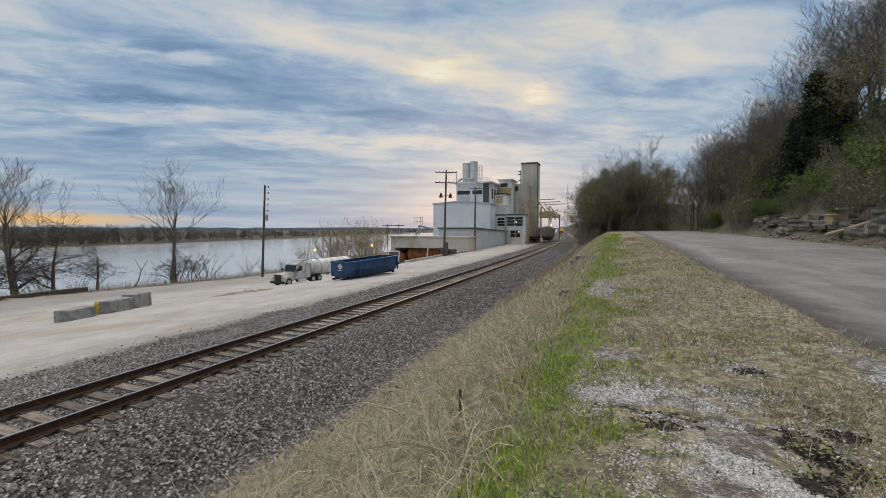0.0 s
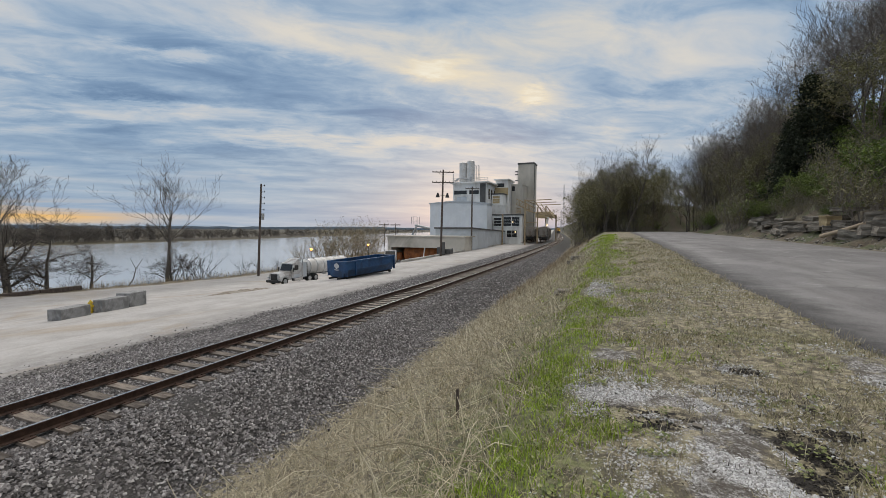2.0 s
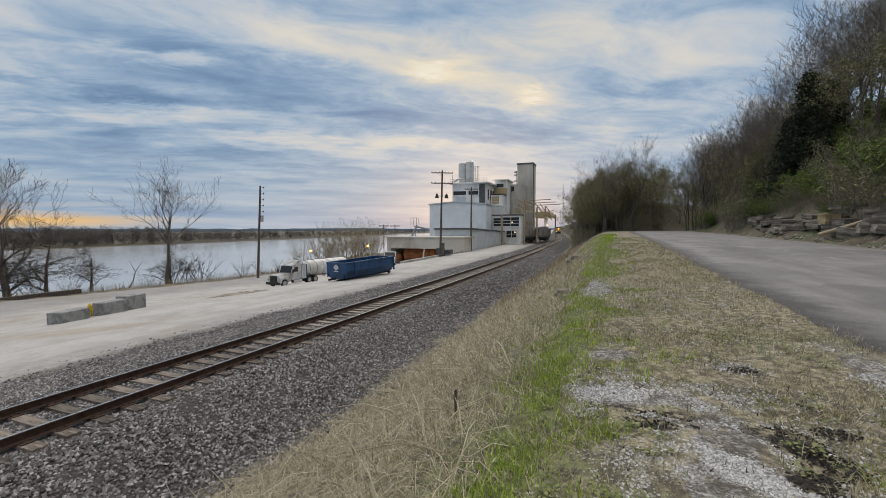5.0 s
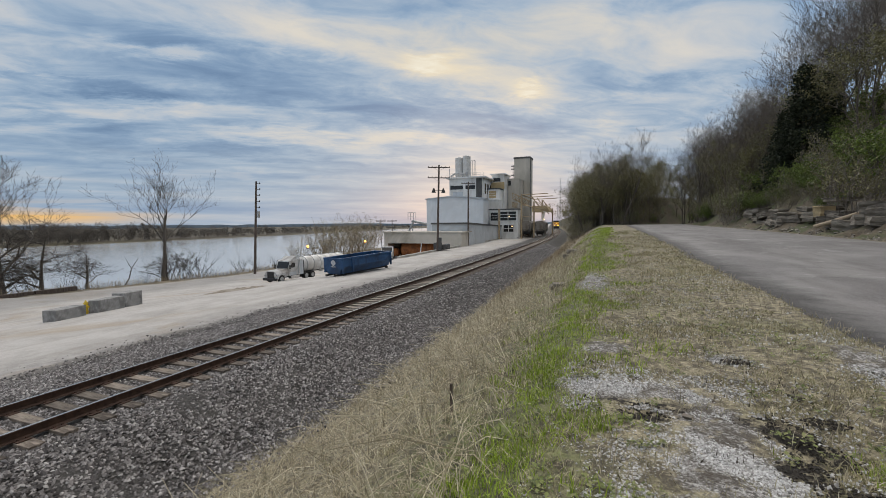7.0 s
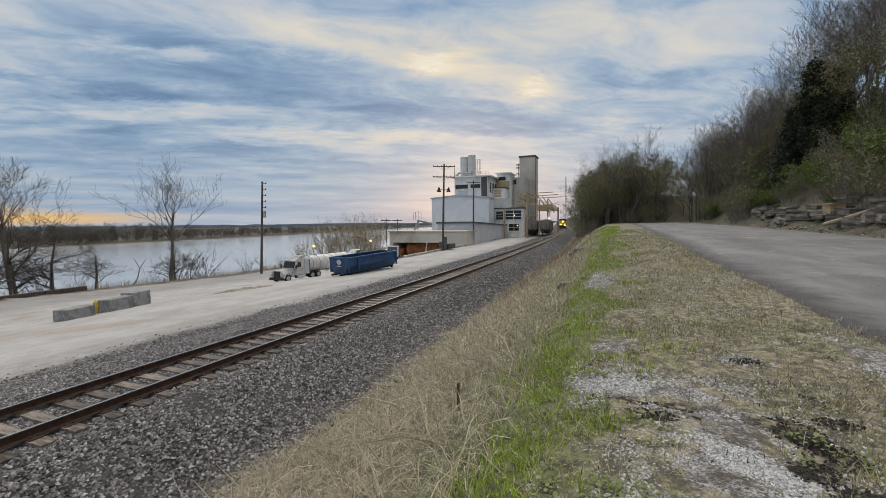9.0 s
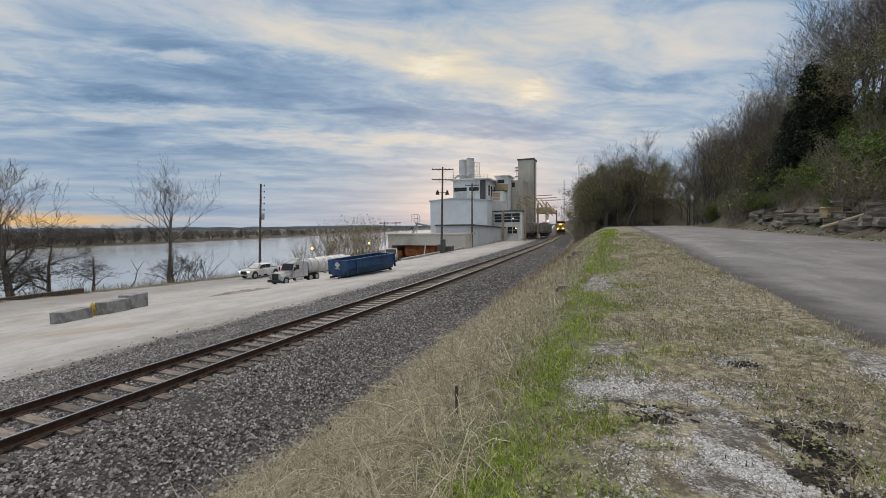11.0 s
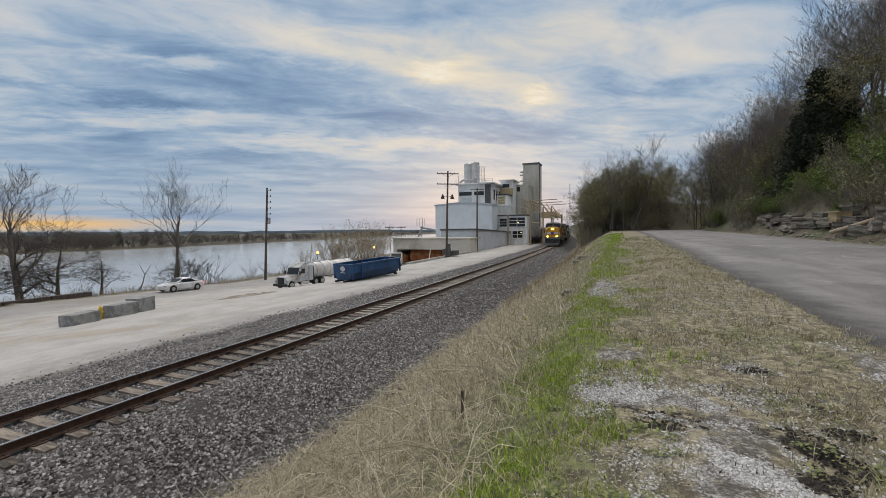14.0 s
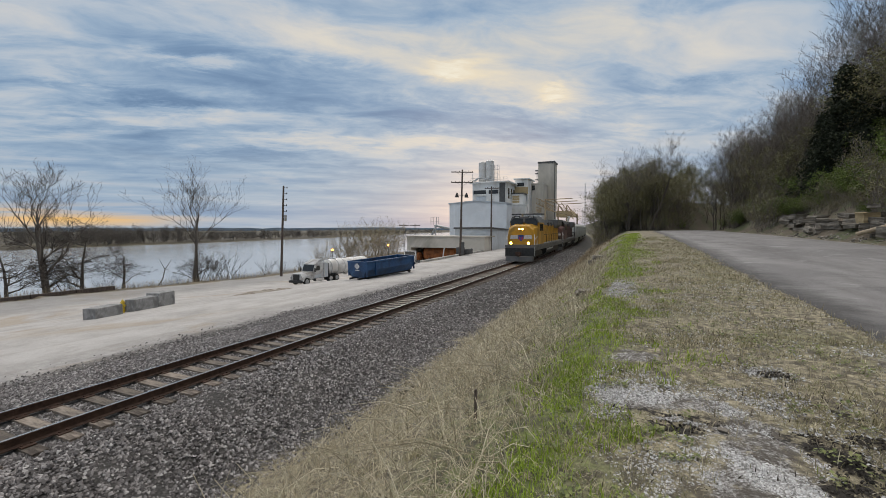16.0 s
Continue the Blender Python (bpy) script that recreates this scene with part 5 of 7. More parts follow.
def build_loading_rack():
    rack = thing("loading_rack", pose(0, 0, 0), "tan steel loading canopy and truss over the siding", "loading rack")
    for x, y, z1 in ((-26.4, 112.0, 7.4), (-20.5, 113.0, 11.3), (-18.4, 121.0, 9.6), (-19.1, 143.5, 11.0), (-14.9, 136.0, 8.0)):
        bm = bmesh.new()
        box(bm, x - 0.2, x + 0.2, y - 0.2, y + 0.2, land1(x, y) - 0.3, z1)
        part("post", bm, M["tan_steel"], rack)
    bm = bmesh.new()
    def lattice(a, b, h, n):
        a, b = Vector(a), Vector(b)
        up = Vector((0, 0, h))
        rod(bm, a, b, 0.11, seg=5)
        rod(bm, a + up, b + up, 0.11, seg=5)
        for i in range(n):
            p, q = a.lerp(b, i / n), a.lerp(b, (i + 1) / n)
            rod(bm, p, q + up, 0.06, seg=4)
            rod(bm, p, p + up, 0.06, seg=4)
    lattice((-24.8, 122, 10.6), (-20.2, 124, 8.2), 1.6, 5)
    lattice((-24.8, 126, 10.6), (-20.2, 128, 8.2), 1.6, 5)
    lattice((-24.8, 122, 8.2), (-24.8, 130, 8.2), 1.4, 5)
    for y in (113, 124, 136):
        rod(bm, (-20.7, y, 11.0), (-13.6, y, 11.2), 0.12, seg=5)
        rod(bm, (-18.0, y, 10.8), (-14.6, y, 6.0), 0.14, seg=5)
        rod(bm, (-20.5, y, 8.4), (-14.8, y, 7.0), 0.14, seg=5)
    rod(bm, (-20.5, 113, 11.1), (-20.7, 136, 11.1), 0.14, seg=5)
    rod(bm, (-20.5, 113, 5.2), (-18.4, 122, 5.2), 0.10, seg=5)
    for i in range(7):
        rod(bm, (-16.6 + 0.1 * i, 113 + i * 3.5, 9.2), (-14.6, 113 + i * 3.5, 6.6), 0.07, seg=4)
    part("truss", bm, M["tan_steel"], rack)
    bm = bmesh.new()
    prism(bm, [(-20.4, 6.9), (-15.2, 6.9), (-15.0, 7.1), (-16.2, 8.7), (-20.4, 8.7)], 130, 140, "y")
    part("canopy", bm, M["tan_panel"], rack, "tan sheet-metal canopy")
    bm = bmesh.new()
    rod(bm, (-17.0, 128, 3.9), (-16.4, 128, 7.0), 0.35, seg=8)
    part("chute", bm, M["white_paint"], rack, "white loading chute")
    bm = bmesh.new()
    box(bm, -16.6, -16.2, 126.5, 126.9, 4.3, 4.7, 0.05)
    part("lamp", bm, M["warm_glow"], rack, "small lit lamp")


build_loading_rack()


def hopper_car(name, label, mat, L=17.0, group=""):
    """A covered hopper, centred, standing on its rails at z = 0; the near end faces -y."""
    root = thing(name, pose(0, 0, 0), label, "hopper car", group)
    bm = bmesh.new()
    prism(bm, [(-1.5, 1.5), (1.5, 1.5), (1.58, 2.6), (1.5, 3.9), (0.9, 4.35), (-0.9, 4.35), (-1.5, 3.9), (-1.58, 2.6)], -L / 2 + 1.7, L / 2 - 1.7, "y")
    for i in range(9):
        y = -L / 2 + 2.2 + i * (L - 4.4) / 8
        for s in (-1, 1):
            box(bm, s * 1.60 - 0.06, s * 1.60 + 0.06, y - 0.06, y + 0.06, 1.5, 3.8)
    part("body", bm, mat, root)
    bm = bmesh.new()
    for c in (-L / 4.2, 0, L / 4.2):
        prism(bm, [(c - 2.0, 1.5), (c + 2.0, 1.5), (c + 0.5, 0.45), (c - 0.5, 0.45)], -1.2, 1.2, "x")
    part("hoppers", bm, mat, root)
    bm = bmesh.new()
    box(bm, -0.45, 0.45, -L / 2 + 1.8, L / 2 - 1.8, 4.36, 4.5)
    part("roof_walk", bm, M["steel"], root)
    for e in (-1, 1):
        bm = bmesh.new()
        box(bm, -1.45, 1.45, e * (L / 2 - 0.3) - 0.25, e * (L / 2 - 0.3) + 0.25, 0.95, 1.3, 0.03)
        box(bm, -0.25, 0.25, e * (L / 2 - 1.2) - 1.2, e * (L / 2 - 1.2) + 1.2, 0.8, 1.2)
        for s in (-1, 1):
            rod(bm, (s * 1.35, e * (L / 2 - 0.2), 1.2), (s * 1.2, e * (L / 2 - 1.75), 3.9), 0.06, seg=5)
            rod(bm, (s * 0.5, e * (L / 2 - 0.2), 1.2), (s * 0.9, e * (L / 2 - 1.75), 2.0), 0.06, seg=5)
        for z in (1.6, 2.1, 2.6, 3.1):
            rod(bm, (0.9, e * (L / 2 - 0.25), z), (1.4, e * (L / 2 - 0.25), z), 0.03, seg=4)
        rod(bm, (0, e * (L / 2 - 0.1), 0.9), (0, e * (L / 2 + 0.25), 0.9), 0.14, seg=8)
        part("end_frame", bm, M["black_steel"], root)
        bm = bmesh.new()
        for s in (-1, 1):
            box(bm, s * 1.0 - 0.12, s * 1.0 + 0.12, e * (L / 2 - 2.2) - 1.2, e * (L / 2 - 2.2) + 1.2, 0.35, 0.75, 0.05)
        box(bm, -1.0, 1.0, e * (L / 2 - 2.2) - 0.2, e * (L / 2 - 2.2) + 0.2, 0.4, 0.8)
        part("bogie_frame", bm, M["black_steel"], root)
        for a in (-0.88, 0.88):
            bm = bmesh.new()
            y = e * (L / 2 - 2.2) + a
            for s in (-1, 1):
                rod(bm, (s * 0.70, y, 0.42), (s * 0.82, y, 0.42), 0.42, seg=20)
            rod(bm, (-0.8, y, 0.42), (0.8, y, 0.42), 0.08, seg=6)
            part("wheelset", bm, M["steel_rust"], root)
    return root


M["black_steel"] = material("black_steel", [g3(0.018), g3(0.04)], 5, 0.6, 0.2, 0.15)
M["car_grey"] = material("grey_hopper_paint", [(0.26, 0.24, 0.22, 1), (0.34, 0.32, 0.29, 1)], 1, 0.7, 0, 0.12, stain=(0.17, 0.13, 0.10, 1), stain_scale=0.7)
M["car_white"] = material("pale_hopper_paint", [(0.50, 0.52, 0.50, 1), (0.60, 0.62, 0.60, 1)], 1, 0.65, 0, 0.12, stain=(0.36, 0.35, 0.32, 1), stain_scale=0.5)


def build_sidings():
    proto = hopper_car("hopper_car", "weathered grey covered hopper car parked on the siding", M["car_grey"], group="parked hopper cars")
    first = True
    for off, y0, n in ((-4.05, 125.0, 1), (-8.1, 124.0, 2)):
        bm = bmesh.new()
        root = thing("siding", pose(0, 0, 0), "rusty siding track beside the main line", "railway track", "sidings")
        for s in (-0.7535, 0.7535):
            ys = list(range(112, 200, 8))
            bm = bmesh.new()
            for a, b in zip(ys, ys[1:]):
                xa, xb = float(track_x(a)) + off + s, float(track_x(b)) + off + s
                rod(bm, (xa, a, -0.38), (xb, b, -0.38), 0.06, seg=5)
            part("rail", bm, M["steel_rust"], root)
        for i in range(n):
            y = y0 + 8.5 + i * 17.6
            d = float(track_x(y + 1) - track_x(y - 1)) / 2
            m = pose(float(track_x(y)) + off, y, -0.32, 0, 0, -math.degrees(math.atan(d)))
            if first:
                proto.matrix_basis = m
                first = False
            else:
                copy_thing(proto, m)


build_sidings()


# ---------------------------------------------------------------- poles, masts, lamps
def utility_pole(x, y, height, rz, arms, label, lean=(0, 0), lamps=False):
    root = thing("utility_pole", on_land(x, y, rz) @ pose(0, 0, 0, lean[0], lean[1], 0), label, "utility pole", "utility poles")
    bm = bmesh.new()
    rod(bm, (0, 0, -0.4), (0, 0, height), 0.19, 0.12, 12)
    part("pole", bm, M["wood_pole"], root)
    for z, w in arms:
        bm = bmesh.new()
        box(bm, -w, w, -0.2, -0.08, z - 0.07, z + 0.07, 0.015)
        part("crossarm", bm, M["wood_pole"], root)
        bm = bmesh.new()
        for s in (-1, 1):
            rod(bm, (s * w * 0.5, -0.14, z - 0.05), (0, -0.14, z - 0.55), 0.022, seg=4)
        part("brace", bm, M["steel"], root)
        for i in (-0.95, -0.6, -0.25, 0.25, 0.6, 0.95):
            bm = bmesh.new()
            rod(bm, (i * w, -0.14, z + 0.06), (i * w, -0.14, z + 0.2), 0.03, 0.05, seg=8)
            part("insulator", bm, M["black_steel"], root)
    if lamps:
        for s in (-1, 1):
            bm = bmesh.new()
            rod(bm, (0, 0, height - 4.0), (s * 0.75, 0, height - 3.9), 0.035, seg=6)
            rod(bm, (s * 0.75, 0, height - 4.3), (s * 0.75, 0, height - 3.6), 0.34, 0.10, seg=14)
            part("floodlight", bm, M["black_steel"], root)
        bm = bmesh.new()
        box(bm, 0.14, 0.62, -0.3, 0.2, 0.3, 2.2, 0.04)
        part("meter_box", bm, M["roof_dark"], root)
    return root


utility_pole(-24.3, 61.2, 13.5, 18, ((13.1, 1.7), (11.5, 1.7)), "weathered wooden pole with two crossarms and floodlights", (0, 1.5), True)
utility_pole(-25.0, 79.5, 12.6, 18, ((12.2, 1.35),), "slim dark wooden pole with a single crossarm", (0, 0.4))
_p = utility_pole(-46.6, 46.2, 13.2, 15, (), "bare wooden pole with bracket insulators on one side", (0, 2.9))
for _i in range(5):
    _bm = bmesh.new()
    _z = 12.9 - _i * 0.85
    rod(_bm, (0.1, 0, _z), (0.55, 0, _z + 0.05), 0.035, seg=5)
    rod(_bm, (0.55, 0, _z - 0.05), (0.55, 0, _z + 0.2), 0.07, 0.05, seg=8)
    part("bracket", _bm, M["black_steel"], _p)
_bm = bmesh.new()
rod(_bm, (0.4, 0, 8.1), (0.4, 0, 9.0), 0.2, seg=12)
part("transformer", _bm, M["steel"], _p)


def build_masts():
    for x, y, h in ((-27.9, 300, 34.0), (-29.5, 300, 17.0)):
        root = thing("radio_mast", on_land(x, y) if x > -28 else pose(x, y, -1), "thin steel radio mast beyond the hill", "mast", "radio masts")
        bm = bmesh.new()
        z0 = root.matrix_basis.translation.z
        for a in range(3):
            c, s = math.cos(a * 2.094) * 0.35, math.sin(a * 2.094) * 0.35
            rod(bm, (c, s, -0.5), (c, s, h - z0), 0.09, seg=4)
        for i in range(int(h - z0) - 1):
            rod(bm, (0.35, 0, i), (-0.17, 0.3, i + 1), 0.05, seg=3)
            rod(bm, (-0.17, 0.3, i), (-0.17, -0.3, i + 1), 0.05, seg=3)
        part("lattice", bm, M["steel"], root)
    for x, y, z, h in ((-45.9, 57.0, -0.12, 0), (-45.9, 75.0, 0.0, 0)):
        g = land1(x, y)
        root = thing("yard_lamp", pose(x, y, g), "amber yard lamp glowing on a thin post", "lamp", "yard lamps")
        bm = bmesh.new()
        rod(bm, (0, 0, -0.3), (0, 0, z - g - 0.15), 0.05, 0.035, 8)
        part("post", bm, M["black_steel"], root)
        bm = bmesh.new()
        bmesh.ops.create_uvsphere(bm, u_segments=14, v_segments=8, radius=0.2, matrix=Matrix.Translation((0, 0, z - g)))
        part("globe", bm, M["amber_glow"], root, "glowing amber globe")
    for x, y in ((-118, 210), (-114, 216)):
        root = thing("river_pole", pose(x, y, WATER - 1.5), "distant double-arm pole standing beyond the thicket", "utility pole", "distant poles")
        bm = bmesh.new()
        rod(bm, (0, 0, 0), (0, 0, 14.5), 0.3, 0.2, 6)
        part("pole", bm, M["wood_pole"], root)
        bm = bmesh.new()
        box(bm, -3.2, 3.2, -0.2, 0.2, 13.4, 13.9)
        part("crossarm", bm, M["wood_pole"], root)


build_masts()


# ---------------------------------------------------------------- container, blocks, hydrant, kerb
M["blue_paint"] = material("worn_blue_paint", [(0.010, 0.05, 0.14, 1), (0.02, 0.085, 0.21, 1)], 1.2, 0.5, 0.0, 0.12, 8, (0.012, 0.03, 0.07, 1), 0.9)
M["yellow_paint"] = material("yellow_hydrant_paint", [(0.55, 0.38, 0.02, 1), (0.70, 0.50, 0.04, 1)], 8, 0.5, 0, 0.15)
M["decal"] = material("white_decal", [(0.55, 0.56, 0.58, 1), (0.65, 0.66, 0.68, 1)], 8, 0.6, 0, 0)


def build_container(m):
    root = thing("roll_off_container", m, "blue steel roll-off container with worn sides on the lot", "dumpster")
    L, W, H = 7.0, 2.4, 1.75
    bm = bmesh.new()
    # open tub: floor, two sides with a lower taper, ends
    box(bm, -W / 2 + 0.42, W / 2 - 0.42, -L / 2, L / 2, 0.25, 0.33)
    for s in (-1, 1):
        prism(bm, [(s * (W / 2 - 0.48), 0.26), (s * (W / 2 - 0.40), 0.26), (s * (W / 2), 0.95), (s * W / 2, H), (s * (W / 2 - 0.06), H), (s * (W / 2 - 0.06), 0.98)], -L / 2, L / 2, "y")
    prism(bm, [(-W / 2 + 0.44, 0.3), (W / 2 - 0.44, 0.3), (W / 2 - 0.04, 0.97), (W / 2 - 0.04, H - 0.02), (-W / 2 + 0.04, H - 0.02), (-W / 2 + 0.04, 0.97)], L / 2 - 0.07, L / 2, "y")
    prism(bm, [(-W / 2 + 0.44, 0.3), (W / 2 - 0.44, 0.3), (W / 2 - 0.04, 0.97), (W / 2 - 0.04, H - 0.02), (-W / 2 + 0.04, H - 0.02), (-W / 2 + 0.04, 0.97)], -L / 2, -L / 2 + 0.07, "y")
    part("tub", bm, M["blue_paint"], root)
    bm = bmesh.new()
    for s in (-1, 1):
        box(bm, s * W / 2 - 0.08, s * W / 2 + 0.08, -L / 2 - 0.05, L / 2 + 0.05, H - 0.12, H + 0.03, 0.02)
    for e in (-1, 1):
        box(bm, -W / 2, W / 2, e * L / 2 - 0.08, e * L / 2 + 0.08, H - 0.118, H + 0.028, 0.02)
    part("rim", bm, M["blue_paint"], root)
    for s in (-1, 1):
        for y in (-3.42, -2.2, 3.4):
            bm = bmesh.new()
            box(bm, s * (W / 2 + 0.02) - 0.07, s * (W / 2 + 0.02) + 0.07, y - 0.07, y + 0.07, 0.35, H - 0.1)
            part("upright", bm, M["blue_paint"], root)
        bm = bmesh.new()
        box(bm, s * 0.55 - 0.08, s * 0.55 + 0.08, -L / 2 - 0.45, L / 2, 0.08, 0.25)
        part("skid_rail", bm, M["black_steel"], root)
        for y in (-3.0, 3.0):
            bm = bmesh.new()
            rod(bm, (s * 0.9 - 0.12, y, 0.12), (s * 0.9 + 0.12, y, 0.12), 0.12, seg=14)
            part("roller", bm, M["black_steel"], root)
    bm = bmesh.new()
    for i, (dx, dz) in enumerate(((0, 0), (0.16, 0.1), (-0.14, 0.12), (0.02, 0.22))):
        rod(bm, (dx, -L / 2 - 0.012, 1.2 + dz), (dx, -L / 2 - 0.002, 1.2 + dz), 0.17, seg=12)
    box(bm, -0.3, 0.3, -L / 2 - 0.012, -L / 2 - 0.002, 0.9, 0.97)
    part("emblem", bm, M["decal"], root, "plain white round emblem and bar")
    return root


build_container(pose(-22.9, 36.4, -1.29, 2.3, 0, -12.0))


def concrete_block(x, y, z, rz, size, label, tilt=0):
    root = thing("concrete_block", pose(x, y, z, tilt, 0, rz), label, "concrete block", "blocks round the hydrant")
    bm = bmesh.new()
    a, b, c = size
    box(bm, -a / 2, a / 2, -b / 2, b / 2, 0, c, 0.03)
    part("body", bm, M["concrete"], root)
    return root


def build_blocks():
    g = lambda x, y: land1(x, y) - 0.05
    concrete_block(-28.6, 14.36, g(-28.6, 14.36), 15.0, (0.85, 1.75, 0.70), "low weathered grey concrete block lying beside the hydrant")
    concrete_block(-29.4, 17.0, g(-29.4, 17.0), 12.0, (0.7, 1.8, 0.85), "weathered grey concrete block standing on the lot")
    concrete_block(-30.4, 18.85, g(-30.4, 18.85), 16.0, (1.0, 1.4, 1.02), "large weathered grey concrete block with chipped top")
    hyd = thing("fire_hydrant", on_land(-29.6, 15.95), "yellow cast-iron fire hydrant between concrete blocks", "fire hydrant")
    bm = bmesh.new()
    rod(bm, (0, 0, -0.1), (0, 0, 0.85), 0.15, 0.14, 16)
    rod(bm, (0, 0, 0.18), (0, 0, 0.24), 0.2, seg=16)
    rod(bm, (0, 0, 0.84), (0, 0, 0.90), 0.19, seg=16)
    part("barrel", bm, M["yellow_paint"], hyd)
    bm = bmesh.new()
    rod(bm, (0, 0, 0.90), (0, 0, 1.06), 0.16, 0.07, 16)
    rod(bm, (0, 0, 1.05), (0, 0, 1.13), 0.045, seg=5)
    part("bonnet", bm, M["yellow_paint"], hyd)
    for d in ((0.27, 0, 0.62), (-0.27, 0, 0.62), (0, -0.29, 0.58)):
        bm = bmesh.new()
        rod(bm, (0, 0, d[2]), d, 0.085, seg=12)
        rod(bm, (d[0] * 0.85, d[1] * 0.85, d[2]), (d[0] * 1.1, d[1] * 1.1, d[2]), 0.105, seg=8)
        part("outlet", bm, M["yellow_paint"], hyd)
    scaled(hyd, 0.75)
    # low dark timber edge along the river road
    bm = bmesh.new()
    for i in range(7):
        y = 2 + i * 3.4
        vs = box(bm, -49.3, -48.9, y, y + 3.3, -2.85, -2.42, 0.03)
    tagged(part("kerb", bm, M["wood_pole"]), "low dark timber edging along the river road", "kerb", kind="structure")


build_blocks()


def build_mound():
    """A low scraped heap of brown dirt on the lot."""
    n, w = 26, 14
    V = []
    for i in range(n):
        for j in range(w):
            a, b = i / (n - 1) * 2 - 1, j / (w - 1) * 2 - 1
            h = max(0.0, 1 - a * a - b * b)
            p = Vector((a * 2.6, b * 0.9, 0))
            r = noise.noise(p * 1.6) * 0.6 + noise.noise(p * 5.0) * 0.35
            q = pose(0, 0, 0, 0, 0, 62) @ p
            V.append((q.x, q.y, land1(-27.7 + q.x, 25.5 + q.y) - land1(-27.7, 25.5) - 0.04 + 0.26 * h ** 0.7 * (0.65 + r)))
    idx = np.arange(n * w).reshape(n, w)
    F = np.stack([idx[:-1, :-1], idx[1:, :-1], idx[1:, 1:], idx[:-1, 1:]], -1).reshape(-1, 4)
    heap = mesh_np("dirt_mound", V, F, material("brown_dirt", [(0.15, 0.125, 0.095, 1), (0.32, 0.28, 0.23, 1)], 5, 0.95, 0, 0.6, 14, (0.36, 0.33, 0.29, 1), 1.2), smooth=True)
    heap.matrix_basis = pose(-27.7, 25.5, land1(-27.7, 25.5))
    tagged(heap, "low scraped mound of brown dirt on the gravel lot", "dirt mound")


build_mound()


# ---------------------------------------------------------------- parked lorry with tank trailer
M["white_body"] = material("white_vehicle_paint", [(0.66, 0.67, 0.68, 1), (0.72, 0.73, 0.74, 1)], 2, 0.3, 0, 0.02, stain=(0.52, 0.50, 0.47, 1), stain_scale=0.8)
M["lorry_paint"] = material("dusty_white_lorry_paint", [(0.46, 0.46, 0.46, 1), (0.62, 0.62, 0.62, 1)], 1.6, 0.45, 0, 0.03, stain=(0.24, 0.22, 0.20, 1), stain_scale=0.7)
M["car_glass"] = material("tinted_glass", [g3(0.012), g3(0.02)], 3, 0.08, 0, 0)
M["chrome"] = material("chrome", [g3(0.6), g3(0.7)], 8, 0.2, 1.0, 0.02)
M["head_lamp"] = material("vehicle_headlamp", [g3(0.7), g3(0.8)], 5, 0.2, glow=((1.0, 0.95, 0.85, 1), 1.2), bump=0)
M["tail_lamp"] = material("red_tail_lamp", [(0.5, 0.02, 0.02, 1), (0.6, 0.03, 0.03, 1)], 5, 0.3, glow=((1.0, 0.06, 0.08, 1), 2.5), bump=0)


def wheel(parent, x, y, r, w, rim=None, name="wheel"):
    """A wheel on an axle across the vehicle, with its tyre and rim."""
    hub = new(name)
    hub.empty_display_size = 0.1
    hub.parent = parent
    hub.matrix_basis = pose(x, y, r)
    bm = bmesh.new()
    rod(bm, (-w / 2, 0, 0), (w / 2, 0, 0), r, seg=26)
    bmesh.ops.bevel(bm, geom=[e for e in bm.edges if abs(e.verts[0].co.x - e.verts[1].co.x) < 1e-4], offset=0.03, segments=2, affect="EDGES")
    part("tyre", bm, M["black"], hub)
    bm = bmesh.new()
    rod(bm, (-w / 2 - 0.012, 0, 0), (w / 2 + 0.012, 0, 0), r * 0.62, seg=20)
    for i in range(5):
        a = i * 1.2566
        for s in (-1, 1):
            rod(bm, (s * (w / 2 + 0.012), 0, 0), (s * (w / 2 + 0.02), math.cos(a) * r * 0.55, math.sin(a) * r * 0.55), 0.04, seg=5)
    part("rim", bm, rim or M["steel"], hub)
    return hub


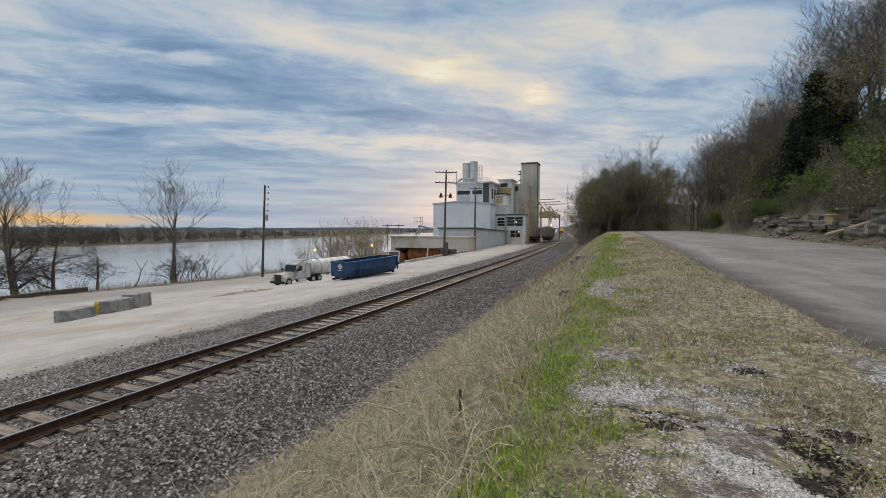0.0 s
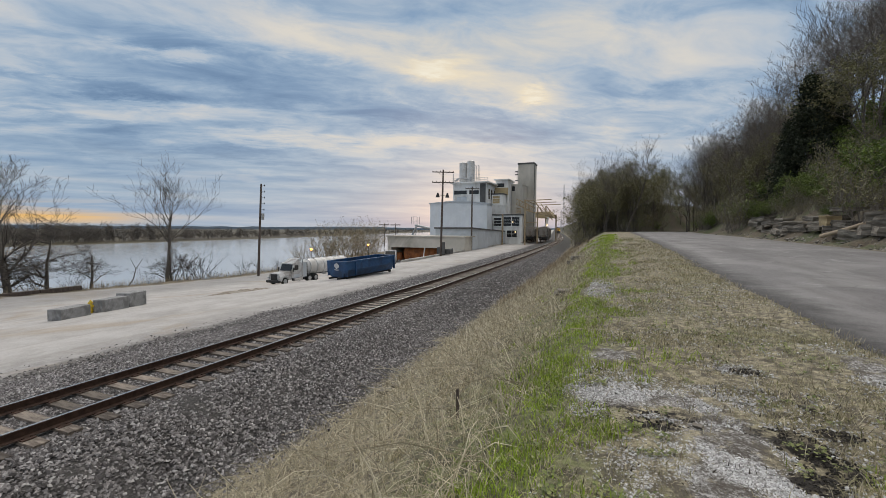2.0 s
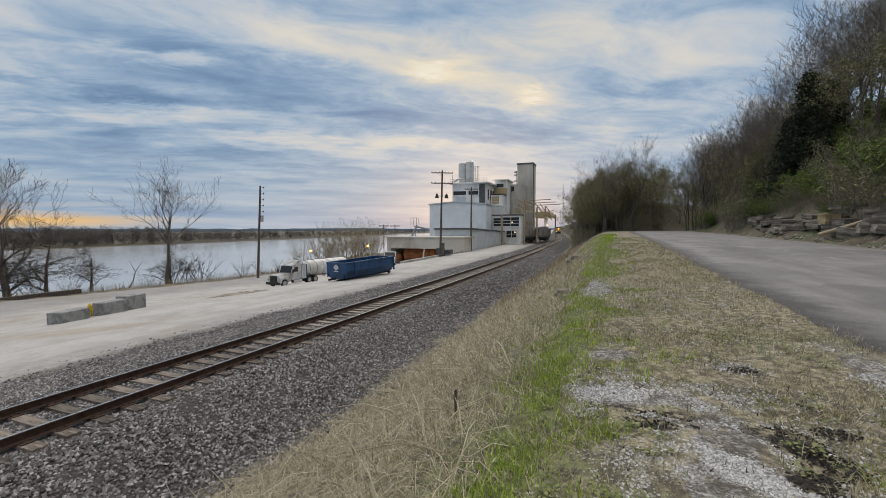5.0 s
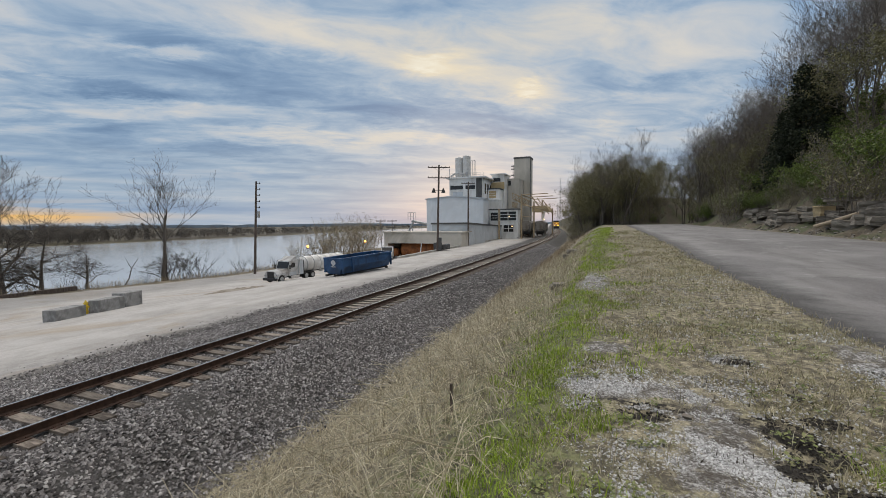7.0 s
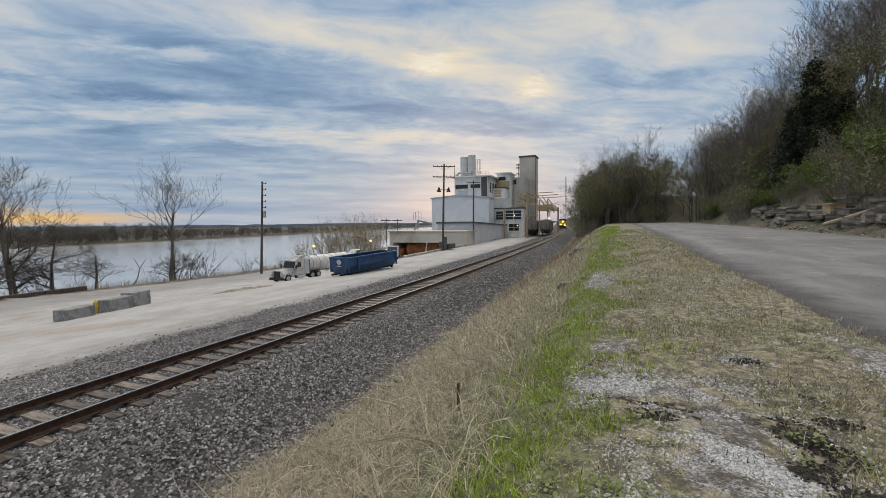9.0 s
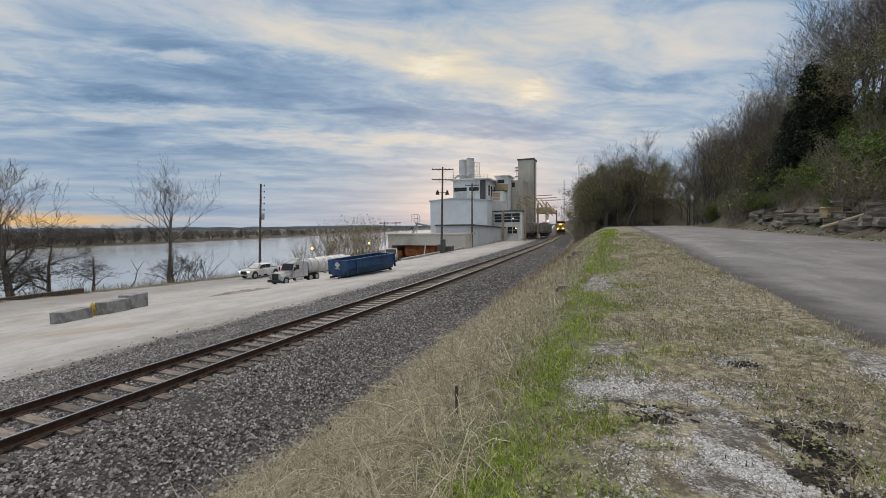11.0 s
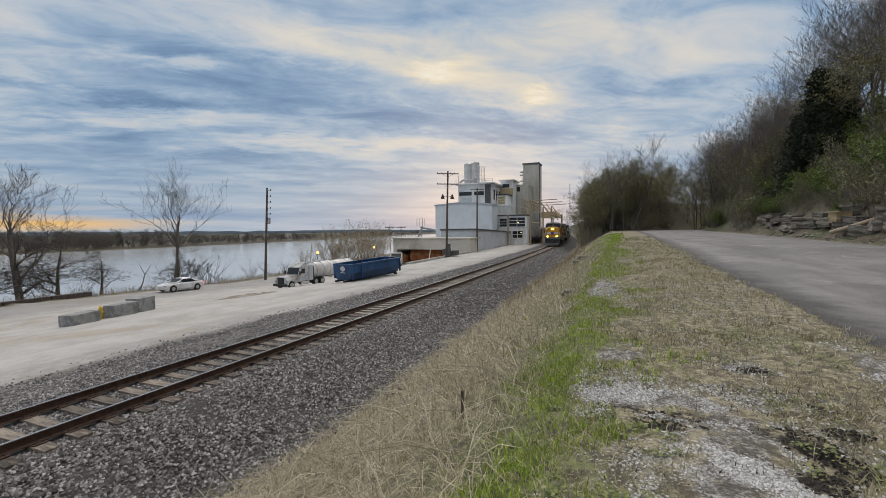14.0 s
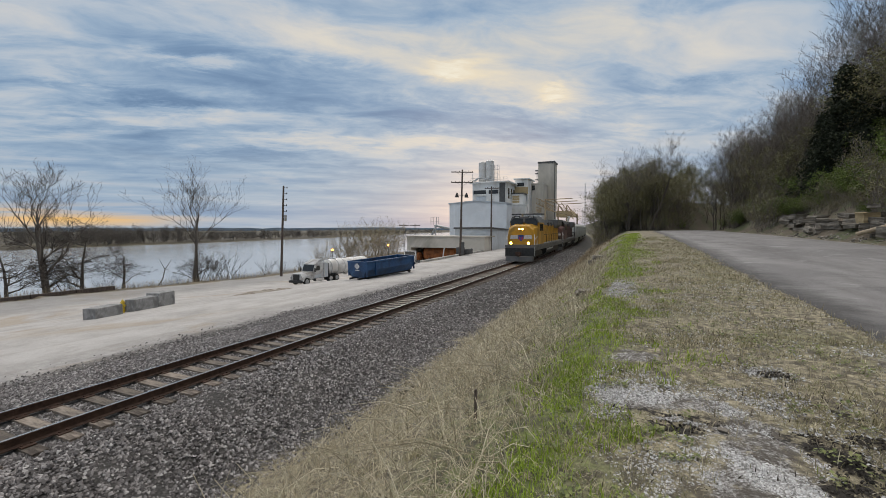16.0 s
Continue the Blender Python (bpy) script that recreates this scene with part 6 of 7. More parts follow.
def build_lorry(m):
    root = thing("lorry", m, "white conventional lorry tractor parked with a tank trailer", "truck")
    bm = bmesh.new()
    prism(bm, [(-1.05, 0.75), (1.05, 0.75), (1.05, 1.35), (0.75, 1.72), (-0.75, 1.72), (-1.05, 1.35)], 0.25, 2.3, "y")
    for v in bm.verts:
        if v.co.y < 1 and v.co.z > 1.0:
            v.co.z -= 0.16
    part("hood", bm, M["lorry_paint"], root)
    for s in (-1, 1):
        bm = bmesh.new()
        prism(bm, [(0.2, 0.55), (0.5, 1.15), (1.0, 1.25), (1.5, 1.15), (1.95, 0.6), (1.75, 0.6), (1.4, 1.0), (0.95, 1.08), (0.6, 0.98), (0.4, 0.55)], s * 0.72, s * 1.2, "x")
        part("fender", bm, M["lorry_paint"], root)
        bm = bmesh.new()
        box(bm, s * 0.95 - 0.14, s * 0.95 + 0.14, 0.12, 0.3, 0.85, 1.08, 0.04)
        part("headlight", bm, M["chrome"], root)
        bm = bmesh.new()
        rod(bm, (s * 1.12, 2.35, 1.9), (s * 1.35, 2.3, 2.0), 0.025, seg=5)
        box(bm, s * 1.36 - 0.1, s * 1.36 + 0.1, 2.24, 2.34, 1.7, 2.25, 0.03)
        part("mirror", bm, M["black_steel"], root)
        bm = bmesh.new()
        box(bm, s * 1.0 - 0.2, s * 1.0 + 0.2, 2.6, 4.2, 0.35, 0.85, 0.08)
        part("fuel_tank", bm, M["chrome"], root)
    bm = bmesh.new()
    box(bm, -0.55, 0.55, 0.14, 0.27, 0.62, 1.5, 0.04)
    part("grille", bm, M["black_steel"], root)
    bm = bmesh.new()
    box(bm, -1.18, 1.18, -0.05, 0.25, 0.35, 0.68, 0.06)
    part("bumper", bm, M["black_steel"], root)
    bm = bmesh.new()
    prism(bm, [(2.2, 0.8), (4.0, 0.8), (4.0, 2.85), (3.0, 2.9), (2.62, 2.75), (2.25, 1.75)], -1.15, 1.15, "x")
    part("cab", bm, M["lorry_paint"], root)
    bm = bmesh.new()
    prism(bm, [(2.22, 1.80), (2.25, 1.78), (2.60, 2.60), (2.57, 2.64)], -1.0, 1.0, "x")
    part("windscreen", bm, M["car_glass"], root)
    for s in (-1, 1):
        bm = bmesh.new()
        prism(bm, [(2.55, 1.85), (3.4, 1.85), (3.4, 2.5), (2.85, 2.5)], s * 1.145, s * 1.165, "x")
        part("side_window", bm, M["car_glass"], root)
    bm = bmesh.new()
    prism(bm, [(2.95, 2.86), (4.0, 2.86), (4.0, 3.35), (3.75, 3.35)], -0.95, 0.95, "x")
    part("roof_fairing", bm, M["lorry_paint"], root)
    for s in (-1, 1):
        bm = bmesh.new()
        box(bm, s * 1.155 - 0.012, s * 1.155 + 0.012, 2.5, 3.6, 0.78, 1.28)
        part("door_panel", bm, M["grey_wall"], root, "grey lower door panel")
        bm = bmesh.new()
        rod(bm, (s * 1.2, 4.15, 0.9), (s * 1.2, 4.15, 3.3), 0.075, seg=10)
        part("exhaust_stack", bm, M["chrome"], root)
        bm = bmesh.new()
        box(bm, s * 1.1 - 0.09, s * 1.1 + 0.09, 2.3, 3.7, 0.42, 0.72, 0.03)
        part("running_board", bm, M["black_steel"], root)
    bm = bmesh.new()
    prism(bm, [(4.02, 0.8), (5.0, 0.8), (5.0, 2.75), (4.02, 2.85)], -1.16, 1.16, "x")
    part("sleeper", bm, M["grey_wall"], root, "grey sleeper box behind the cab")
    bm = bmesh.new()
    box(bm, -0.45, 0.45, 0.5, 7.4, 0.55, 0.85)
    part("chassis", bm, M["black_steel"], root)
    for s in (-1, 1):
        wheel(root, s * 0.98, 1.05, 0.5, 0.3)
        for y in (5.6, 6.85):
            wheel(root, s * 0.92, y, 0.5, 0.5)
    tr = thing("tank_trailer", m @ pose(0, 4.9, 0), "white pneumatic tank trailer with ringed shell", "trailer")
    bm = bmesh.new()
    seg = [(0.4, 0.55), (0.9, 1.12), (3.2, 1.18), (9.0, 1.18), (9.6, 1.1), (10.0, 0.55)]
    for (y0, r0), (y1, r1) in zip(seg, seg[1:]):
        rod(bm, (0, y0, 2.0), (0, y1, 2.0), r0, r1, 32, caps=True)
    part("shell", bm, M["tank_white"], tr)
    for y in (1.0, 2.4, 3.8, 5.2, 6.6, 8.0, 9.2):
        bm = bmesh.new()
        rod(bm, (0, y - 0.05, 2.0), (0, y + 0.05, 2.0), 1.22, seg=32)
        part("ring", bm, M["steel"], tr)
    for y in (2.6, 5.0, 7.4):
        bm = bmesh.new()
        rod(bm, (0, y, 3.1), (0, y, 3.32), 0.28, seg=14)
        part("hatch", bm, M["steel"], tr)
    for y in (2.6, 5.0, 7.4):
        bm = bmesh.new()
        rod(bm, (0, y, 1.4), (0, y, 0.6), 0.95, 0.25, seg=16)
        part("cone", bm, M["tank_white"], tr)
    bm = bmesh.new()
    for s in (-1, 1):
        rod(bm, (s * 1.0, 0.35, 1.0), (s * 1.0, 0.35, 2.7), 0.05, seg=6)
        rod(bm, (s * 1.0, 0.35, 1.05), (-s * 1.0, 0.35, 2.65), 0.04, seg=6)
        box(bm, s * 0.6 - 0.08, s * 0.6 + 0.08, 0.2, 9.6, 0.95, 1.15)
    rod(bm, (-1.0, 0.35, 2.7), (1.0, 0.35, 2.7), 0.05, seg=6)
    rod(bm, (-1.0, 0.35, 1.0), (1.0, 0.35, 1.0), 0.05, seg=6)
    part("frame", bm, M["black_steel"], tr)
    bm = bmesh.new()
    box(bm, -0.98, 0.98, 0.38, 0.42, 1.05, 2.65)
    part("front_shield", bm, M["grey_wall"], tr, "pale splash shield at the front")
    for s in (-1, 1):
        for y in (7.9, 9.15):
            wheel(tr, s * 0.92, y, 0.5, 0.5)


_lz = land1(-33.6, 38.0)
build_lorry(pose(-33.4, 35.1, _lz + 0.02, 0, 0, -3.6) @ Matrix.Scale(0.82, 4))
_l2 = thing("parked_lorry_cab", on_land(-38.6, 71.0, 20), "white lorry cab parked by the rusty tanks", "truck")
_bm = bmesh.new()
prism(_bm, [(-1.0, 0.6), (1.2, 0.6), (1.2, 2.6), (0.2, 2.7), (-0.3, 1.7), (-1.0, 1.5)], -1.1, 1.1, "x")
part("cab", _bm, M["white_body"], _l2)
_bm = bmesh.new()
prism(_bm, [(-0.33, 1.75), (-0.30, 1.73), (0.14, 2.5), (0.11, 2.53)], -0.95, 0.95, "x")
part("windscreen", _bm, M["car_glass"], _l2)
for _s in (-1, 1):
    wheel(_l2, _s * 0.95, -0.3, 0.48, 0.3)


# ---------------------------------------------------------------- passing cars
def lofted(bm, sections):
    """Skin over cross-sections: each (y, [(x, z), ...]) with the same count."""
    rings = [[bm.verts.new((x, y, z)) for x, z in pts] for y, pts in sections]
    for a, b in zip(rings, rings[1:]):
        n = len(a)
        for i in range(n):
            bm.faces.new((a[i], a[(i + 1) % n], b[(i + 1) % n], b[i]))
    bm.faces.new(rings[0])
    bm.faces.new(rings[-1][::-1])
    bmesh.ops.recalc_face_normals(bm, faces=bm.faces[:])


def body_ring(w, z0, z1, tuck=0.08):
    return [(-w + tuck, z0), (w - tuck, z0), (w, z0 + 0.15), (w, z1 - 0.12), (w - tuck * 1.3, z1), (-w + tuck * 1.3, z1), (-w, z1 - 0.12), (-w, z0 + 0.15)]


def build_pickup():
    root = thing("pickup", pose(0, 0, 0), "white crew-cab pickup driving along the river road", "pickup truck")
    bm = bmesh.new()
    lofted(bm, [(-2.95, body_ring(0.86, 0.5, 1.12, 0.14)), (-2.75, body_ring(0.98, 0.42, 1.2)), (-1.5, body_ring(1.0, 0.42, 1.28)), (0.9, body_ring(1.0, 0.42, 1.25)), (2.8, body_ring(0.99, 0.5, 1.28)), (2.93, body_ring(0.95, 0.55, 1.25))])
    part("body", bm, M["white_body"], root)
    bm = bmesh.new()
    lofted(bm, [(-1.45, body_ring(0.86, 1.2, 1.3, 0.1)), (-0.7, body_ring(0.80, 1.2, 1.9, 0.14)), (0.9, body_ring(0.80, 1.2, 1.93, 0.14)), (1.12, body_ring(0.82, 1.2, 1.84, 0.14)), (1.22, body_ring(0.84, 1.2, 1.3, 0.1))])
    part("cab", bm, M["white_body"], root)
    bm = bmesh.new()
    prism(bm, [(-1.36, 1.34), (-1.33, 1.30), (-0.70, 1.82), (-0.74, 1.86)], -0.74, 0.74, "x")
    part("windscreen", bm, M["car_glass"], root)
    for s in (-1, 1):
        for y0, y1, y2, y3 in ((-1.0, -0.62, 0.02, 0.02), (0.1, 0.1, 0.86, 0.98)):
            bm = bmesh.new()
            prism(bm, [(y0, 1.33), (y3, 1.33), (y2, 1.78), (y1, 1.78)], s * 0.825, s * 0.87, "x")
            part("side_window", bm, M["car_glass"], root)
        bm = bmesh.new()
        box(bm, s * 1.06 - 0.1, s * 1.06 + 0.1, -1.02, -0.86, 1.28, 1.46, 0.03)
        part("mirror", bm, M["black_steel"], root)
        bm = bmesh.new()
        box(bm, s * 0.72 - 0.2, s * 0.72 + 0.2, -2.98, -2.72, 0.88, 1.06, 0.03)
        part("headlight", bm, M["head_lamp"], root)
        bm = bmesh.new()
        box(bm, s * 0.9 - 0.08, s * 0.9 + 0.11, 2.84, 2.97, 0.85, 1.2, 0.02)
        part("tail_light", bm, M["tail_lamp"], root)
        for y in (-1.95, 1.8):
            bm = bmesh.new()
            rod(bm, (s * 0.80, y, 0.5), (s * 1.012, y, 0.5), 0.50, seg=24)
            part("wheel_arch", bm, M["black"], root)
    bm = bmesh.new()
    box(bm, -0.55, 0.55, -2.99, -2.85, 0.62, 1.02, 0.03)
    part("grille", bm, M["black_steel"], root)
    bm = bmesh.new()
    box(bm, -0.82, 0.82, 1.3, 2.8, 1.262, 1.30)
    part("bed_cover", bm, M["black_steel"], root)
    ws = [wheel(root, s * 0.87, y, 0.41, 0.28) for s in (-1, 1) for y in (-1.95, 1.8)]
    return root, ws, 0.41


def build_sedan():
    root = thing("sedan", pose(0, 0, 0), "white four-door sedan driving along the river road", "car")
    bm = bmesh.new()
    lofted(bm, [(-2.4, body_ring(0.72, 0.3, 0.66, 0.16)), (-2.1, body_ring(0.88, 0.22, 0.78)), (-1.0, body_ring(0.92, 0.22, 0.93)), (1.2, body_ring(0.92, 0.22, 0.96)), (2.2, body_ring(0.86, 0.28, 1.0)), (2.4, body_ring(0.76, 0.34, 0.92, 0.14))])
    part("body", bm, M["white_body"], root)
    bm = bmesh.new()
    lofted(bm, [(-1.05, body_ring(0.80, 0.86, 0.95, 0.1)), (-0.25, body_ring(0.66, 0.86, 1.42, 0.16)), (0.7, body_ring(0.66, 0.86, 1.44, 0.16)), (1.85, body_ring(0.74, 0.86, 1.02, 0.1))])
    part("cab", bm, M["white_body"], root)
    bm = bmesh.new()
    prism(bm, [(-0.98, 0.99), (-0.95, 0.96), (-0.27, 1.36), (-0.30, 1.40)], -0.6, 0.6, "x")
    part("windscreen", bm, M["car_glass"], root)
    for s in (-1, 1):
        for pts in ([(-0.72, 0.98), (0.22, 0.98), (0.22, 1.36), (-0.18, 1.34)], [(0.28, 0.98), (1.35, 1.0), (0.78, 1.36), (0.28, 1.36)]):
            bm = bmesh.new()
            prism(bm, pts, s * 0.66, s * 0.80, "x")
            for v in bm.verts:
                if abs(v.co.x) > 0.75 and v.co.z > 1.2:
                    v.co.x = math.copysign(0.70, v.co.x)
            part("side_window", bm, M["car_glass"], root)
        bm = bmesh.new()
        box(bm, s * 0.62 - 0.2, s * 0.62 + 0.2, -2.36, -2.08, 0.58, 0.72, 0.03)
        part("headlight", bm, M["chrome"], root)
        bm = bmesh.new()
        box(bm, s * 0.68 - 0.14, s * 0.68 + 0.14, 2.24, 2.40, 0.72, 0.88, 0.03)
        part("tail_light", bm, M["tail_lamp"], root)
        bm = bmesh.new()
        box(bm, s * 0.98 - 0.09, s * 0.98 + 0.09, -0.72, -0.58, 0.95, 1.08, 0.03)
        part("mirror", bm, M["white_body"], root)
        for y in (-1.45, 1.4):
            bm = bmesh.new()
            rod(bm, (s * 0.72, y, 0.36), (s * 0.932, y, 0.36), 0.39, seg=24)
            part("wheel_arch", bm, M["black"], root)
    ws = [wheel(root, s * 0.83, y, 0.33, 0.22) for s in (-1, 1) for y in (-1.45, 1.4)]
    return root, ws, 0.33


PICKUP = build_pickup()
SEDAN = build_sedan()


# ---------------------------------------------------------------- the train
M["loco_yellow"] = material("yellow_locomotive_paint", [(0.50, 0.25, 0.012, 1), (0.60, 0.32, 0.02, 1)], 1.0, 0.45, 0, 0.05, 6, (0.30, 0.16, 0.025, 1), 0.8)
M["loco_grey"] = material("grey_locomotive_roof", [g3(0.10), g3(0.15)], 1.5, 0.6, 0, 0.1)
M["loco_dark"] = material("oxide_red_locomotive_paint", [(0.09, 0.04, 0.035, 1), (0.14, 0.065, 0.055, 1)], 1.0, 0.6, 0, 0.08, stain=(0.06, 0.05, 0.05, 1), stain_scale=0.6)
M["red_stripe"] = material("red_stripe", [(0.45, 0.03, 0.03, 1), (0.5, 0.04, 0.04, 1)], 4, 0.5, 0, 0)
M["blue_panel"] = material("blue_shield", [(0.02, 0.05, 0.22, 1), (0.03, 0.07, 0.28, 1)], 4, 0.5, 0, 0)
M["train_lamp"] = material("train_headlamp", [(1, 0.85, 0.55, 1), (1, 0.85, 0.55, 1)], 4, 0.3, glow=((1.0, 0.42, 0.03, 1), 26.0), bump=0)


def locomotive(name, label, paint, lit):
    """A six-axle freight locomotive, centred, on its rails; the cab end faces -y."""
    root = thing(name, pose(0, 0, 0), label, "locomotive")
    bm = bmesh.new()
    box(bm, -1.55, 1.55, -10.9, 10.9, 1.45, 1.78, 0.03)
    part("platform", bm, M["loco_grey"], root)
    bm = bmesh.new()
    box(bm, -1.5, 1.5, -10.95, 10.95, 1.18, 1.45, 0.03)
    for s in (-1, 1):
        box(bm, s * 1.56 - 0.012, s * 1.56 + 0.012, -10.8, 10.8, 1.5, 1.62)
    part("sill", bm, M["loco_grey"], root, "dirty grey side sill")
    # nose
    bm = bmesh.new()
    lofted(bm, [(-10.35, [(-1.38, 1.5), (1.38, 1.5), (1.40, 2.6), (1.22, 3.3), (0.7, 3.66), (-0.7, 3.66), (-1.22, 3.3), (-1.40, 2.6)]), (-10.1, [(-1.46, 1.5), (1.46, 1.5), (1.48, 2.6), (1.35, 3.45), (0.85, 3.80), (-0.85, 3.80), (-1.35, 3.45), (-1.48, 2.6)]), (-8.7, [(-1.52, 1.78), (1.52, 1.78), (1.55, 2.6), (1.55, 3.6), (0.9, 3.95), (-0.9, 3.95), (-1.55, 3.6), (-1.55, 2.6)])])
    nose = part("nose", bm, paint, root)
    # winged shield drawn as plain shapes
    bm = bmesh.new()
    for i in range(4):
        for q in (-1, 1):
            box(bm, q * 0.72 - 0.42 + 0.02 * i, q * 0.72 + 0.42 - 0.02 * i, -10.37 - 0.001 * i, -10.33, 2.36 + i * 0.11, 2.43 + i * 0.11)
    part("wing", bm, M["decal"], nose, "pale wing-shaped emblem")
    bm = bmesh.new()
    prism(bm, [(-0.28, 2.78), (0.28, 2.78), (0.28, 2.35), (0, 2.12), (-0.28, 2.35)], -10.385, -10.33, "y")
    part("shield", bm, M["blue_panel"], nose, "plain blue shield")
    bm = bmesh.new()
    for x in (-0.18, -0.02, 0.14):
        box(bm, x, x + 0.07, -10.395, -10.38, 2.26, 2.58)
    part("shield_stripe", bm, M["red_stripe"], nose, "red stripes on the shield")
    # cab
    bm = bmesh.new()
    prism(bm, [(-1.55, 1.78), (1.55, 1.78), (1.55, 4.05), (1.25, 4.62), (-1.25, 4.62), (-1.55, 4.05)], -8.7, -5.6, "y")
    cab = part("cab", bm, paint, root)
    bm = bmesh.new()
    prism(bm, [(-1.57, 4.08), (1.57, 4.08), (1.28, 4.70), (-1.28, 4.70)], -8.9, -5.5, "y")
    part("roof", bm, M["loco_grey"], cab)
    for s in (-1, 1):
        bm = bmesh.new()
        prism(bm, [(s * 0.12, 3.98), (s * 1.42, 3.75), (s * 1.42, 4.2), (s * 1.2, 4.5), (s * 0.12, 4.5)], -8.94, -8.86, "y")
        part("windscreen", bm, M["car_glass"], cab)
        for y in (-8.2, -7.1):
            bm = bmesh.new()
            box(bm, s * 1.555 - 0.02, s * 1.555 + 0.02, y, y + 0.9, 3.2, 3.95)
            part("side_window", bm, M["car_glass"], cab)
        bm = bmesh.new()
        box(bm, s * 0.75 - 0.32, s * 0.75 + 0.32, -8.98, -8.88, 4.52, 4.78, 0.02)
        part("number_board", bm, M["black_steel"], cab, "dark number board with pale bars")
        bm = bmesh.new()
        box(bm, s * 0.75 - 0.22, s * 0.75 + 0.22, -9.0, -8.975, 4.60, 4.70)
        part("board_mark", bm, M["decal"], cab, "plain pale bar")
    # long hood with doors and grilles
    bm = bmesh.new()
    prism(bm, [(-0.98, 1.78), (0.98, 1.78), (0.98, 3.85), (0.8, 4.15), (-0.8, 4.15), (-0.98, 3.85)], -5.6, 10.5, "y")
    part("hood", bm, paint, root)
    bm = bmesh.new()
    prism(bm, [(-1.0, 3.88), (1.0, 3.88), (0.82, 4.5), (-0.82, 4.5)], -5.5, 6.2, "y")
    part("hood_roof", bm, M["loco_grey"], root)
    bm = bmesh.new()
    prism(bm, [(-1.0, 3.5), (1.0, 3.5), (1.52, 3.9), (1.52, 4.62), (-1.52, 4.62), (-1.52, 3.9)], 6.0, 10.2, "y")
    part("radiator", bm, M["loco_grey"], root)
    for s in (-1, 1):
        for i in range(9):
            bm = bmesh.new()
            y = -3.4 + i * 1.05
            box(bm, s * 0.98 - 0.02, s * 0.98 + 0.03 * s + 0.02, y, y + 0.95, 1.95, 3.6)
            part("hood_door", bm, paint, root)
        for i, (y, z) in enumerate(((-5.2, 2.2), (-5.2, 3.0), (-4.4, 3.0), (3.2, 3.72), (0.6, 3.72))):
            bm = bmesh.new()
            box(bm, s * 1.0 - 0.05, s * 1.0 + 0.05, y, y + 0.7, z, z + 0.45)
            part("grille", bm, M["black_steel"], root)
        # side rails with stanchions
        bm = bmesh.new()
        rod(bm, (s * 1.5, -5.4, 2.75), (s * 1.5, 10.6, 2.75), 0.025, seg=5)
        for i in range(9):
            y = -5.4 + i * 2.0
            rod(bm, (s * 1.5, y, 1.75), (s * 1.5, y, 2.75), 0.025, seg=5)
        part("side_handrail", bm, M["black_steel"], root, "dark side handrail")
        bm = bmesh.new()
        rod(bm, (s * 1.5, -10.9, 0.7), (s * 1.5, -10.85, 2.3), 0.03, seg=5)
        rod(bm, (s * 1.5, -10.85, 2.3), (s * 1.35, -10.2, 2.9), 0.03, seg=5)
        rod(bm, (s * 1.5, -9.6, 1.8), (s * 1.5, -8.8, 2.8), 0.03, seg=5)
        rod(bm, (s * 1.5, -10.85, 2.3), (s * 1.5, -9.0, 2.75), 0.03, seg=5)
        part("step_handrail", bm, M["decal"], root, "pale step handrail")
        for i in range(4):
            bm = bmesh.new()
            box(bm, s * 1.3 - 0.25, s * 1.3 + 0.25, -10.9, -10.35, 0.55 + i * 0.27, 0.60 + i * 0.27)
            part("step", bm, M["black_steel"], root)
        bm = bmesh.new()
        rod(bm, (s * 0.9, -10.98, 1.95), (s * 0.9, -10.7, 1.95), 0.17, seg=18)
        part("ditch_light", bm, M["black_steel"], root)
        if lit:
            bm = bmesh.new()
            rod(bm, (s * 0.9, -11.01, 1.95), (s * 0.9, -10.985, 1.95), 0.14, seg=18)
            part("ditch_lens", bm, M["train_lamp"], root, "lit warm ditch light")
    for s in (-1, 1):
        bm = bmesh.new()
        rod(bm, (s * 0.16, -10.42, 3.38), (s * 0.16, -10.15, 3.38), 0.16, seg=18)
        part("headlight", bm, M["black_steel"], nose)
        if lit:
            bm = bmesh.new()
            rod(bm, (s * 0.16, -10.45, 3.38), (s * 0.16, -10.425, 3.38), 0.12, seg=18)
            part("headlight_lens", bm, M["train_lamp"], nose, "lit warm headlight")
    # pilot, coupler, plough
    bm = bmesh.new()
    box(bm, -1.5, 1.5, -11.0, -10.8, 0.55, 1.45, 0.03)
    part("pilot", bm, M["black_steel"], root)
    bm = bmesh.new()
    prism(bm, [(-1.45, -10.95), (1.45, -10.95), (1.3, -11.3), (0, -11.65), (-1.3, -11.3)], 0.12, 0.62, "z")
    part("plough", bm, M["loco_grey"], root, "worn grey plough blade")
    bm = bmesh.new()
    box(bm, -0.16, 0.16, -11.75, -10.9, 0.75, 1.05, 0.05)
    box(bm, -0.24, 0.24, -11.9, -11.6, 0.7, 1.1, 0.06)
    part("coupler", bm, M["steel_rust"], root)
    bm = bmesh.new()
    prism(bm, [(-1.45, 1.2), (1.45, 1.2), (1.45, 0.7), (1.1, 0.35), (-1.1, 0.35), (-1.45, 0.7)], -3.2, 3.2, "y")
    part("fuel_tank", bm, M["black_steel"], root)
    for s in (-1, 1):
        bm = bmesh.new()
        rod(bm, (s * 1.3, -2.6, 1.0), (s * 1.3, 2.2, 1.0), 0.18, seg=12)
        part("air_reservoir", bm, M["steel"], root)
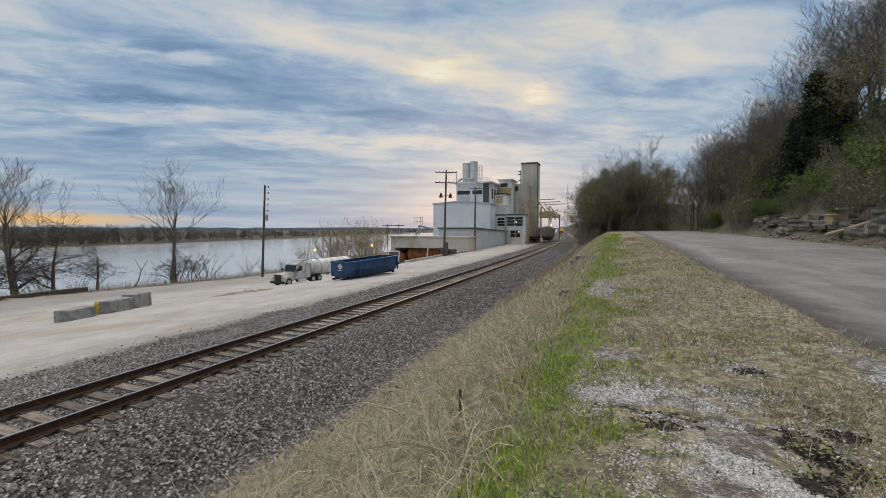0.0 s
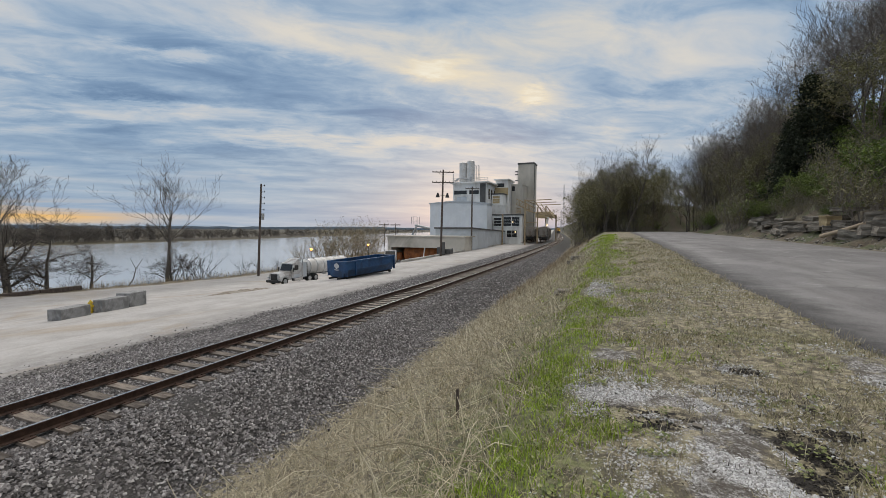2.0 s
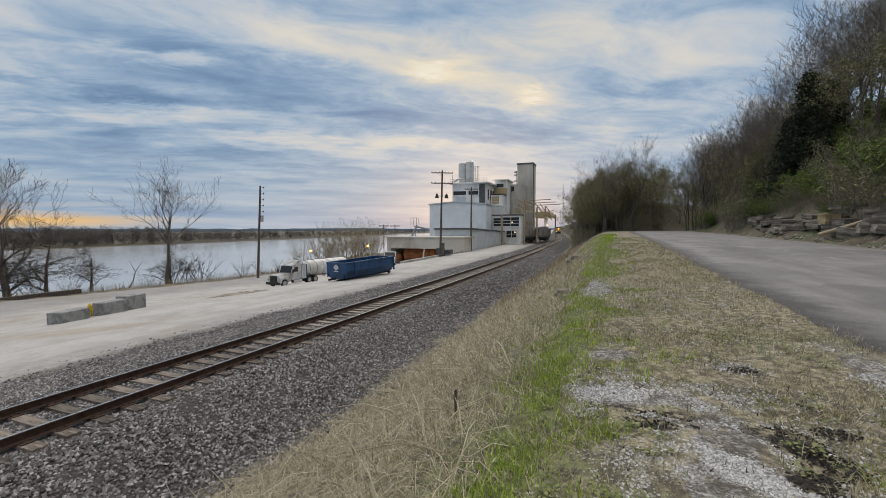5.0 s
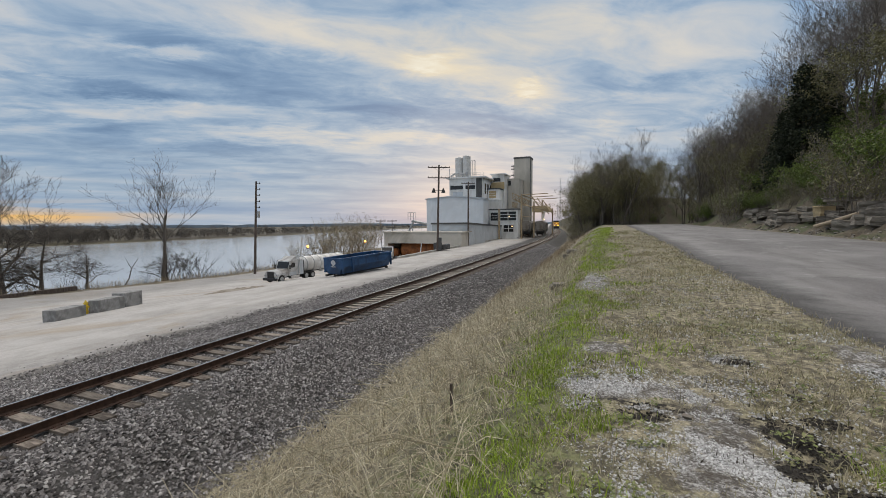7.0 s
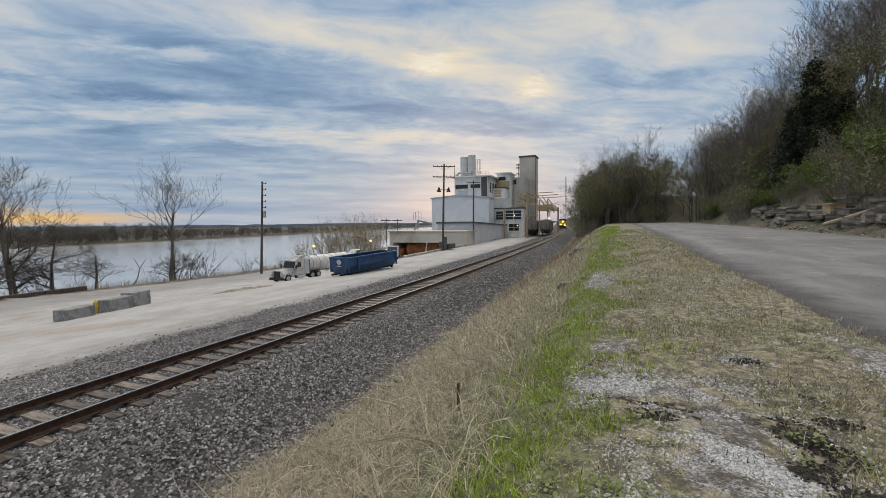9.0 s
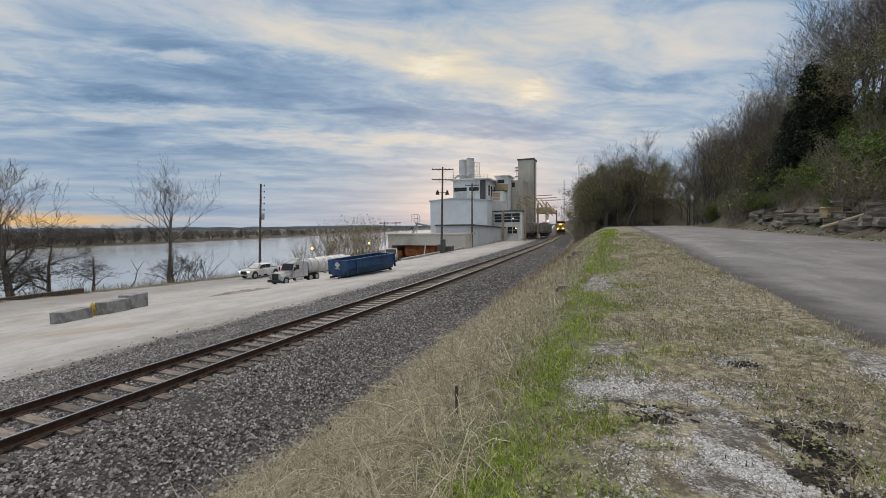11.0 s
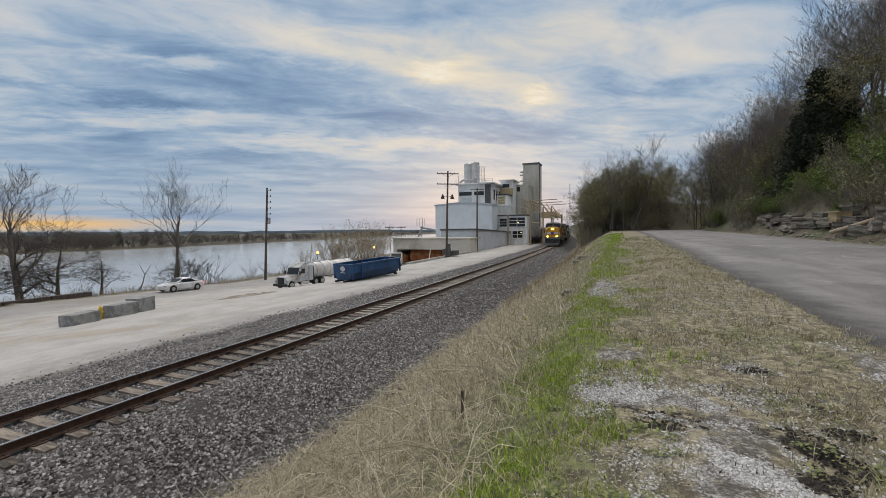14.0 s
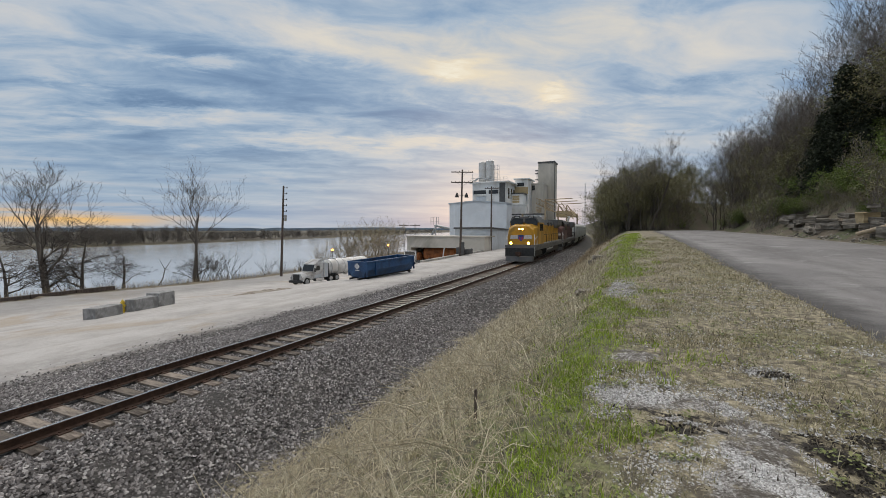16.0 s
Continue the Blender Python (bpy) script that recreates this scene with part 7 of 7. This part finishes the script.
    for e in (-1, 1):
        bm = bmesh.new()
        for s in (-1, 1):
            prism(bm, [(e * 7.0 - 2.6, 0.5), (e * 7.0 + 2.6, 0.5), (e * 7.0 + 2.6, 0.85), (e * 7.0 + 1.2, 1.1), (e * 7.0 - 1.2, 1.1), (e * 7.0 - 2.6, 0.85)], s * 0.98, s * 1.2, "x")
        box(bm, -1.0, 1.0, e * 7.0 - 0.4, e * 7.0 + 0.4, 0.6, 1.15)
        part("bogie_frame", bm, M["black_steel"], root)
        for a in (-2.0, 0, 2.0):
            bm = bmesh.new()
            y = e * 7.0 + a
            for s in (-1, 1):
                rod(bm, (s * 0.70, y, 0.53), (s * 0.83, y, 0.53), 0.53, seg=22)
            rod(bm, (-0.8, y, 0.53), (0.8, y, 0.53), 0.1, seg=8)
            part("wheelset", bm, M["steel_rust"], root)
    for i, (y, r) in enumerate(((-1.5, 0.5), (1.6, 0.3))):
        bm = bmesh.new()
        rod(bm, (0, y, 4.45), (0, y, 4.62), r, seg=18)
        part("exhaust", bm, M["black_steel"], root)
    bm = bmesh.new()
    for x in (-0.25, 0, 0.25):
        rod(bm, (x, -6.6, 4.78), (x, -7.1, 4.82), 0.04, 0.09, seg=10)
    box(bm, -0.35, 0.35, -6.7, -6.5, 4.68, 4.8)
    part("horn", bm, M["steel"], root)
    return root


def build_train():
    cars = []
    cars.append((locomotive("lead_locomotive", "yellow freight locomotive with grey roof and lit headlights", M["loco_yellow"], True), 23.0))
    cars.append((locomotive("second_locomotive", "dull oxide-red freight locomotive coupled behind the leader", M["loco_dark"], False), 23.0))
    h = hopper_car("covered_hopper", "pale grey covered hopper car in the moving train", M["car_white"], 17.6, "hopper cars of the train")
    cars.append((h, 18.2))
    for i in range(8):
        cars.append((copy_thing(h, pose(0, 0, 0)), 18.2))
    return cars


TRAIN = build_train()


# ---------------------------------------------------------------- ledge rocks on the hill's foot
M["rock"] = material("layered_limestone", [(0.13, 0.115, 0.095, 1), (0.26, 0.235, 0.20, 1)], 3, 0.9, 0, 0.6, 9, (0.10, 0.085, 0.065, 1), 1.0, spread=0.6, stretch=(1, 1, 4))
M["rock_tan"] = material("tan_limestone", [(0.34, 0.26, 0.14, 1), (0.44, 0.35, 0.21, 1)], 3, 0.9, 0, 0.5, 9)


def rock(x, y, z, size, rz, mat, seed, tilt=0, name="ledge_rock", label="layered grey limestone ledge jutting from the slope"):
    rng = random.Random(seed)
    bm = bmesh.new()
    a, b, c = size
    box(bm, -a / 2, a / 2, -b / 2, b / 2, -c / 2, c / 2)
    bmesh.ops.subdivide_edges(bm, edges=bm.edges[:], cuts=3, use_grid_fill=True)
    for v in bm.verts:
        n1 = noise.noise(Vector(v.co) * 1.1 + Vector((seed * 3.1, 0, 0)))
        n2 = noise.noise(Vector((v.co.x * 0.6, v.co.y * 0.6, v.co.z * 6 + seed)))
        v.co += Vector((v.co.x * 0.25 * n1 + 0.12 * n2, v.co.y * 0.2 * n1 + 0.1 * n2, 0.12 * c * n1 + rng.uniform(-0.04, 0.04) * c))
    me = bpy.data.meshes.new(name)
    bm.to_mesh(me)
    bm.free()
    me.materials.append(mat)
    ob = new(name, me)
    ob.matrix_basis = pose(x, y, z, tilt, 0, rz)
    return tagged(ob, label, "rock", "ledge rocks")


def build_ledges():
    rng = random.Random(8)
    k = 0
    for y0, y1, lift in ((38, 54, 1.0), (30, 38, 1.2)):
        for layer in range(4):
            y = y0
            while y < y1:
                b = rng.uniform(0.9, 2.4)
                x = 14.3 + layer * 0.22 + rng.uniform(-0.15, 0.2)
                z = land1(14.2, y) + 0.15 + layer * 0.36 + rng.uniform(-0.05, 0.05)
                if rng.random() < 0.55:
                    rock(x + 0.25, y + b / 2, z, (1.4, b, rng.uniform(0.25, 0.7)), rng.uniform(-22, 22), M["rock"], k, rng.uniform(-7, 7))
                y += b + rng.uniform(0.05, 0.5)
                k += 1
    rock(14.4, 36.8, land1(14.4, 36.8) + 0.85, (0.9, 0.75, 0.65), 8, M["rock_tan"], 71, label="tan block of limestone in the ledge")
    rock(14.6, 35.0, land1(14.6, 35.0) + 1.4, (1.3, 1.5, 0.25), 4, M["rock"], 72, label="flat slab capping the limestone ledge")
    log = thing("fallen_log", pose(13.9, 33.6, land1(13.9, 33.6) + 0.3, 0, 0, 0), "pale barkless fallen log leaning on the slope", "log")
    V, F = tubes([([Vector((-0.7, 1.3, -0.1)), Vector((0, 0, 0.35)), Vector((0.7, -1.2, 0.85))], [0.13, 0.12, 0.09])], 9)
    mesh_np("stem", V, np.array(F), M["pale_wood"], log)
    # loose stones on the scree
    g = np.random.default_rng(17)
    n = 900
    y = g.uniform(26, 66, n)
    x = 12.8 + np.abs(g.normal(0, 1.3, n))
    s = g.uniform(0.04, 0.16, n) ** 1.1
    scatter_stones("scree", np.stack([x, y, land(x, y)], -1), s, island_material("scree_stone", [(0.12, 0.11, 0.095, 1), (0.24, 0.22, 0.19, 1), (0.38, 0.35, 0.30, 1)]), "loose limestone scree at the foot of the slope", 3)


M["pale_wood"] = material("pale_bare_wood", [(0.36, 0.28, 0.19, 1), (0.46, 0.37, 0.27, 1)], 3, 0.85, 0, 0.3, stretch=(3, 3, 1))
build_ledges()


# ---------------------------------------------------------------- grass, weeds and gravel of the verge
M["straw"] = island_material("dry_straw", [(0.19, 0.155, 0.10, 1), (0.35, 0.305, 0.21, 1), (0.50, 0.445, 0.32, 1), (0.64, 0.585, 0.45, 1)], 0.85)
M["grass_green"] = island_material("fresh_grass", [(0.16, 0.22, 0.022, 1), (0.31, 0.42, 0.04, 1), (0.46, 0.55, 0.09, 1)], 0.7)
M["tuft"] = island_material("half_dead_tufts", [(0.18, 0.17, 0.07, 1), (0.34, 0.31, 0.17, 1), (0.50, 0.45, 0.30, 1), (0.62, 0.56, 0.41, 1)], 0.8)
M["litter_dark"] = island_material("dark_litter", [(0.02, 0.016, 0.012, 1), (0.05, 0.04, 0.03, 1), (0.10, 0.08, 0.06, 1)], 0.9)
M["grass_olive"] = island_material("olive_turf", [(0.12, 0.125, 0.04, 1), (0.24, 0.23, 0.10, 1), (0.39, 0.355, 0.21, 1), (0.52, 0.47, 0.32, 1)], 0.8)


def fbm(x, y, s, o=0.0):
    return np.array([noise.noise(Vector((a * s + o, b * s, o * 0.7))) + 0.5 * noise.noise(Vector((a * s * 2.3 + o, b * s * 2.3, 5.0))) for a, b in zip(x, y)])


def build_verge():
    g = np.random.default_rng(23)
    # straw on the slope, long and matted
    def spread(n, y0, y1, power, xa, xb):
        y = y0 + (y1 - y0) * g.uniform(0, 1, n) ** power
        f = g.uniform(0, 1, n)
        a = track_x(y) + 4.5 if xa is None else np.full(n, xa)
        return a + (xb - a) * f, y, f
    x, y, f = spread(46000, 1.2, 34, 1.6, None, -0.8)
    clump = fbm(x, y, 0.8)
    keep = g.uniform(-0.9, 0.6, len(x)) < clump + 0.25
    x, y, f = x[keep], y[keep], f[keep]
    blades("dry_grass", x, y, g.uniform(0.15, 0.5, len(x)), np.clip(0.005 + y * 0.0006, 0.005, 0.02), M["straw"], "long matted straw-coloured dry grass on the embankment", "grass", 2.6, 31)
    x, y, f = spread(16000, 22, 95, 1.3, None, -0.2)
    keep = (g.uniform(0, 1, len(x)) > f * 1.15) & (fbm(x, y, 0.5, 3.0) > g.uniform(-0.6, 0.5, len(x)))
    x, y, f = x[keep], y[keep], f[keep]
    blades("tall_dry_weeds", x, y, g.uniform(0.2, 0.8, len(x)) * (1 - 0.6 * f), g.uniform(0.015, 0.04, len(x)), M["brush"], "tall brown dry weeds below the crest", "weeds", 0.6, 32)
    # green band at the crest
    x, y, f = spread(42000, 1.6, 60, 1.9, -2.3, 1.2)
    c = fbm(x, y, 0.9, 4.0)
    crest = np.exp(-((x + 0.72 - 0.022 * y) / 0.5) ** 2)
    keep = (c > 0.02 - 0.55 * crest + 0.25) & (bare_mask(x, y) < 0.3)
    x, y = x[keep], y[keep]
    blades("green_grass", x, y, g.uniform(0.05, 0.16, len(x)), np.clip(0.006 + y * 0.0010, 0.006, 0.05), M["grass_green"], "fresh bright green spring grass along the crest", "grass", 0.6, 33)
    # short olive turf on the verge
    x, y, f = spread(95000, 1.6, 46, 1.9, -0.9, ROAD_L + 0.1)
    keep = (g.uniform(0, 1, len(x)) > bare_mask(x, y) * 0.97) & (g.uniform(-0.8, 0.5, len(x)) < fbm(x, y, 1.3, 9.0) + 0.2)
    x, y = x[keep], y[keep]
    blades("verge_turf", x, y, g.uniform(0.02, 0.085, len(x)), np.clip(0.0032 + y * 0.0009, 0.003, 0.04), M["grass_olive"], "short worn olive and straw turf on the verge", "grass", 2.0, 34)
    xs, ys = [], []
    for px, py, rx, ry in BARE:
        n = int((9000 if py < 4.0 else 2600) * rx * ry / 0.17) if py < 8 else 2600
        n = min(n, 9500)
        xs.append(px + g.normal(0, 0.72, n) * rx)
        ys.append(py + g.normal(0, 0.72, n) * ry)
    xs += [g.uniform(-0.6, ROAD_L, 9000), g.normal(0.5, 0.75, 14000)]
    ys += [g.uniform(2.0, 14.0, 9000), 2.2 + 3.2 * g.uniform(0, 1, 14000)]
    x, y = np.concatenate(xs), np.concatenate(ys)
    keep = (fbm(x, y, 2.4, 6.0) > g.uniform(-0.5, 0.25, len(x))) & (patches(SOIL, x, y) < 0.5) & (patches(LUSH, x, y) < 0.2) & (x > -0.45)
    x, y = x[keep], y[keep]
    s = g.uniform(0.004, 0.013, len(x)) * (1 + y * 0.06)
    scatter_stones("verge_gravel", np.stack([x, y, land(x, y) + s * 0.3], -1), s, island_material("white_gravel", [(0.16, 0.15, 0.14, 1), (0.38, 0.37, 0.36, 1), (0.58, 0.575, 0.57, 1), (0.74, 0.74, 0.74, 1)]), "pale limestone gravel in bare patches of the verge", 41)
    # clods of dark soil
    pts = []
    for px, py, rx, ry in SOIL:
        for _ in range(120):
            a, q = g.uniform(0, 6.28), math.sqrt(g.uniform(0, 1)) * 1.1
            pts.append((px + math.cos(a) * q * rx, py + math.sin(a) * q * ry))
    pts = np.array(pts)
    s = g.uniform(0.006, 0.02, len(pts))
    scatter_stones("soil_clods", np.stack([pts[:, 0], pts[:, 1], land(pts[:, 0], pts[:, 1]) + s * 0.2], -1), s, island_material("dark_soil", [(0.012, 0.010, 0.008, 1), (0.03, 0.025, 0.02, 1), (0.05, 0.042, 0.034, 1)]), "dark crumbly soil clods in the verge", 42)
    # low broad-leaved weeds pressed to the ground
    n = 1500
    wx, wy, f = spread(n, 1.7, 13, 1.7, -1.3, 2.6)
    ok = (fbm(wx, wy, 1.4, 7.0) > g.uniform(-0.3, 0.4, n)) & (patches(BARE, wx, wy) < 0.8)
    wx, wy = wx[ok], wy[ok]
    q = 16
    turn, reach = g.uniform(0, 6.28, len(wx) * q), g.uniform(0.010, 0.042, len(wx) * q)
    cx, cy = np.repeat(wx, q) + g.normal(0, 0.03, len(wx) * q), np.repeat(wy, q) + g.normal(0, 0.03, len(wx) * q)
    cz = land(cx, cy) + g.uniform(0.015, 0.05, len(cx))
    dx, dy = np.cos(turn) * reach, np.sin(turn) * reach
    rise = g.uniform(-0.3, 0.9, len(cx)) * reach
    V = np.stack([np.stack([cx, cy, cz], -1), np.stack([cx + dx * 0.55 - dy * 0.4, cy + dy * 0.55 + dx * 0.4, cz + rise * 0.7], -1), np.stack([cx + dx, cy + dy, cz + rise * 0.8], -1), np.stack([cx + dx * 0.55 + dy * 0.4, cy + dy * 0.55 - dx * 0.4, cz + rise * 0.7], -1)], 1)
    tagged(mesh_np("low_weeds", V.reshape(-1, 3), np.arange(len(cx) * 4).reshape(-1, 4), island_material("weed_leaves", [(0.05, 0.065, 0.02, 1), (0.12, 0.15, 0.04, 1), (0.22, 0.25, 0.08, 1), (0.30, 0.27, 0.15, 1)], 0.7)), "low broad-leaved green weeds pressed to the verge", "weeds", kind="stuff")
    # lush tufts
    xs, ys = [], []
    for px, py, rx, ry in LUSH:
        n = int(min(3200, 2600 * math.sqrt(rx * ry) + 150))
        xs.append(px + g.normal(0, 0.75, n) * rx)
        ys.append(py + g.normal(0, 0.75, n) * ry)
    x, y = np.concatenate(xs), np.concatenate(ys)
    keep = fbm(x, y, 3.0, 1.0) > g.uniform(-0.6, 0.3, len(x))
    x, y = x[keep], y[keep]
    blades("lush_tufts", x, y, g.uniform(0.03, 0.10, len(x)), np.clip(0.006 + y * 0.0008, 0.006, 0.03), M["grass_green"], "lush bright green tufts along the crest", "grass", 0.6, 35)
    # separate tufts of bent dead grass
    n = 1900
    tx, ty, f = spread(n, 1.8, 24, 1.9, -3.6, ROAD_L)
    ok = g.uniform(0, 1, n) > bare_mask(tx, ty) * 0.85
    tx, ty = tx[ok], ty[ok]
    size = g.uniform(0.02, 0.075, len(tx))
    x = np.repeat(tx, 34) + g.normal(0, 1, len(tx) * 34) * np.repeat(size, 34)
    y = np.repeat(ty, 34) + g.normal(0, 1, len(tx) * 34) * np.repeat(size, 34)
    blades("grass_tufts", x, y, g.uniform(0.4, 1.0, len(x)) * np.repeat(size, 34) * 1.7 + 0.015, np.clip(0.003 + y * 0.0009, 0.003, 0.03), M["tuft"], "bent tufts of half-dead grass on the verge", "grass", 1.5, 37)
    # dark dead twigs and leaf scraps
    n = 22000
    x, y, f = spread(n, 1.6, 16, 1.6, -1.2, 2.6)
    ok = fbm(x, y, 1.6, 12.0) > g.uniform(-0.1, 0.5, n)
    x, y = x[ok], y[ok]
    blades("dead_litter", x, y, g.uniform(0.02, 0.09, len(x)), g.uniform(0.003, 0.012, len(x)), M["litter_dark"], "dark dead twigs and leaf scraps on the verge", "litter", 3.0, 38)
    # dead straw lying on the verge
    x, y, f = spread(44000, 1.6, 34, 1.7, -0.6, ROAD_L + 0.1)
    keep = (g.uniform(0, 1, len(x)) > bare_mask(x, y) * 0.9) & (g.uniform(-0.7, 0.6, len(x)) < fbm(x, y, 1.1, 2.0) + 0.1)
    x, y = x[keep], y[keep]
    blades("verge_straw", x, y, g.uniform(0.05, 0.18, len(x)), np.clip(0.004 + y * 0.0008, 0.004, 0.03), M["straw"], "dead straw lying flat among the verge turf", "grass", 1.8, 36)
    # long fallen stalks on the embankment
    bunches = []
    rr = random.Random(12)
    for i in range(620):
        yy = 1.6 + 12 * rr.random() ** 1.5
        xx = rr.uniform(-5.2, -0.9)
        p = Vector((xx, yy, land1(xx, yy) + 0.04))
        a = rr.uniform(0, 6.28)
        d = Vector((math.cos(a), math.sin(a), rr.uniform(0.05, 0.5))).normalized()
        L = rr.uniform(0.4, 1.2)
        bunches.append(([p, p + d * L * 0.5 + Vector((0, 0, 0.06)), p + d * L + Vector((0, 0, -0.08 * L))], [0.006, 0.005, 0.003]))
    V, F = tubes(bunches, 3)
    tagged(mesh_np("fallen_stalks", V, np.array(F), M["straw"]), "long fallen straw stalks on the embankment", "stalks", kind="stuff")
    # wooden stake and rocks
    st = thing("wooden_stake", on_land(-1.62, 4.6), "short weathered wooden stake in the grass", "stake")
    bm = bmesh.new()
    box(bm, -0.015, 0.015, -0.015, 0.015, -0.15, 0.36, 0.005)
    part("post", bm, M["wood_pole"], st)
    for x, y, s, k in ((-4.9, 8.75, (0.32, 0.22, 0.14), 1), (-4.75, 9.0, (0.2, 0.16, 0.1), 2), (1.75, 4.75, (0.10, 0.07, 0.03), 3), (0.75, 4.0, (0.08, 0.07, 0.04), 4), (-1.3, 13.4, (0.5, 0.35, 0.2), 7), (-1.6, 27, (0.8, 0.5, 0.3), 5), (-1.9, 26, (0.5, 0.4, 0.25), 6)):
        rock(x, y, land1(x, y) + s[2] * 0.3, s, k * 40, M["rock"], 80 + k, name="loose_rock", label="loose pale rock lying in the grass")


build_verge()


# ---------------------------------------------------------------- what moves
def along(s):
    """Point of the track s metres along it from y = 0 towards the distance."""
    y = float(np.interp(s, ARC_S, ARC_Y))
    return float(track_x(y)), y


ARC_Y = np.arange(-100.0, 900.0, 1.0)
ARC_S = np.concatenate([[0], np.cumsum(np.hypot(np.diff(track_x(ARC_Y)), 1.0))])
ARC_S = ARC_S - np.interp(0.0, ARC_Y, ARC_S)
TRAIN_SPEED, TRAIN_END = 22.5, 41.6


def road_x(y):
    return float(np.interp(y, [0, 60, 95, 112, 260], [-45.5, -45.5, -50.0, -54.5, -62.0]))


def motions():
    times = [i * 0.5 for i in range(33)]
    behind = 0.0
    for ob, length in TRAIN:
        rows = []
        for t in times:
            s = TRAIN_END + TRAIN_SPEED * (16.0 - t) + behind
            xa, ya = along(s + length * 0.2)
            xb, yb = along(s + length * 0.8)
            rows.append((t, pose((xa + xb) / 2, (ya + yb) / 2, 0, 0, 0, -math.degrees(math.atan2(xb - xa, yb - ya)))))
        walk(ob, rows)
        behind += length
    for (ob, wheels, r), y_at, t_at, speed in ((PICKUP, 28.94, 12.3, 12.6), (SEDAN, 31.4, 14.1, 11.6)):
        rows = []
        for t in times:
            y = y_at - speed * (t - t_at)
            x = road_x(y)
            za, zb = land1(road_x(y - 1.5), y - 1.5), land1(road_x(y + 1.5), y + 1.5)
            rows.append((t, pose(x, y, (za + zb) / 2 + 0.03, math.degrees(math.atan2(zb - za, 3.0)), 0, -math.degrees(math.atan2(road_x(y + 1) - road_x(y - 1), 2.0)))))
        walk(ob, rows)
        step = 1.2 * r / speed
        for w in wheels:
            p = w.matrix_basis.translation.copy()
            rows, t = [], 0.0
            while t <= 16.0:
                rows.append((t, pose(p.x, p.y, p.z, math.degrees(speed * t / r))))
                t += max(1 / 30, round(step * 30) / 30)
            walk(w, rows)


motions()
